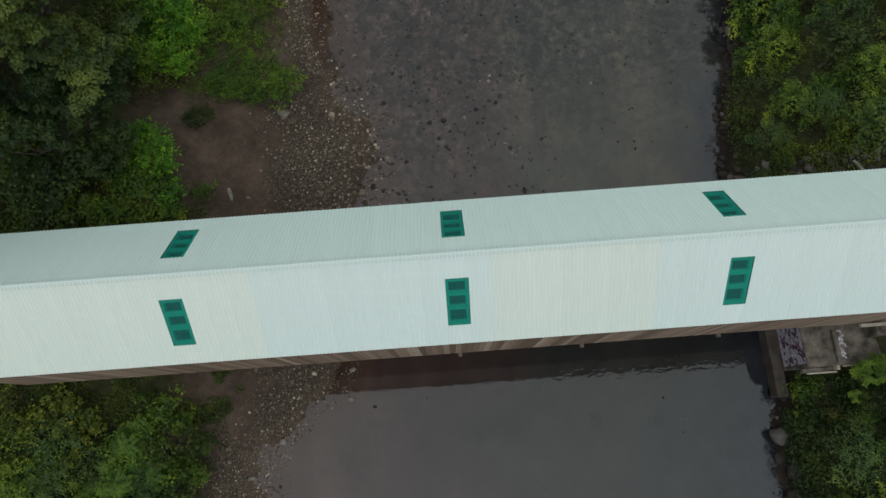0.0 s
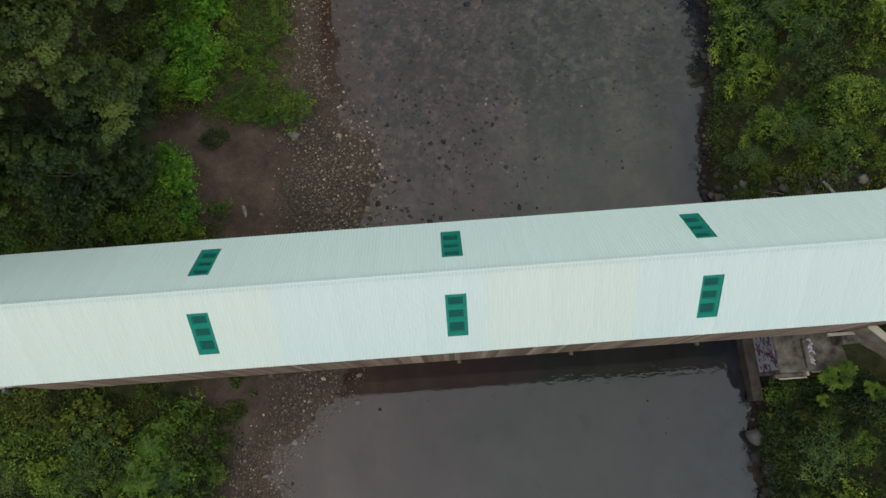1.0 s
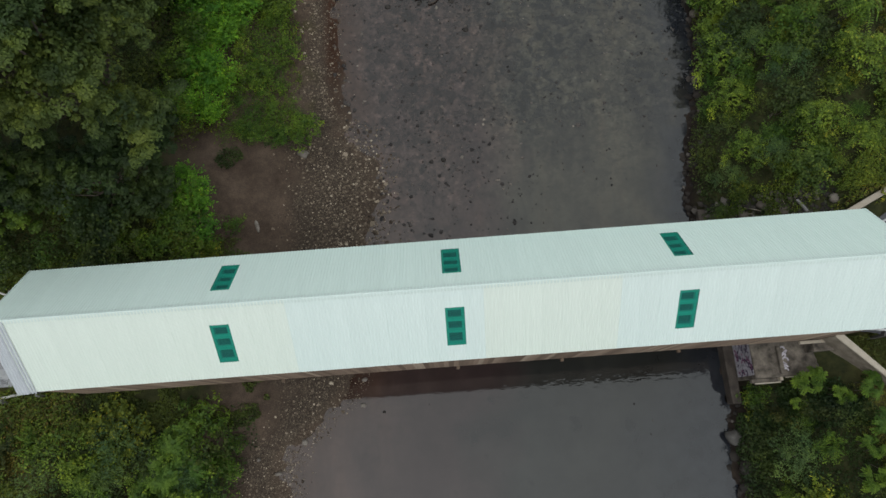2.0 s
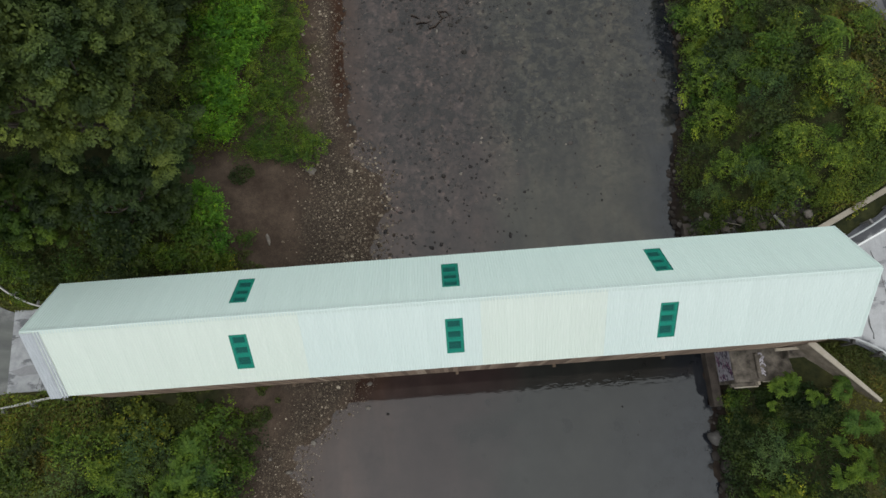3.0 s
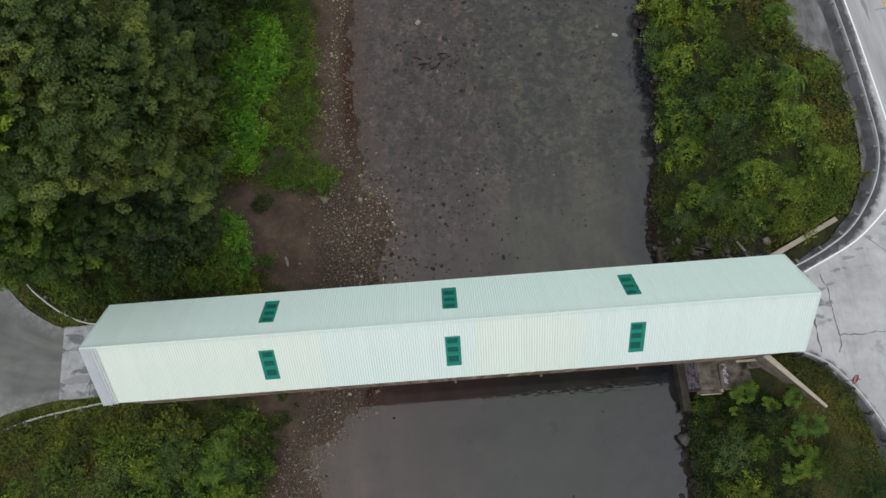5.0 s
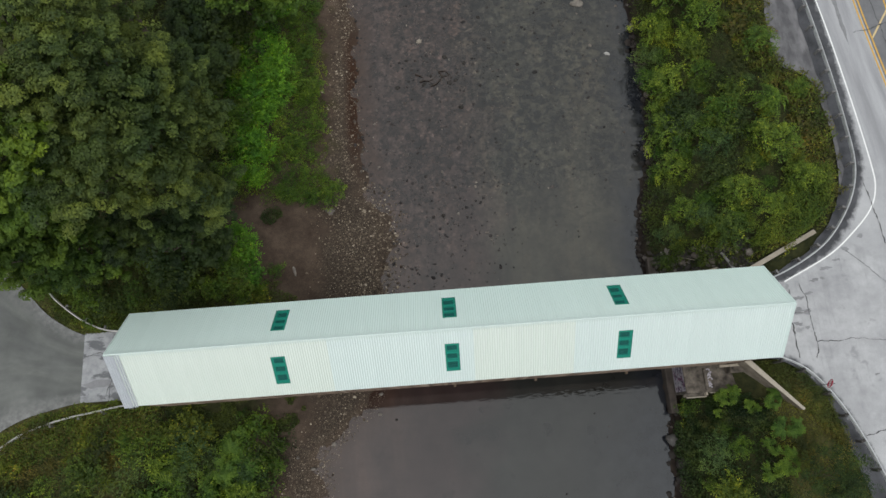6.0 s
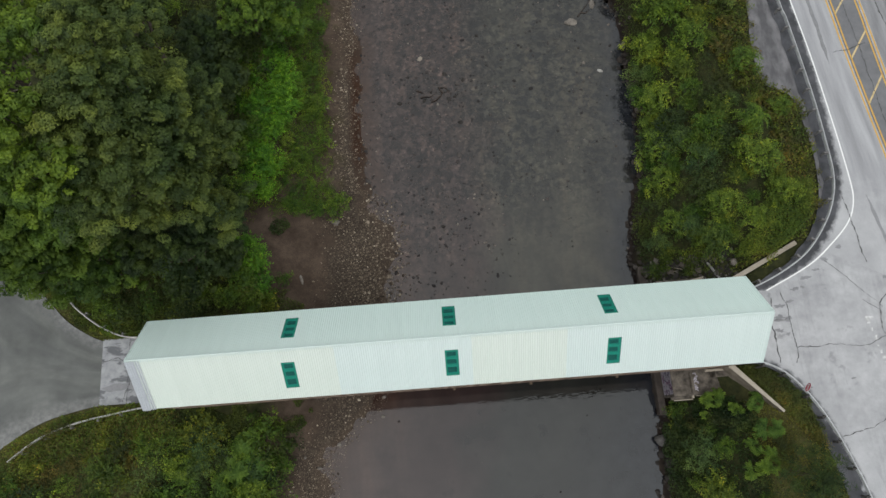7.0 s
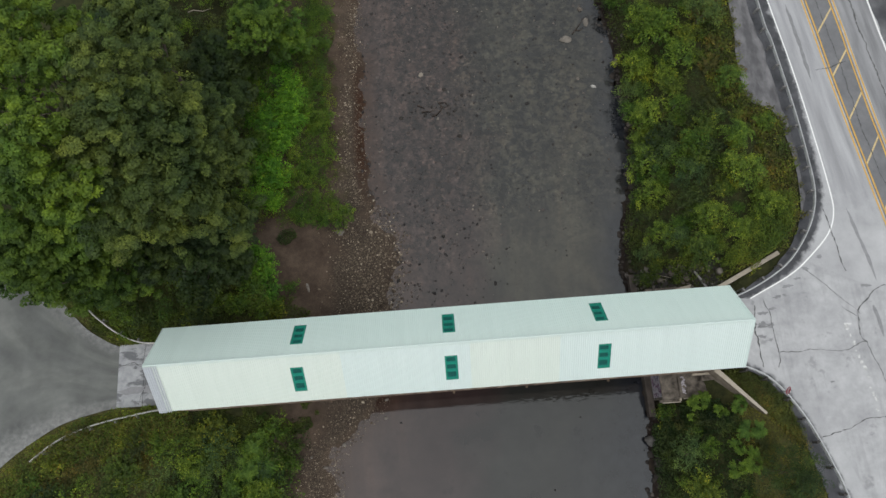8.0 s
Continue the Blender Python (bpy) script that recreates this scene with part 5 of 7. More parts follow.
def stone_field(name, spots, sizes, mat, label, seed, sink=0.35, least=-9.0, rise=(-0.4, -0.05)):
    """Many small stones joined into one sheet of stuff: squashed octahedra with cut tops."""
    r = np.random.default_rng(seed)
    n = len(spots)
    ang = np.arange(6) * math.pi / 3
    ring = np.stack([np.cos(ang), np.sin(ang), np.zeros(6)], 1)
    unit = np.vstack([ring * 1.0, ring * 0.62 + (0, 0, 0.55), ((0, 0, 0.68),)])
    jig = 1 + (r.random((n, len(unit), 1)) - 0.5) * 0.5
    v = unit[None] * jig * sizes[:, None, None] * np.stack([0.75 + 0.5 * r.random(n), 0.75 + 0.5 * r.random(n), 0.6 + 0.5 * r.random(n)], 1)[:, None]
    a = r.random(n) * 6.283
    c, s = np.cos(a)[:, None], np.sin(a)[:, None]
    v = np.stack([v[..., 0] * c - v[..., 1] * s, v[..., 0] * s + v[..., 1] * c, v[..., 2]], -1)
    z = np.maximum(height(spots[:, 0], spots[:, 1]) - sizes * sink * 0.3, least + sizes * (rise[0] + (rise[1] - rise[0]) * r.random(n)))
    v += np.column_stack([spots, z])[:, None]
    f = []
    for k in range(6):
        m = (k + 1) % 6
        f += [(k, m, 6 + m), (k, 6 + m, 6 + k), (6 + k, 6 + m, 12)]
    faces = (np.array(f)[None] + (np.arange(n) * len(unit))[:, None, None]).reshape(-1, 3)
    ob = part(name, mesh_np(name, v.reshape(-1, 3), faces), mat)
    return tagged(ob, label, "stones", kind="stuff")


def pebble_paint(name, tones, rough=0.85):
    s = Shader(name, rough=rough, spec=0.3)
    tone = s.ramp(s.island(), tones)
    return s.colour(s.mix(1.0, tone, s.ramp(s.noise(12, 3), [(0.3, 0.8), (0.7, 1.1)]), "MULTIPLY")).mat


GRAVEL = pebble_paint("dry_gravel", [(0.0, (0.038, 0.027, 0.020)), (0.4, (0.085, 0.064, 0.047)), (0.75, (0.155, 0.122, 0.090)), (0.93, (0.26, 0.212, 0.160)), (1.0, (0.48, 0.41, 0.32))])
BEDSTONE = pebble_paint("submerged_cobbles", [(0.0, (0.010, 0.009, 0.009)), (0.7, (0.026, 0.021, 0.019)), (0.9, (0.075, 0.060, 0.052)), (1.0, (0.19, 0.16, 0.135))], 0.6)


def gravel_spots(count, seed):
    """Gravel over the bar, densest where the current has heaped it beside the bridge."""
    r = np.random.default_rng(seed)
    n = count * 5
    y = r.uniform(-12, 42, n)
    bar = np.interp(y, [-12, -8, -3, 4, 8, 13, 16, 18, 22, 42], [3.4, 3.6, 4.8, 6.2, 6.6, 5.6, 3.8, 2.6, 2.2, 2.0])
    x = shore(WEST_SHORE, y) + np.where(y < 2, 1.0, 0.5) - (bar + 0.5) * r.beta(1.2, 1.7, n) + r.normal(0, 0.2, n)
    heap = np.exp(-((x + 6.8 + 0.25 * (y - 8)) / 2.3) ** 2 - ((y - 8.0) / 4.0) ** 2)
    often = np.where(y < 3, 0.55, np.where(y < 15, 0.22 + 0.9 * heap, 0.13))
    keep = (r.random(n) < often) & (height(x, y) > np.where(y < 2, -0.16, -0.09)) & (value_noise(x, y, 1.6) + r.random(n) * 0.7 > 0.08)
    return np.column_stack([x, y])[keep][:count]


spots = gravel_spots(12500, 21)
r = np.random.default_rng(22)
stone_field("gravel", spots, np.clip(r.lognormal(-3.2, 0.42, len(spots)) * np.where(spots[:, 1] < 0, 0.8, 1.0), 0.02, 0.18), GRAVEL, "mixed brown and pale gravel on the river bar", 23, least=0.0)
# a line of pale pebbles washed up along the water
y = r.uniform(14.5, 44, 2600)
x = shore(WEST_SHORE, y) - np.interp(y, [16, 19, 26, 29], [0.3, 0.9, 0.9, 0.15]) - r.gamma(1.3, 0.32, 2600) + value_noise(y, y * 0 + 3.0, 1.5) * 0.5
spots = np.column_stack([x, y])[value_noise(x, y, 1.2) + r.random(2600) * 0.8 > 0.2]
stone_field("pebbles", spots, np.clip(r.lognormal(-3.15, 0.38, len(spots)), 0.02, 0.14), GRAVEL, "pale pebbles washed up along the waterline", 24, least=0.0)
# larger cobbles at the edge of the bar, half in the water
y = r.uniform(4.2, 14.5, 520)
x = shore(WEST_SHORE, y) + r.normal(0.25, 0.75, 520)
stone_field("cobbles", np.column_stack([x, y]), np.clip(r.lognormal(-2.65, 0.4, 520), 0.04, 0.2), GRAVEL, "rounded cobbles along the edge of the gravel bar", 25, least=0.0)
r = np.random.default_rng(31)
y = r.uniform(-14, 46, 2600)
u = r.beta(1.0, 1.4, 2600)
x = shore(WEST_SHORE, y) + (shore(EAST_SHORE, y) - shore(WEST_SHORE, y)) * u
keep = (r.random(2600) < np.clip((y + 3) / 16, 0.06, 1)) & (value_noise(x, y, 2.6) + 0.55 * r.random(2600) > 0.3)
spots = np.column_stack([x, y])[keep]
heap = np.column_stack([r.normal(2.0, 3.2, 420), r.normal(24.0, 1.7, 420)])
spots = np.vstack([spots, heap[value_noise(heap[:, 0], heap[:, 1], 1.2) > -0.02]])
drowned = np.random.default_rng(38)
n = 9000
y, u = drowned.uniform(3.5, 44, n), drowned.beta(0.9, 1.15, n)
x = shore(WEST_SHORE, y) + (shore(EAST_SHORE, y) - shore(WEST_SHORE, y)) * u
calm = np.clip((u - 0.42) / 0.1, 0, 1) * np.clip((17 - y) / 5, 0, 1)
keep = (drowned.random(n) < 1 - 0.9 * calm) & (value_noise(x, y, 2.1) + 0.7 * value_noise(x, y, 0.9) + 0.5 * drowned.random(n) > 0.12)
bed_spots = np.column_stack([x, y])[keep][:1900]
BEDROUND = pebble_paint("awash_cobbles", [(0.0, (0.018, 0.0155, 0.0155)), (0.55, (0.042, 0.036, 0.035)), (0.85, (0.080, 0.069, 0.064)), (0.97, (0.13, 0.11, 0.097)), (1.0, (0.28, 0.24, 0.20))], 0.7)
stone_field("bed_stones", bed_spots, np.clip(drowned.lognormal(-2.3, 0.42, len(bed_spots)), 0.04, 0.3), BEDROUND, "rounded stones just awash in the shallow river", 39, least=0.0, rise=(-0.52, -0.36))
stone_field("river_cobbles", spots, np.random.default_rng(32).lognormal(-2.85, 0.4, len(spots)), BEDSTONE, "dark wet cobbles breaking the shallow water", 33, least=0.0)
y = np.concatenate([r.uniform(-14, -6, 60), r.uniform(4.5, 42, 420)])
x = shore(EAST_SHORE, y) + r.normal(0.15, 0.4, len(y))
# stone tones kept dark for wetness and for the overhang's shade
stone_field("bank_stones", np.column_stack([x, y]), np.random.default_rng(34).lognormal(-1.85, 0.4, len(y)), pebble_paint("bank_rubble", [(0.0, (0.016, 0.014, 0.013)), (0.8, (0.038, 0.031, 0.027)), (1.0, (0.12, 0.105, 0.095))]), "rough stones along the foot of the bank", 35)


r = np.random.default_rng(36)
x, y = r.uniform(16.6, 22.6, 480), r.uniform(3.4, 6.2, 480)
stone_field("rubble", np.column_stack([x, y]), r.lognormal(-2.15, 0.45, 480), pebble_paint("broken_rubble", [(0.0, (0.016, 0.014, 0.013)), (0.6, (0.045, 0.040, 0.036)), (1.0, (0.17, 0.15, 0.135))]), "jumbled broken rock beside the abutment", 37, 0.1)


def stick(points, radius, name, mat, parent):
    """A tapering branch along points."""
    curve = bpy.data.curves.new(name, "CURVE")
    curve.dimensions, curve.bevel_depth, curve.bevel_resolution = "3D", radius, 1
    sp = curve.splines.new("POLY")
    sp.points.add(len(points) - 1)
    for i, (p, q) in enumerate(zip(points, sp.points)):
        q.co, q.radius = (*p, 1), 1 - 0.8 * i / (len(points) - 1)
    tmp = bpy.data.objects.new(name, curve)
    me = bpy.data.meshes.new_from_object(tmp)
    bpy.data.objects.remove(tmp)
    return part(name, me, mat, parent)


for k in range(9):
    x, y, a = RNG.uniform(17.6, 20.6), RNG.uniform(4.1, 5.4), RNG.random() * 3.14
    z = float(height(x, y)) + 0.16
    twig = thing("branch", "bare broken branch lying on the rocks", "branch", group="dead branches")
    stick([(x + 0.35 * s * math.cos(a), y + 0.35 * s * math.sin(a), z + 0.04 * (s % 2)) for s in range(4)], 0.03, "wood", DEADWOOD if k % 3 else BARK, twig)
snag = thing("driftwood", "dark waterlogged branches caught in the shallows", "driftwood", at=(0, 0, 0.03))
for pts in (((0.03, 23.02), (0.5, 23.15), (0.89, 23.57), (1.11, 23.84), (1.73, 23.96)), ((1.11, 23.84), (0.79, 24.38), (1.41, 24.38), (1.73, 23.96)),
            ((-0.9, 23.5), (-0.59, 23.58), (-0.1, 23.5), (0.3, 23.7)), ((-1.26, 24.26), (-0.9, 24.1), (-0.6, 23.9))):
    stick([(x, y, 0.02 + 0.03 * (k % 2)) for k, (x, y) in enumerate(pts)], 0.085, "branch", SODDEN_WOOD, snag)
for x, y, size, mat in ((1.46, 25.76, 0.42, WET_STONE), (1.8, 25.5, 0.2, PALE_STONE), (3.1, 25.04, 0.36, WET_STONE), (2.5, 20.81, 0.4, WET_STONE), (-2.91, 23.1, 0.4, WET_STONE), (-2.0, 25.7, 0.3, WET_STONE),
                        (1.68, 23.2, 0.4, WET_STONE), (2.25, 23.4, 0.36, WET_STONE), (0.58, 22.75, 0.26, PALE_STONE), (-0.6, 23.2, 0.35, WET_STONE), (0.1, 24.0, 0.3, WET_STONE)):
    ob = part("rock", rock(RNG, (size * 0.62, size * 0.45, size * 0.55)), mat, None, smooth=True)
    tagged(ob, "dark wet stone beside the driftwood" if mat is WET_STONE else "small pale stone beside the driftwood", "rock", "stones in the river")
    ob.matrix_basis = pose(x, y, -0.03, 0, 0, RNG.random() * 360)
for pts in (((14.5, 30.8), (15.0, 31.4), (15.5, 32.0), (15.9, 32.6)), ((14.9, 31.2), (15.3, 31.1), (15.7, 31.5))):
    limb = thing("branch", "dark sodden branch lying in the shallows", "branch", group="dead branches")
    stick([(x, y, 0.03) for x, y in pts], 0.07, "wood", SODDEN_WOOD, limb)


# ---- foliage ----
def unit_rows(v):
    return v / np.maximum(np.linalg.norm(v, axis=1, keepdims=True), 1e-6)


def leaf_quads(r, p, n, length, width, along=None):
    """Folded four-cornered leaves at points p, facing n: verts and faces."""
    k = len(p)
    t = unit_rows(np.cross(n, r.normal(size=(k, 3)) if along is None else np.cross(along, n)))
    b = np.cross(n, t)
    l, w = (length * (0.7 + 0.6 * r.random(k)))[:, None], (width * (0.7 + 0.6 * r.random(k)))[:, None]
    base, tip = p - t * l / 2, p + t * l / 2 - n * l * 0.12
    left, right = p + b * w / 2 + n * w * 0.15, p - b * w / 2 + n * w * 0.15
    verts = np.stack([base, right, tip, left], 1).reshape(-1, 3)
    return verts, np.arange(4 * k).reshape(-1, 4)


def puff(r, centres, radii, per, leaf, wide=0.62, flat=0.8, lift=0.55):
    """Leaves on the domes of many tufts: verts, faces and a tone for each leaf's tuft."""
    k = len(centres)
    per = np.maximum(6, (per * radii ** 2).astype(int))
    idx = np.repeat(np.arange(k), per)
    d = unit_rows(r.normal(size=(len(idx), 3)))
    d[:, 2] = np.where(d[:, 2] < -0.15, -d[:, 2], d[:, 2])
    reach = radii[idx] * (0.55 + 0.55 * np.sqrt(r.random(len(idx))))
    a = r.random(k) * 6.283
    axis = np.column_stack([np.cos(a), np.sin(a), np.zeros(k)])[idx]
    spray = d * (0.86, 0.86, flat) + axis * (0.5 * np.sum(d * axis, axis=1))[:, None]
    p = centres[idx] + spray * reach[:, None]
    n = unit_rows(d * 0.8 + np.array((0, 0, lift)) + r.normal(size=d.shape) * 0.26)
    v, f = leaf_quads(r, p, n, leaf, leaf * wide)
    return v, f, np.clip(r.normal(0, 0.27, k), -0.5, 0.5)[idx]


def foliage(name, v, f, tone):
    """A mesh of leaves that carries the tone of each one's tuft."""
    me = mesh_np(name, v, f)
    me.attributes.new("tuft", "FLOAT", "POINT").data.foreach_set("value", np.repeat(tone, 4).astype(np.float32))
    return me


def tufts(r, centres, radii, many=6, share=0.4):
    """Splits each clump into smaller tufts over its dome."""
    idx = np.repeat(np.arange(len(centres)), many)
    d = unit_rows(r.normal(size=(len(idx), 3)))
    d[:, 2] = np.abs(d[:, 2]) * 0.9 - 0.1
    c = centres[idx] + d * radii[idx][:, None] * (0.85 + 0.3 * r.random((len(idx), 1)))
    return c, radii[idx] * share * (0.7 + 0.6 * r.random(len(idx)))


def crown_clumps(r, lobes, clump, depth=1.3):
    """Clump centres over the upper shells of some ellipsoids, with a sparse filling inside."""
    centres, radii = [], []
    for cx, cy, cz, rx, ry, rz in lobes:
        count = int(2.6 * math.pi * ((rx * ry + rx * rz + ry * rz) / 3) / (clump * clump * 2.7))
        for i in range(count):
            z = 1 - depth * (i + 0.5) / count
            a = i * 2.39996 + r.random() * 0.9
            q = math.sqrt(max(0, 1 - z * z))
            f = 0.76 + 0.30 * r.random()
            centres.append((cx + rx * q * math.cos(a) * f, cy + ry * q * math.sin(a) * f, cz + rz * z * f))
            radii.append(clump * (0.6 + 0.75 * r.random()))
    centres, radii = np.array(centres), np.array(radii)
    shown = np.ones(len(centres), bool)
    for cx, cy, cz, rx, ry, rz in lobes:
        shown &= (((centres - (cx, cy, cz)) / (rx, ry, rz)) ** 2).sum(1) > 0.42
    return centres[shown], radii[shown]


def tree(x, y, lobes, mat, label, seed, clump=1.15, leaf=0.2, per=800, trunk=0.28, wide=0.6):
    """A tapered trunk with limbs into each lobe of a leafy crown; lobes are (dx, dy, z, rx, ry, rz)."""
    r = np.random.default_rng(seed)
    z0 = float(height(x, y)) - 0.15
    t = thing("tree", label, "tree", at=(x, y, z0))
    lobes = [(a, b, c - z0, d, e, f) for a, b, c, d, e, f in lobes]
    top = max(l[2] for l in lobes)
    bend = r.normal(size=(5, 2)) * 0.25
    stem = [(bend[i][0] * i / 2, bend[i][1] * i / 2, top * i / 4.2) for i in range(5)]
    stick(stem, trunk, "trunk", BARK, t)
    for a, b, c, d, e, f in lobes:
        for _ in range(3):
            s = stem[2 if r.random() < 0.6 else 1]
            end = (a + r.normal() * d * 0.35, b + r.normal() * e * 0.35, c + f * 0.45 * r.random())
            mid = tuple(s[i] * 0.5 + end[i] * 0.5 + (0, 0, -0.4)[i] + r.normal() * 0.2 for i in range(3))
            stick([s, mid, end], trunk * 0.4, "limb", BARK, t)
    centres, radii = crown_clumps(r, lobes, clump)
    # gaps where a bough is missing and the shade inside shows
    full = np.array([noise.noise(Vector(c) * 0.42 + Vector((seed, 0, 0))) < 0.28 for c in centres])
    centres, radii = centres[full], radii[full]
    inner = r.random(len(centres)) < 0.5
    v, f, tone = puff(r, *tufts(r, centres, radii), per, leaf, wide)
    axis = np.array([(l[0], l[1], l[2]) for l in lobes]).mean(0)
    v2, f2, tone2 = puff(r, axis + (centres[inner] - axis) * 0.72, radii[inner] * 1.2, per * 0.12, leaf * 1.5)
    part("crown", foliage("crown", np.vstack([v, v2]), np.vstack([f, f2 + len(v)]), np.concatenate([tone, tone2])), mat, t)
    return t


def lobed(x, y, *lobes):
    """Crown lobes given in the world, (x, y, z, radius), as offsets from the tree's foot."""
    return [(a - x, b - y, c, r - 0.5, r - 0.5, r * 0.85) for a, b, c, r in lobes]


tree(-18.6, 12.8, lobed(-18.6, 12.8, (-18.8, 16.0, 21.9, 2.9), (-15.9, 15.2, 16.6, 2.8), (-18.8, 12.2, 21.2, 2.8), (-17.7, 9.5, 18.4, 2.5), (-15.4, 13.6, 12.8, 2.5), (-17.0, 9.6, 13.6, 2.6),
     (-19.6, 8.0, 18.2, 1.9), (-18.2, 19.0, 17.2, 2.2), (-16.6, 12.2, 17.2, 2.5), (-20.4, 13.6, 16.5, 3.4), (-15.6, 10.6, 9.8, 1.9), (-16.4, 17.4, 12.6, 2.4)),
     LEAF_OAK, "tall spreading oak with dull green leaves over the bank", 101, 0.82, 0.15, 1150, 0.42)
tree(-18.4, 8.6, lobed(-18.4, 8.6, (-16.4, 10.4, 7.8, 2.1), (-18.8, 8.0, 7.2, 2.4), (-16.6, 8.6, 4.9, 1.7), (-21.6, 8.6, 7.4, 2.3), (-19.8, 6.4, 4.4, 1.8)), LEAF_DEEP, "dark green tree under the oak's edge beside the bridge", 102, 0.75, 0.16, 980, 0.2)
tree(-23.2, 14.2, lobed(-23.2, 14.2, (-23.3, 15.4, 23.2, 2.3), (-21.2, 15.8, 22.8, 1.5), (-22.4, 11.2, 23.2, 2.2), (-20.4, 8.9, 21.2, 1.7), (-24.4, 19.2, 22.0, 2.4), (-22.2, 20.4, 19.8, 1.9), (-25.4, 9.8, 19.4, 2.1), (-26.0, 13.6, 18.0, 2.6), (-23.0, 9.0, 16.4, 2.4)),
     LEAF_MAPLE, "tall light green maple with loose leafy sprays", 103, 0.72, 0.19, 820, 0.34)
tree(-26.6, 9.0, lobed(-26.6, 9.0, (-27.0, 8.0, 14.9, 2.8), (-25.1, 8.6, 12.1, 2.6), (-24.6, 8.2, 7.6, 2.4), (-26.8, 5.8, 14.0, 1.7), (-26.6, 6.6, 9.6, 2.2), (-29.6, 7.2, 14.6, 2.2), (-28.6, 8.4, 10.6, 2.5), (-31.6, 9.0, 12.6, 2.4), (-23.4, 7.0, 6.0, 1.6)),
     LEAF_WAYSIDE, "green tree overhanging the side road", 104, 0.72, 0.17, 950, 0.28)
tree(-21.4, 24.6, lobed(-21.4, 24.6, (-21.0, 24.4, 14.2, 2.5), (-23.4, 25.6, 13.6, 2.4), (-21.8, 27.6, 12.0, 2.2)), LEAF_OAK, "tall tree with dark green leaves", 105, 0.8, 0.22, 620, 0.3)
tree(-18.2, 25.4, lobed(-18.2, 25.4, (-17.6, 24.6, 5.6, 2.6), (-16.4, 22.4, 5.2, 2.0), (-18.8, 27.6, 5.4, 2.2)), LEAF_DEEP, "young green tree behind the bright shrubs", 106, 0.75, 0.20, 640, 0.16)
tree(-14.6, 29.4, lobed(-14.6, 29.4, (-14.8, 28.6, 7.2, 2.4), (-13.2, 31.2, 6.2, 2.3), (-12.4, 28.8, 4.2, 1.8), (-15.4, 32.6, 6.8, 2.4)), LEAF_SHADE, "leafy green tree by the river's gravel edge", 109, 0.75, 0.20, 620, 0.2)
tree(-30.6, 21.4, lobed(-30.6, 21.4, (-30.0, 20.4, 17.6, 3.4), (-30.4, 25.2, 16.2, 3.2), (-33.4, 18.2, 14.0, 3.2)), LEAF_MAPLE, "leafy light green tree by the side road", 108, 0.95, 0.28, 300, 0.3)
tree(-35.0, 12.6, lobed(-35.0, 12.6, (-34.0, 11.2, 9.4, 2.8), (-36.6, 13.4, 9.0, 2.8)), LEAF_WAYSIDE, "light green tree leaning over the side road", 111, 0.9, 0.26, 280, 0.2)


# bare limbs that show in gaps of the wood
for pts in (((-25.4, 13.9, 20.9), (-23.9, 14.0, 21.3), (-22.7, 14.1, 21.5), (-21.5, 13.8, 21.8)), ((-24.7, 13.5, 20.8), (-23.0, 13.7, 21.3), (-21.7, 13.6, 21.6)), ((-21.8, 12.9, 21.6), (-21.3, 12.3, 21.4), (-20.9, 11.8, 21.2)),
            ((-22.2, 14.6, 21.2), (-22.0, 14.1, 21.6), (-21.9, 13.8, 21.7)), ((-21.6, 32.8, 5.0), (-20.6, 32.1, 6.2), (-19.6, 31.6, 6.6), (-18.8, 31.6, 6.9))):
    limb = thing("dead_limb", "bare pale dead limb showing between leafy crowns", "limb", group="dead limbs")
    stick(pts, 0.07, "wood", DEADWOOD, limb)


# shrubs: a few kinds, each built once with stems and foliage, then copied
def bare_stems(r, wide_r, high):
    stems = bmesh.new()
    for k in range(6):
        a, b = r.random() * 6.28, 0.5 * wide_r * r.random()
        m = Matrix.Translation((b * 0.4 * math.cos(a), b * 0.4 * math.sin(a), high * 0.25)) @ Euler((r.normal() * 0.25, r.normal() * 0.25, 0)).to_matrix().to_4x4()
        bmesh.ops.create_cone(stems, segments=5, radius1=0.03, radius2=0.01, depth=high * 0.7, matrix=m)
    me = bpy.data.meshes.new("stem")
    stems.to_mesh(me)
    stems.free()
    return me


def shrub_meshes(seed, wide_r, high, clump, leaf, per, slim=0.6):
    """A rounded bush of uneven leafy tufts."""
    r = np.random.default_rng(seed)
    lobes = [(0, 0, high * 0.45, wide_r * 0.7, wide_r * 0.75, high * 0.5)]
    lobes += [(wide_r * 0.6 * math.cos(a), wide_r * 0.6 * math.sin(a), high * (0.2 + 0.4 * r.random()), wide_r * 0.45, wide_r * 0.45, high * 0.36) for a in (0.3 + r.random(), 2.3 + r.random(), 4.4 + r.random())]
    c, rad = crown_clumps(r, lobes, clump)
    v, f, tone = puff(r, *tufts(r, c, rad, 4, 0.5), per, leaf, slim, 0.85)
    return v, f, tone, bare_stems(r, wide_r, high)


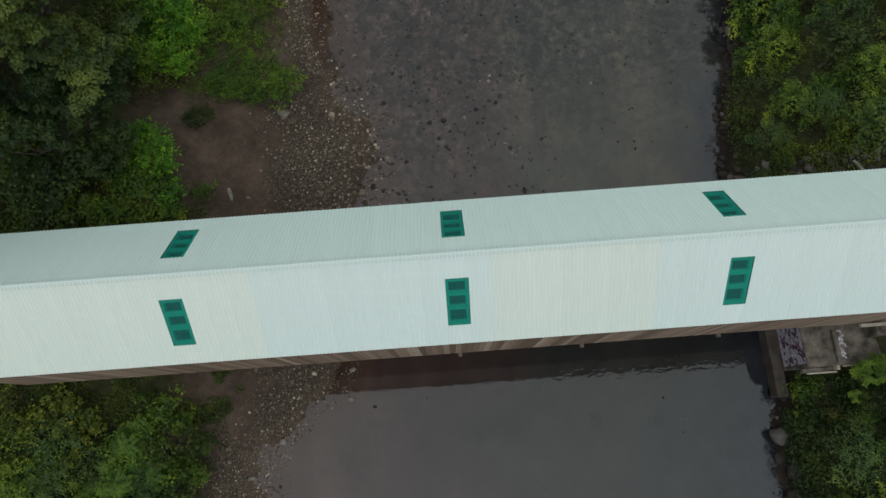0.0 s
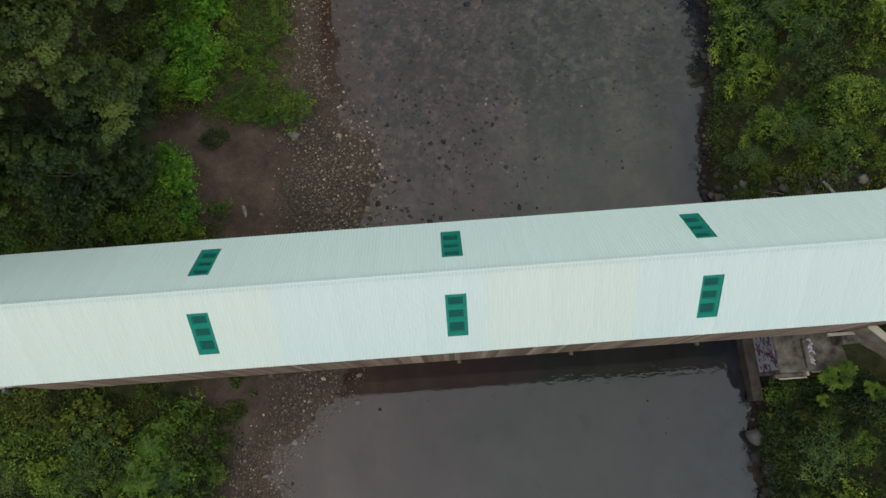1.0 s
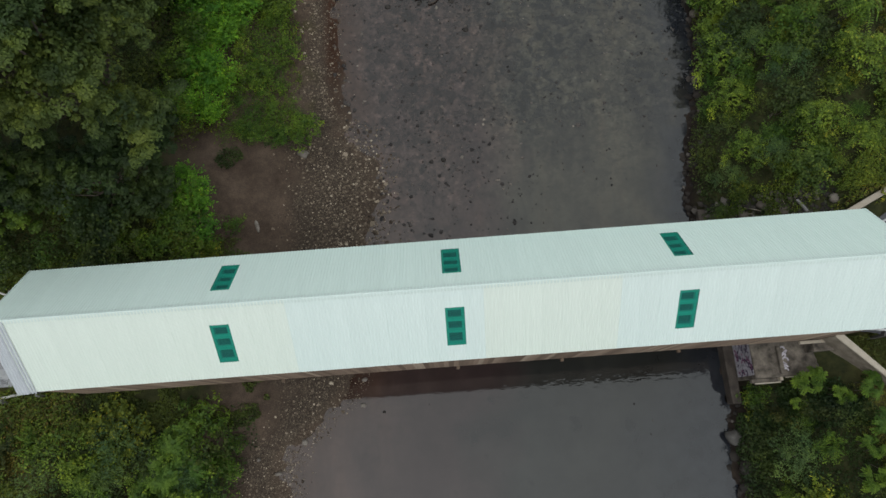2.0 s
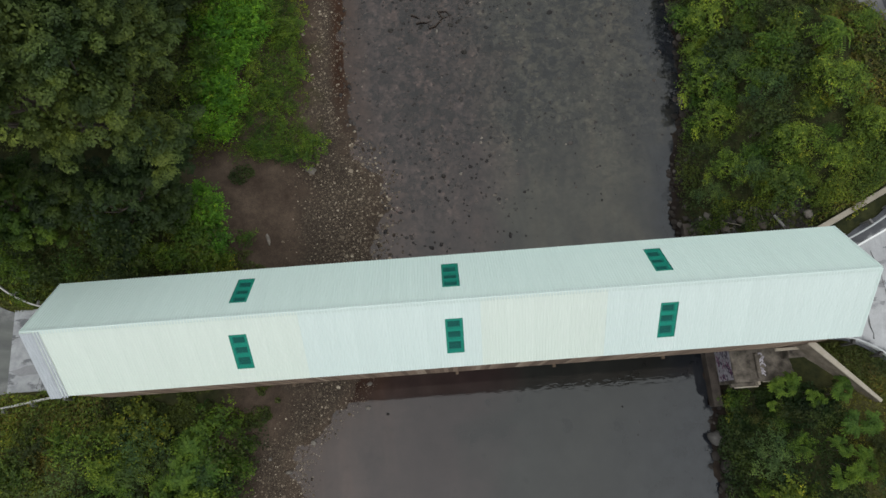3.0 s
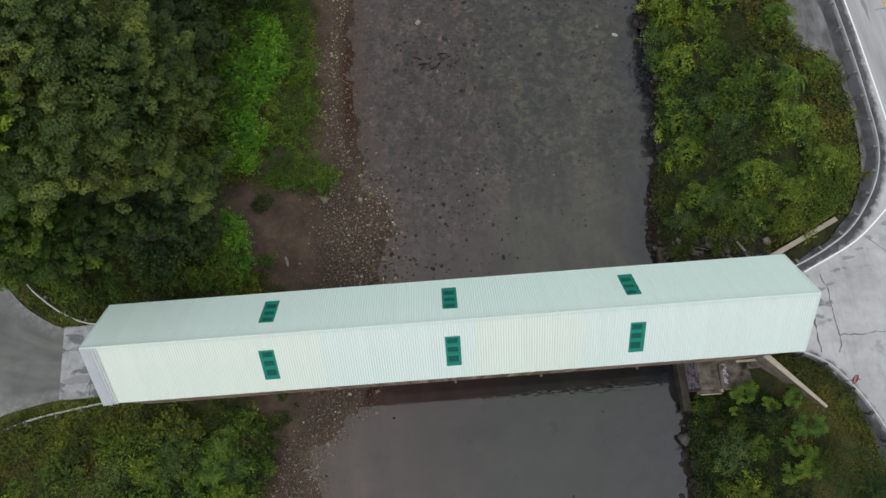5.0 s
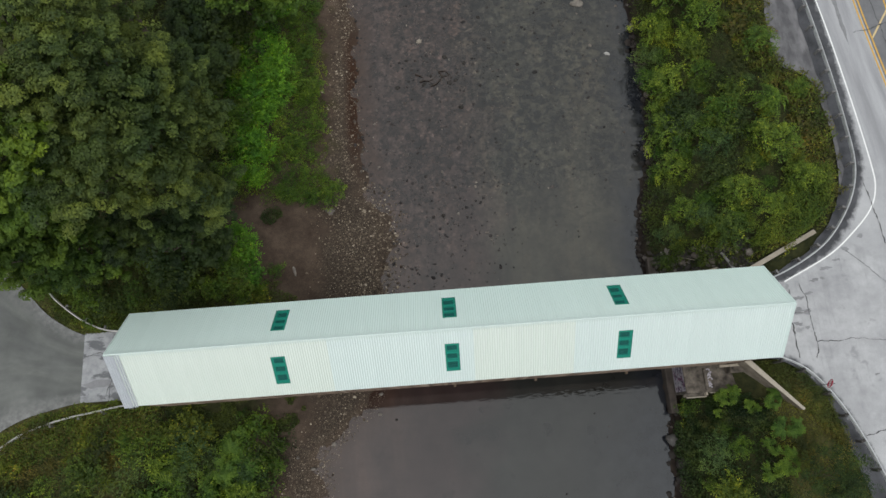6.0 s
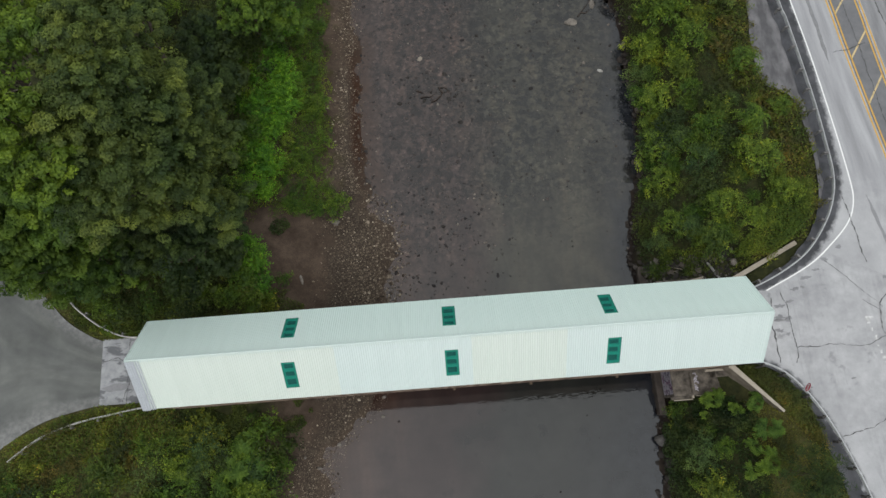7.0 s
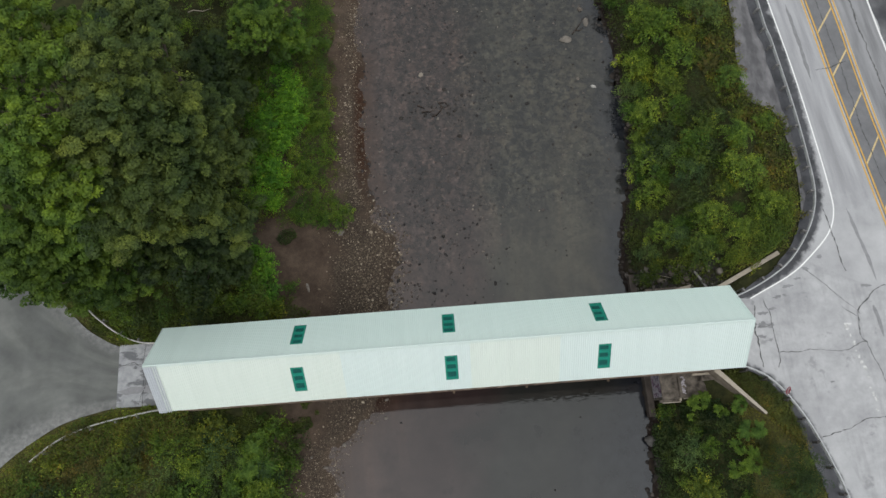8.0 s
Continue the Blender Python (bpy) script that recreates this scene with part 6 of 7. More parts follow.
def spray_meshes(seed, wide_r, high, shoots, leaf, slim=0.45, per=22):
    """A bush of arching shoots with leaves in two rows along each."""
    r = np.random.default_rng(seed)
    vs = []
    for k in range(shoots):
        a, lean = r.random() * 6.283, math.sqrt(r.random())
        way = np.array((math.cos(a), math.sin(a), 0.0))
        side = np.array((-way[1], way[0], 0.0))
        h = high * (1.05 - 0.5 * lean) * (0.7 + 0.45 * r.random())
        s = np.sort(0.25 + 0.78 * r.random(per))
        p = way * (wide_r * lean * s ** 1.4)[:, None] + np.array((0, 0, 1.0)) * (h * (1.5 * s - 0.5 * s ** 2.5))[:, None]
        p += r.normal(size=p.shape) * 0.05 * high / 2
        sign = np.where(np.arange(per) % 2, 1.0, -1.0)[:, None]
        out = side * sign + way * 0.7 + r.normal(size=p.shape) * 0.25
        p = p + unit_rows(out) * leaf * 0.5
        n = unit_rows(np.array((0, 0, 1.0)) + way * 0.3 * lean + r.normal(size=p.shape) * 0.35)
        vs.append(leaf_quads(r, p, n, leaf, leaf * slim, out)[0])
    v = np.vstack(vs)
    tone = np.repeat(np.clip(r.normal(0, 0.2, shoots), -0.5, 0.5), per)
    return v, np.arange(len(v)).reshape(-1, 4), tone, bare_stems(r, wide_r, high)


def frond_meshes(seed, rosettes, spread, high, frond=0.55, leaflet=0.19, slim=0.34):
    """Sumac: bare stems, each with a star of long feathered leaves on top."""
    r = np.random.default_rng(seed)
    vs, fs, base = [], [], 0
    stems = bmesh.new()
    for k in range(rosettes):
        a, d = r.random() * 6.28, spread * math.sqrt(r.random())
        c = np.array((d * math.cos(a), d * math.sin(a), high * (0.65 + 0.4 * r.random())))
        m = Matrix.Translation((c[0], c[1], c[2] / 2))
        bmesh.ops.create_cone(stems, segments=5, radius1=0.03, radius2=0.015, depth=c[2], matrix=m)
        for j in range(9):
            b = j * 0.698 + r.random() * 1.1
            long, droop = frond * (0.5 + 0.9 * r.random()), 0.4 + 0.9 * r.random()
            way = np.array((math.cos(b), math.sin(b), 0.0))
            side = np.array((-way[1], way[0], 0.0))
            s = np.linspace(0.12, 1.0, 13)
            mid = c + way * (s * long)[:, None] + np.array((0, 0, 1.0)) * (0.3 * s - droop * s * s)[:, None] * long
            for sign in (-1, 1):
                p = mid + side * sign * leaflet * 0.45
                n = unit_rows(np.tile((0, 0, 1.0), (13, 1)) + side * sign * -0.25 + r.normal(size=(13, 3)) * 0.3)
                v, f = leaf_quads(r, p, n, leaflet, leaflet * slim, np.tile(side * sign + way * 0.5, (13, 1)) + r.normal(size=(13, 3)) * 0.25)
                vs.append(v)
                fs.append(f + base)
                base += len(v)
    me = bpy.data.meshes.new("stem")
    stems.to_mesh(me)
    stems.free()
    tone = np.repeat(np.clip(r.normal(0, 0.18, rosettes), -0.5, 0.5), 9 * 26)
    return np.vstack(vs), np.vstack(fs), tone, me


BUSHES, MASS = {}, {}


def shrub_kind(key, data, mat, label, group):
    v, f, tone, stems = data
    t = thing("shrub", label, "shrub", group=group)
    part("foliage", foliage("foliage", v, f, tone), mat, t)
    part("stem", stems, BARK, t)
    BUSHES[key] = (t, v, f, mat, tone)


shrub_kind("green", shrub_meshes(201, 1.2, 2.2, 0.5, 0.15, 330), LEAF_GRASS, "dense green shrub with small leaves", "shrubs on the banks")
shrub_kind("loose", spray_meshes(202, 1.5, 2.1, 84, 0.145, 0.5, 28), LEAF_SHRUB, "loose green shrub with arching leafy shoots", "shrubs on the banks")
shrub_kind("arch", spray_meshes(209, 1.3, 1.7, 78, 0.13, 0.45, 26), LEAF_GRASS, "green shrub with fine arching shoots", "shrubs on the banks")
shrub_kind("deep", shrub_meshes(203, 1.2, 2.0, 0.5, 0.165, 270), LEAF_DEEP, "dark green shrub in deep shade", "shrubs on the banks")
shrub_kind("willow", shrub_meshes(210, 1.3, 2.6, 0.5, 0.14, 330, 0.4), LEAF_BLUE, "grey-green willow shrub with narrow leaves", "shrubs on the banks")
shrub_kind("bright", shrub_meshes(212, 1.25, 2.4, 0.45, 0.145, 340), LEAF_BRIGHT, "rounded shrub with bright yellow-green leaves", "shrubs on the banks")
shrub_kind("low", shrub_meshes(213, 0.95, 1.3, 0.4, 0.14, 300), LEAF_GRASS, "low dense shrub with mid-green leaves", "shrubs on the banks")
shrub_kind("vine", spray_meshes(211, 1.4, 2.2, 40, 0.19, 0.6, 16), LEAF_GOLD, "trailing vine with pale yellow-green leaves", "vines by the bridge")
shrub_kind("gold", spray_meshes(204, 1.1, 1.5, 66, 0.13, 0.5, 26), LEAF_GOLD, "yellowing shrub on the bank", "shrubs on the banks")
shrub_kind("rust", spray_meshes(205, 0.9, 0.8, 44, 0.13, 0.4), LEAF_RUST, "low rusty brown weeds going to seed", "weeds on the verge")
shrub_kind("lime", spray_meshes(206, 1.5, 2.6, 84, 0.19, 0.5, 26), LEAF_LIME, "bright green broad-leaved thicket", "bright thicket by the river")
shrub_kind("sumac", frond_meshes(207, 9, 1.0, 1.9, 0.40, 0.19, 0.5), LEAF_SUMAC, "sumac with feathery bright green leaves", "sumac on the bank")
shrub_kind("sumac_pale", frond_meshes(208, 9, 1.0, 2.1, 0.6, 0.15), LEAF_GRASS, "sumac with feathery dull green leaves", "sumac on the bank")
shrub_kind("fern", frond_meshes(216, 4, 0.4, 2.0, 1.05, 0.20, 0.4), LEAF_GRASS, "sumac with one star of long feathered leaves", "sumac on the bank")
shrub_kind("needle", shrub_meshes(214, 1.9, 3.2, 0.55, 0.14, 380, 0.36), LEAF_NEEDLE, "broad dark green bush with fine needle leaves", "shrubs on the banks")
shrub_kind("olive", spray_meshes(215, 1.6, 1.5, 110, 0.11, 0.26, 40), LEAF_OLIVE, "soft dull olive bush with fine drooping shoots", "shrubs on the banks")
USED = set()
veg = np.random.default_rng(77)


def plant(kind, x, y, size=1.0, sink=0.08, joined=False):
    at = pose(x, y, float(height(x, y)) - sink, veg.normal() * 6, veg.normal() * 6, veg.random() * 360) @ Matrix.Diagonal((size, size, size * (0.75 + 0.45 * veg.random()), 1))
    source, v, f, mat, tone = BUSHES[kind]
    if joined:
        a = np.array(at)
        keep = veg.random(len(f)) < 0.40
        shade = np.clip(tone + veg.normal() * 0.16, -0.5, 0.5)[keep]
        MASS.setdefault(kind, []).append(((v[np.repeat(keep, 4)] @ a[:3, :3].T + a[:3, 3]).astype(np.float32), shade))
    elif kind not in USED:
        USED.add(kind)
        source.matrix_basis = at
    else:
        copy_thing(source, Matrix.Identity(4)).matrix_basis = at


def thicket(x0, x1, y0, y1, gap, inside, pick, low=0.6, high=1.35, share=0.24):
    """Fills a stretch of bank with shrubs, at uneven gaps."""
    row = 0
    y = y0
    while y < y1:
        x = x0 + (row % 2) * gap * 0.5
        while x < x1:
            px, py = x + veg.normal() * gap * 0.22, y + veg.normal() * gap * 0.22
            if inside(px, py):
                single = veg.random() < share
                plant(pick(px, py), px, py, (low + (high - low) * veg.random()) * (1.12 if single else 0.92), joined=not single)
            x += gap
        y += gap * 0.87
        row += 1


def choose(*pairs):
    names, w = zip(*pairs)
    return names[int(np.searchsorted(np.cumsum(w) / sum(w), veg.random()))]


NE_EDGE = ([4, 5.9, 8, 10.6, 15, 18.6, 19.6, 24, 30, 46], [23.2, 25.9, 28.1, 28.7, 29.1, 28.6, 26.2, 26.1, 26.6, 27.2])
thicket(17, 30, 5.6, 38, 1.75, lambda x, y: shore(EAST_SHORE, y) + 0.35 < x < np.interp(y, *NE_EDGE) - 0.9 and not (y < 6.6 and x > 18.2 and x < 22.5),
        lambda x, y: choose(("rust", 3), ("gold", 0.7)) if x > np.interp(y, *NE_EDGE) - 2.3 else choose(("green", 3), ("loose", 4), ("arch", 3.5), ("gold", 1.8 if x > 23.5 else 0.7), ("deep", 0.8 if x > 23.5 else 3.0), ("olive", 2.0), ("willow", 0.4), ("sumac_pale", 0.5)), 0.45, 1.05)
for kind, x, y, size in (("bright", 19.7, 20.1, 1.2), ("bright", 18.7, 16.1, 1.2), ("bright", 18.8, 18.2, 0.8), ("fern", 25.0, 16.1, 1.15), ("gold", 22.4, 17.1, 1.05), ("willow", 21.5, 13.5, 0.85), ("willow", 20.8, 16.0, 0.85), ("bright", 25.4, 12.9, 1.15), ("bright", 24.2, 13.6, 0.7),
                         ("rust", 27.3, 16.9, 1.35), ("rust", 26.8, 18.2, 1.1), ("bright", 28.2, 17.3, 0.6), ("rust", 28.0, 14.5, 1.25), ("rust", 27.6, 13.0, 1.0), ("gold", 23.5, 11.9, 1.0), ("olive", 24.0, 20.0, 1.15), ("olive", 22.9, 18.9, 0.8), ("willow", 18.4, 23.1, 0.95), ("willow", 24.5, 18.5, 0.5), ("arch", 22.0, 19.2, 0.7),
                         ("bright", 25.8, 21.4, 0.85), ("rust", 24.9, 23.6, 1.4), ("gold", 24.0, 24.4, 0.9), ("bright", 21.7, 23.4, 0.85), ("green", 21.4, 27.5, 1.4), ("gold", 23.5, 26.6, 1.3), ("rust", 25.6, 25.4, 1.2), ("bright", 26.2, 9.9, 0.85), ("bright", 22.0, 9.3, 0.9), ("bright", 24.0, 8.0, 0.7), ("gold", 26.8, 11.2, 0.9),
                         ("bright", 18.6, 8.8, 0.8), ("arch", 20.4, 9.4, 0.9), ("arch", 21.8, 7.8, 0.8), ("bright", 20.2, 7.5, 0.55), ("gold", 25.0, 5.3, 0.3), ("willow", 17.8, 7.4, 0.7), ("willow", 19.6, 8.2, 0.75), ("deep", 20.9, 11.0, 1.1), ("bright", 18.7, 12.8, 0.95), ("green", 19.6, 14.4, 0.9), ("deep", 22.9, 14.9, 1.0), ("deep", 20.6, 18.0, 1.0), ("bright", 20.4, 29.2, 1.2), ("bright", 23.6, 30.4, 1.1), ("willow", 24.8, 28.2, 1.1), ("bright", 19.2, 25.6, 1.1)):
    plant(kind, x, y, size)
SE_EDGE = ([-18, -12, -8.9, -7, -5.2], [27.2, 26.6, 25.8, 25.0, 22.0])
thicket(16.8, 28, -16, -6.2, 2.15, lambda x, y: shore(EAST_SHORE, y) + 0.6 < x < np.interp(y, *SE_EDGE) - 0.4 and not (y > -6.3 and x > 21.6) and abs((x - 20.2) * 0.733 + (y + 2.8) * 0.681) > 1.5,
        lambda x, y: choose(("rust", 4), ("gold", 1)) if x > np.interp(y, *SE_EDGE) - 2.6 else choose(("green", 0.8), ("loose", 1.2), ("arch", 2), ("deep", 5), ("olive", 3)), 0.4, 0.85)
for kind, x, y, size in (("sumac", 19.6, -5.2, 0.72), ("sumac", 20.6, -6.0, 0.5), ("sumac", 21.9, -5.5, 0.65), ("sumac", 22.3, -7.5, 0.8), ("sumac", 22.0, -9.7, 0.75), ("sumac", 20.8, -9.8, 0.65), ("sumac", 19.0, -6.3, 0.4), ("sumac", 21.2, -8.6, 0.5), ("willow", 18.1, -9.0, 1.0), ("loose", 18.7, -11.4, 1.1), ("needle", 23.4, -10.4, 1.0), ("needle", 24.8, -11.8, 0.8),
                         ("vine", 17.1, -5.9, 0.4), ("vine", 16.9, -6.9, 0.35), ("olive", 18.3, -7.0, 0.45), ("arch", 19.6, -8.5, 0.75), ("arch", 19.2, -7.4, 0.5), ("olive", 20.6, -7.2, 0.5), ("olive", 21.6, -6.9, 0.45), ("rust", 25.0, -7.8, 0.9), ("bright", 17.6, -10.9, 0.4)):
    plant(kind, x, y, size)
SW_EDGE = ([-46, -40, -34, -31.6, -28, -22, -19, -12], [-17, -12.5, -8.0, -6.0, -4.6, -4.0, -4.4, -4.2])
thicket(-38, -12.6, -14.5, -3.8, 1.6, lambda x, y: y < np.interp(x, *SW_EDGE) - 0.5 and x < shore(WEST_SHORE, y) - 3.2,
        lambda x, y: choose(("rust", 4), ("gold", 1.4), ("arch", 1)) if x < -23 and y > np.interp(x, *SW_EDGE) - np.interp(x, [-34, -27], [5.0, 2.4]) else choose(("bright", 1.6), ("green", 2.2), ("loose", 2.2), ("arch", 2.5), ("deep", 5), ("willow", 1.5), ("gold", 0.6)))
for kind, x, y, size in (("vine", -19.2, -4.3, 1.0), ("vine", -20.2, -4.6, 0.8), ("vine", -18.3, -5.2, 0.85), ("sumac", -16.2, -5.4, 0.8), ("sumac", -16.3, -6.9, 1.25), ("sumac", -15.5, -7.9, 1.2), ("sumac", -16.9, -8.4, 1.2), ("sumac", -15.8, -9.4, 1.1), ("green", -17.6, -9.8, 1.2), ("bright", -20.4, -7.2, 0.9), ("loose", -25.6, -6.6, 1.1),
                         ("bright", -22.6, -9.6, 1.0), ("deep", -17.6, -6.6, 1.0), ("olive", -22.6, -5.6, 1.2), ("olive", -21.0, -5.8, 0.9), ("olive", -24.4, -5.4, 1.0), ("loose", -19.2, -6.4, 0.9), ("low", -14.9, -4.5, 1.1), ("low", -13.8, -5.2, 0.7), ("low", -13.9, -7.2, 1.0), ("deep", -14.8, -8.2, 0.9), ("low", -13.2, -6.2, 0.6), ("rust", -24.4, -3.9, 0.9)):
    plant(kind, x, y, size)
NW_EDGE = ([-31, -29.4, -27, -25, -21, -16, -12], [8.6, 6.9, 4.7, 3.9, 3.8, 3.9, 4.5])
thicket(-31, -14.4, 3.6, 9.5, 1.4, lambda x, y: y > np.interp(x, *NW_EDGE) + 0.5 and np.hypot((x + 12.8) / 2.6, (y - 10.5) / 4.6) > 1,
        lambda x, y: choose(("deep", 4), ("green", 2.5), ("gold", 0.6)))
for x, y, s in ((-15.0, 8.2, 0.95), (-15.6, 9.8, 0.95), (-14.9, 6.6, 0.8), (-16.2, 8.6, 0.85)):
    plant("lime", x, y, s)
for kind, x, y, size in (("green", -15.4, 5.2, 0.9), ("green", -16.4, 6.8, 1.0), ("green", -17.2, 5.4, 0.8), ("gold", -17.0, 6.2, 0.5), ("low", -14.3, 5.4, 0.8), ("low", -13.2, 7.0, 0.65)):
    plant(kind, x, y, size)
LIME_EDGE = ([13.5, 18, 23, 27.5, 40], [-13.6, -12.5, -12.1, -11.8, -11.4])
thicket(-17.0, -9.0, 14.4, 40, 1.3, lambda x, y: -16.6 < x < np.interp(y, *LIME_EDGE) - 0.4 and (y < 28.5 or (x > -14 and y < 33)), lambda x, y: "lime", 0.65, 1.0)
thicket(-13.6, -8.6, 13.0, 37, 0.95, lambda x, y: np.interp(y, *LIME_EDGE) - 0.2 < x < shore(WEST_SHORE, y) - 2.9, lambda x, y: choose(("low", 6), ("arch", 2), ("green", 1)), 0.55, 0.85)
for y in (15.2, 17.4, 19.2, 21.0, 23.4, 25.6, 27.4):
    plant("bright", float(np.interp(y, *LIME_EDGE)) - 0.55 + 0.25 * math.sin(y * 2.0), y, 0.55)
thicket(-18.6, -16.2, 13.4, 29, 1.2, lambda x, y: True, lambda x, y: choose(("deep", 3), ("green", 1)), 0.8, 1.1, 0.3)
thicket(-17.4, -13.2, 27.0, 34, 1.5, lambda x, y: True, lambda x, y: choose(("deep", 3), ("low", 2)), 0.8, 1.2)
thicket(-31, -17.0, 14, 43, 2.1, lambda x, y: x < -18 and not (x < -34 + (y - 9) * -0.55), lambda x, y: choose(("deep", 4), ("green", 1)), 0.9, 1.4, 0.12)
thicket(43.0, 46, 6, 34, 1.9, lambda x, y: x > 42.6 - (y - 10) * 0.03, lambda x, y: choose(("green", 3), ("deep", 2), ("gold", 1)), 0.8, 1.4, 0.12)


LABELS = {"green": "dense green bushes filling the bank", "loose": "leafy green shoots filling the bank", "arch": "fine green shoots filling the bank", "deep": "dark green bushes in the shade",
          "gold": "yellowing bushes among the green", "rust": "rusty weeds along the verge", "lime": "bright green thicket by the gravel", "sumac_pale": "feathery sumac among the bushes", "sumac": "bright sumac among the bushes", "willow": "grey-green willow filling the bank", "vine": "pale vines among the bushes", "low": "low green bushes along the gravel", "bright": "bright yellow-green bushes on the bank", "olive": "dull olive bushes on the bank"}
for kind, chunks in MASS.items():
    v, tone = np.vstack([c[0] for c in chunks]), np.concatenate([c[1] for c in chunks])
    tagged(part("undergrowth", foliage("undergrowth", v, np.arange(len(v)).reshape(-1, 4), tone), BUSHES[kind][3]), LABELS[kind], "bushes", kind="stuff")


# low weeds between the shrubs and along the verges
def weeds(name, x0, x1, y0, y1, count, inside, mat, label, seed, leaf=0.16, tall=0.35, lift=0.0):
    r = np.random.default_rng(seed)
    x, y = r.uniform(x0, x1, count), r.uniform(y0, y1, count)
    off_kerb = (y - 2.95) * 0.905 - (x - 20.6) * 0.425
    bare = (np.abs(off_kerb) < 0.32) & (x > 20.5) & (x < 27.2) & ((x < 24.6) | (x > 25.5))
    keep = inside(x, y) & ~bare & (value_noise(x, y, 0.9) + r.random(count) * 0.9 > 0.15)
    x, y = x[keep], y[keep]
    z = height(x, y) + lift + tall * r.random(len(x)) ** 1.5
    n = unit_rows(np.array((0, 0, 0.9)) + r.normal(size=(len(x), 3)) * 0.5)
    v, f = leaf_quads(r, np.column_stack([x, y, z]), n, leaf, leaf * 0.45)
    tone = np.clip(0.38 * value_noise(x, y, 1.7) + 0.25 * value_noise(x, y, 0.6) + r.normal(size=len(x)) * 0.1, -0.5, 0.5)
    return tagged(part(name, foliage(name, v, f, tone), mat), label, "weeds", kind="stuff")


weeds("weeds", 16, 30, 3.8, 44, 28000, lambda x, y: (x > shore(EAST_SHORE, y) + 0.6) & (x < np.interp(y, *NE_EDGE) + 0.4), LEAF_DEEP, "dark green undergrowth on the stony bank", 301)
weeds("weeds", 20.5, 29, -15, -3.4, 20000, lambda x, y: (x < np.interp(y, *SE_EDGE) + 0.2) & ((x > 23.5) | (y < -5.3)) & (x > 21.3 + value_noise(x, y, 1.2)), LEAF_VERGE, "brownish undergrowth below the guardrail", 302, 0.13)
weeds("weeds", 16, 22.5, -15, -5.3, 16000, lambda x, y: (x > shore(EAST_SHORE, y) + 0.7) & (x < 21.5 + value_noise(x, y, 1.2)), LEAF_NEEDLE, "dark undergrowth on the shaded bank", 323, 0.14)
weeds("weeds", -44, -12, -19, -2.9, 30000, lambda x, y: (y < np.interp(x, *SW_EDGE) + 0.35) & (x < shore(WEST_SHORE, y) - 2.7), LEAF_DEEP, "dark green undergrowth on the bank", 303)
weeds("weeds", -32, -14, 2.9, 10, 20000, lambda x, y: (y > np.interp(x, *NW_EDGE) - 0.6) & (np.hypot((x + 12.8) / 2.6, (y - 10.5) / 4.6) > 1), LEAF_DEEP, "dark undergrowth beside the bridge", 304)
weeds("weeds", -17, -8.6, 13.4, 42, 26000, lambda x, y: (x < shore(WEST_SHORE, y) - 2.5 - 0.4 * np.sin(y * 1.7)), LEAF_SHRUB, "grass and weeds along the gravel's edge", 305)
weeds("weeds", -15.2, -11.2, 8.5, 13.5, 6000, lambda x, y: np.hypot((x + 13.6) / 1.1, y - 11.6) + value_noise(x, y, 0.6) * 0.5 < 0.75, LEAF_DEEP, "small tuft of weeds on bare earth", 306)
weeds("weeds", 21.3, 28.5, -14.5, -2.9, 60000, lambda x, y: (x < np.interp(-y, [2.9, 3.7, 5.1, 6.9, 8.9, 12.4], [22.8, 24.1, 25.1, 25.8, 26.2, 26.8]) + 0.2 * np.sin(y * 3.1) + 0.5 * value_noise(x, y, 0.6)) & (x > 20.6 - (y + 2.8) * 0.88), LEAF_VERGE, "olive weeds behind the wing wall", 307, 0.12, 0.4, 0.1)
weeds("weeds", 22, 30.2, 4.2, 44, 52000, lambda x, y: (x > np.interp(y, *NE_EDGE) - 1.4) & (x < np.interp(y, *NE_EDGE) + 1.0 + 0.4 * np.sin(y * 2.3) + 0.3 * np.sin(y * 5.1)), LEAF_RUST, "reddish weeds fringing the gravel verge", 308, 0.19, 0.5, 0.12)
weeds("weeds", 22, 30.2, 4.2, 44, 32000, lambda x, y: (x > np.interp(y, *NE_EDGE) - 1.8) & (x < np.interp(y, *NE_EDGE) + 0.9 + 0.4 * np.sin(y * 1.9 + 1) + 0.3 * np.sin(y * 4.3)), LEAF_GOLD, "yellow-green weeds fringing the gravel verge", 309, 0.20, 0.6, 0.12)
weeds("weeds", -44, -20.5, -16, -2.3, 52000, lambda x, y: (y < np.interp(x, *SW_EDGE) + 1.0 + 0.25 * np.sin(x * 1.7)) & (y > np.interp(x, *SW_EDGE) - 2.6), LEAF_RUST, "dry golden weeds along the guardrail", 310, 0.15, 0.95, 0.1)
weeds("weeds", -44, -20.5, -16, -2.2, 60000, lambda x, y: (y < np.interp(x, *SW_EDGE) + 2.0 + 0.2 * np.sin(x * 2.1)) & (y > np.interp(x, *SW_EDGE) - 1.2), LEAF_SHRUB, "green weeds along the guardrail", 311, 0.16, 1.1, 0.12)
weeds("weeds", -33, -20.8, 2.7, 12, 34000, lambda x, y: (y > np.interp(x, *NW_EDGE) - 1.55 + 0.2 * np.sin(x * 2.3)) & (y < np.interp(x, *NW_EDGE) + 1.2), LEAF_SHRUB, "green weeds along the wooded guardrail", 312, 0.15, 1.0)
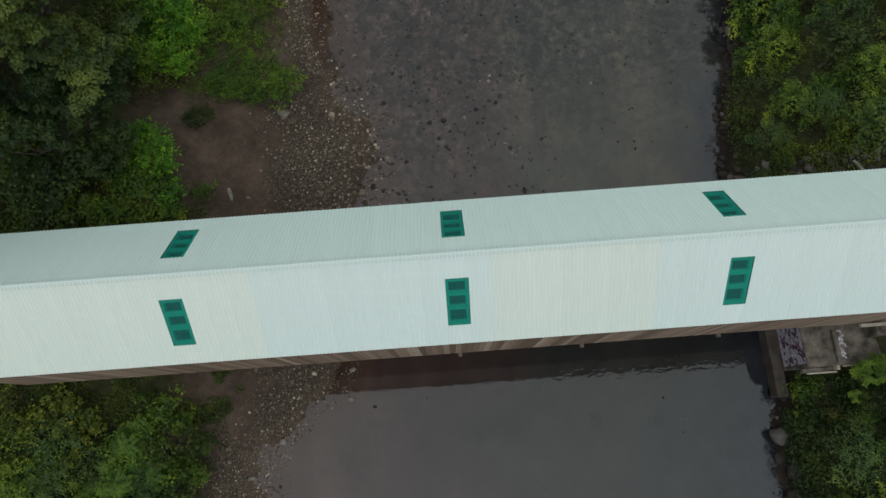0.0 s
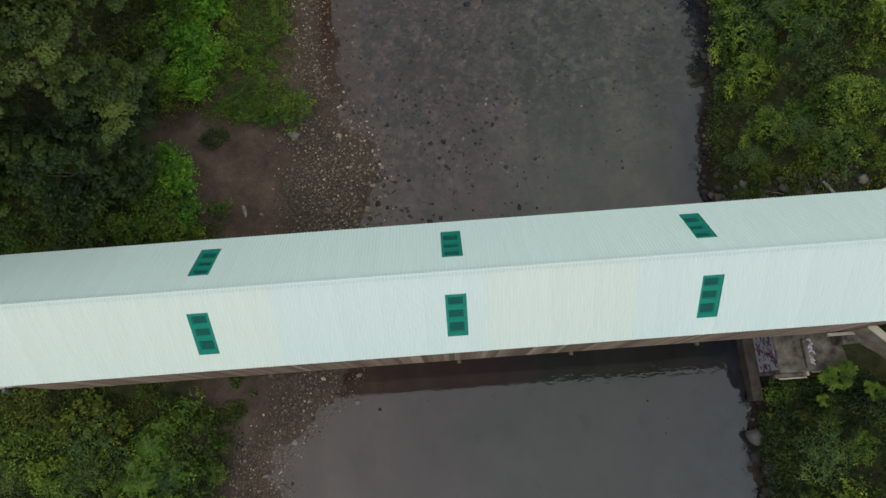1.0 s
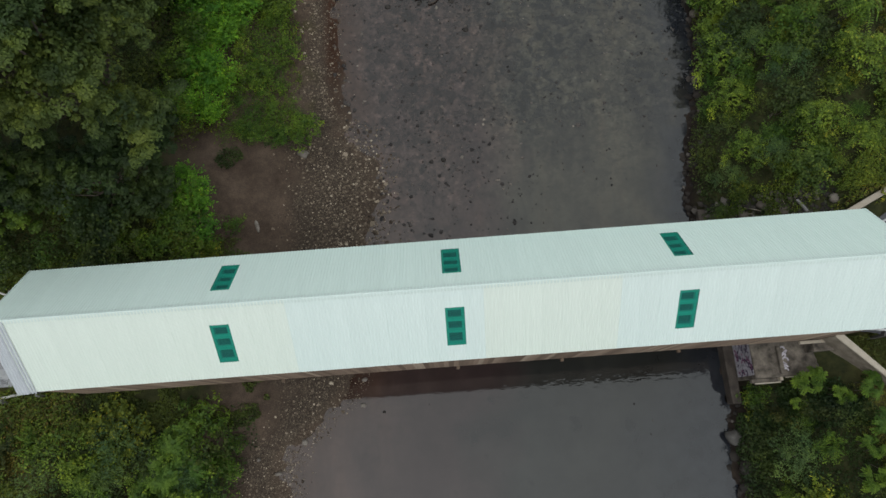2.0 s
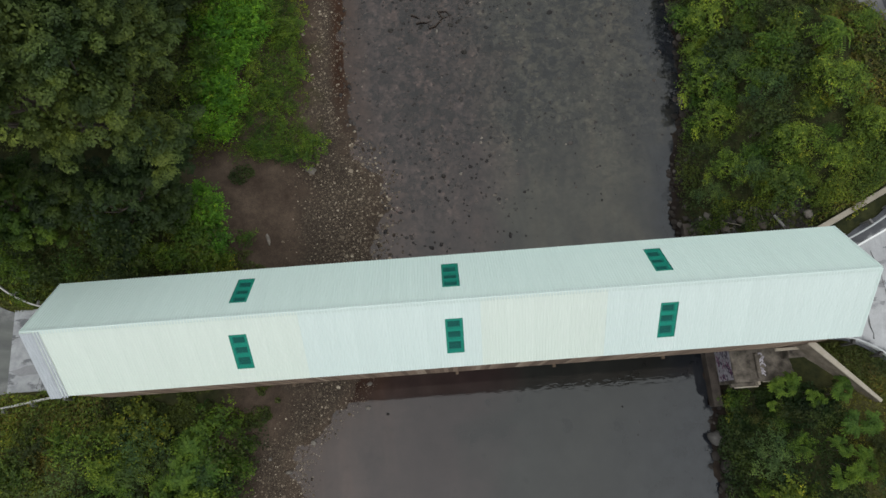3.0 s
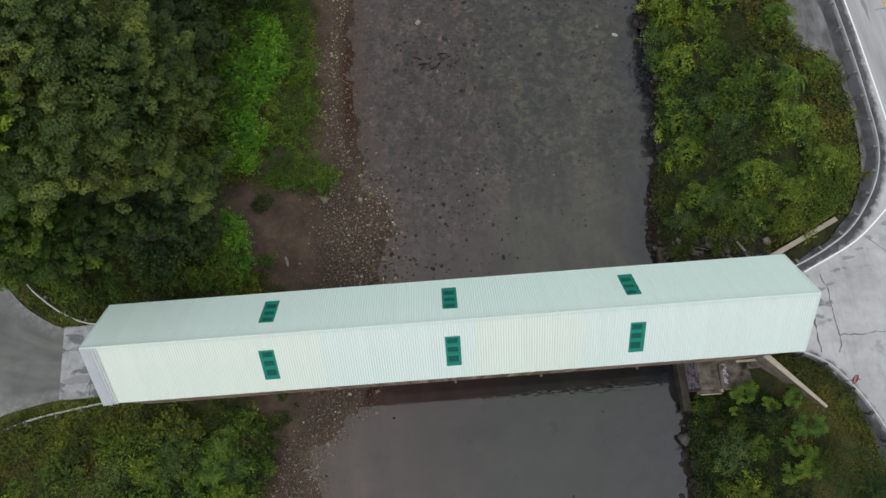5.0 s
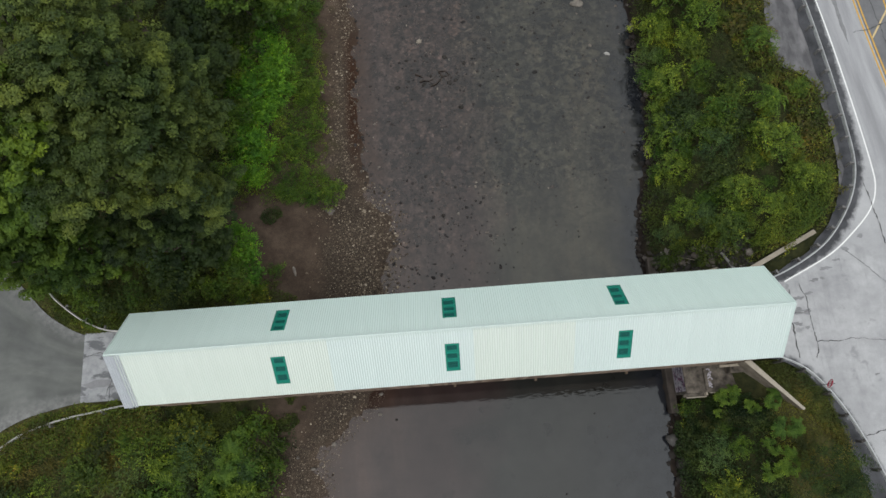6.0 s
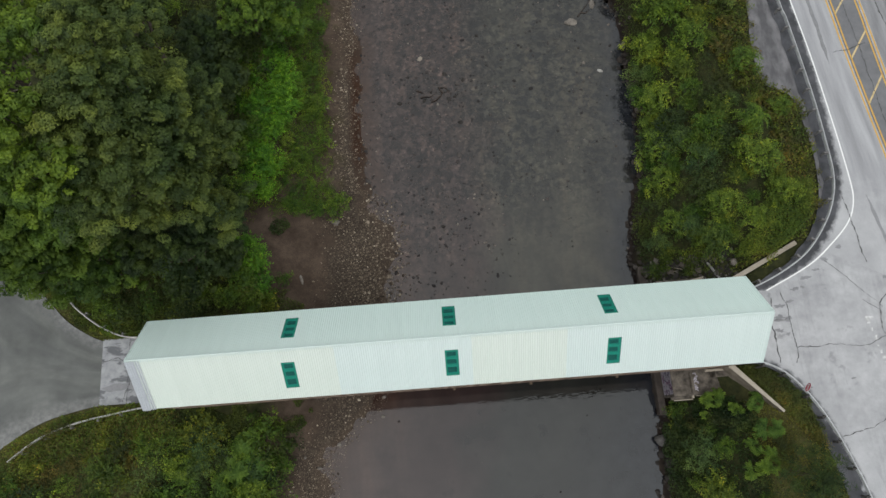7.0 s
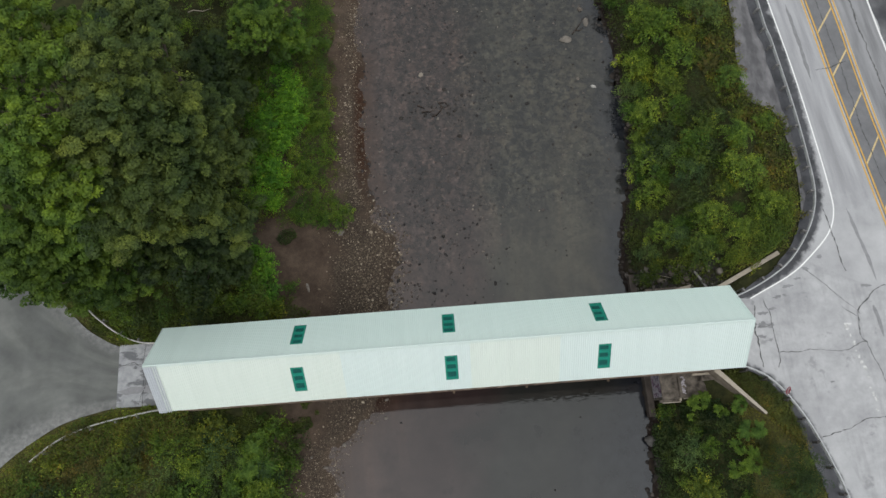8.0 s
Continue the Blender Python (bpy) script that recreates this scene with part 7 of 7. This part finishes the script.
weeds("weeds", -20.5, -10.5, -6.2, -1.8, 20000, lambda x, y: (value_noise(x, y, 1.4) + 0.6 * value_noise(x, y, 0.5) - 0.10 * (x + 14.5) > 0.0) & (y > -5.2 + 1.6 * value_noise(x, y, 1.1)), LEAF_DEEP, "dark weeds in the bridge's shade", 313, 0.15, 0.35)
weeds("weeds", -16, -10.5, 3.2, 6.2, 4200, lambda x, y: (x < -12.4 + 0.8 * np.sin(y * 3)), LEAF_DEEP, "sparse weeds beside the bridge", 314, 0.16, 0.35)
weeds("weeds", 16.7, 21.8, -7.6, -5.0, 12000, lambda x, y: (x > shore(EAST_SHORE, y) + 0.7) & (value_noise(x, y, 1.1) > -0.25), LEAF_NEEDLE, "dark weeds at the foot of the abutment", 315, 0.17, 0.6)
weeds("weeds", 16.7, 21.8, -7.6, -5.0, 5000, lambda x, y: (x > shore(EAST_SHORE, y) + 0.7) & (value_noise(x, y, 0.9) > 0.0), LEAF_OLIVE, "dull weeds at the foot of the abutment", 316, 0.15, 0.8)
weeds("weeds", 16.3, 19.5, 5.2, 42, 14000, lambda x, y: (x > shore(EAST_SHORE, y) + 0.15) & (x < shore(EAST_SHORE, y) + 1.4) & (value_noise(x, y, 1.7) > -0.2), LEAF_DEEP, "dark weeds overhanging the water", 317, 0.18, 0.7)
weeds("weeds", 16.0, 18.2, -18, -6.6, 9000, lambda x, y: (x > shore(EAST_SHORE, y) + 0.1) & (x < shore(EAST_SHORE, y) + 1.6) & (value_noise(x, y, 1.3) > -0.3), LEAF_DEEP, "dark weeds along the foot of the bank", 318, 0.18, 0.7)
weeds("weeds", -31, -21.5, 2.2, 9, 26000, lambda x, y: (np.abs(y - np.interp(x, [-30.4, -29.5, -28.66, -27.68, -26.49, -25.32, -24.4, -23.4, -21.7], [8.4, 6.7, 5.49, 4.59, 3.68, 3.04, 2.72, 2.6, 2.6])) < 0.35) & (((x > -26.4) & (x < -25.5)) | (x < -28.6) | ((x > -23.3) & (x < -22.9))), LEAF_GRASS, "weeds grown over the wooded guardrail", 319, 0.15, 0.5, 0.62)
weeds("weeds", -33, -21.5, -6.4, -2, 30000, lambda x, y: (np.abs(y - np.interp(x, [-32.5, -31.6, -30.2, -27.8, -25.2, -23.0, -21.7], [-5.8, -5.1, -4.25, -3.45, -3.0, -2.7, -2.65])) < 0.3) & (value_noise(x, y * 0 + 2.0, 1.1) > np.where(x < -28.2, -0.28, 0.22)), LEAF_RUST, "dry weeds grown over the side road's guardrail", 320, 0.14, 0.5, 0.62)
weeds("weeds", -34, -22, 2.2, 12, 60000, lambda x, y: (y > np.interp(-x, [22, 26.4, 27.5, 29.4, 30.95, 34], [2.75, 2.6, 3.1, 4.45, 6.2, 10.5])) & (y < np.interp(x, *NW_EDGE) + 0.9), LEAF_VERGE, "olive grass between the side road and its guardrail", 321, 0.14, 0.35, 0.1)
weeds("weeds", -42, -22, -14, -1.9, 60000, lambda x, y: (y < np.interp(x, [-46, -39, -35.2, -33.2, -31.07, -28.9, -26.7, -22], [-18, -9.7, -6.2, -4.7, -3.5, -2.8, -2.5, -2.4])) & (y > np.interp(x, *SW_EDGE) - 0.6), LEAF_VERGE, "olive grass along the side road's edge", 322, 0.14, 0.4, 0.1)
weeds("weeds", 22.4, 29, 5.2, 11, 26000, lambda x, y: (x < np.interp(y, *NE_EDGE) + 0.3) & (x > np.interp(y, *NE_EDGE) - 3.6 + value_noise(x, y, 1.3) * 2), LEAF_SHRUB, "green wildflowers and grass above the wing wall", 324, 0.13, 1.0, 0.3)
weeds("weeds", 23.2, 26.6, -9.8, -4.2, 9000, lambda x, y: (value_noise(x, y, 1.5) + 0.5 * value_noise(x, y, 0.6) > -0.02) & (x < 22.6 - (y + 2.8) * 0.62), LEAF_RUST, "rusty seed heads behind the wing wall", 326, 0.12, 0.5, 0.15)
weeds("weeds", 16.8, 23.5, 4.5, 6.6, 7000, lambda x, y: value_noise(x, y, 0.8) + 0.5 * value_noise(x, y, 2.0) > -0.05, LEAF_SHRUB, "green weeds growing among the rubble", 325, 0.13, 0.7, 0.15)
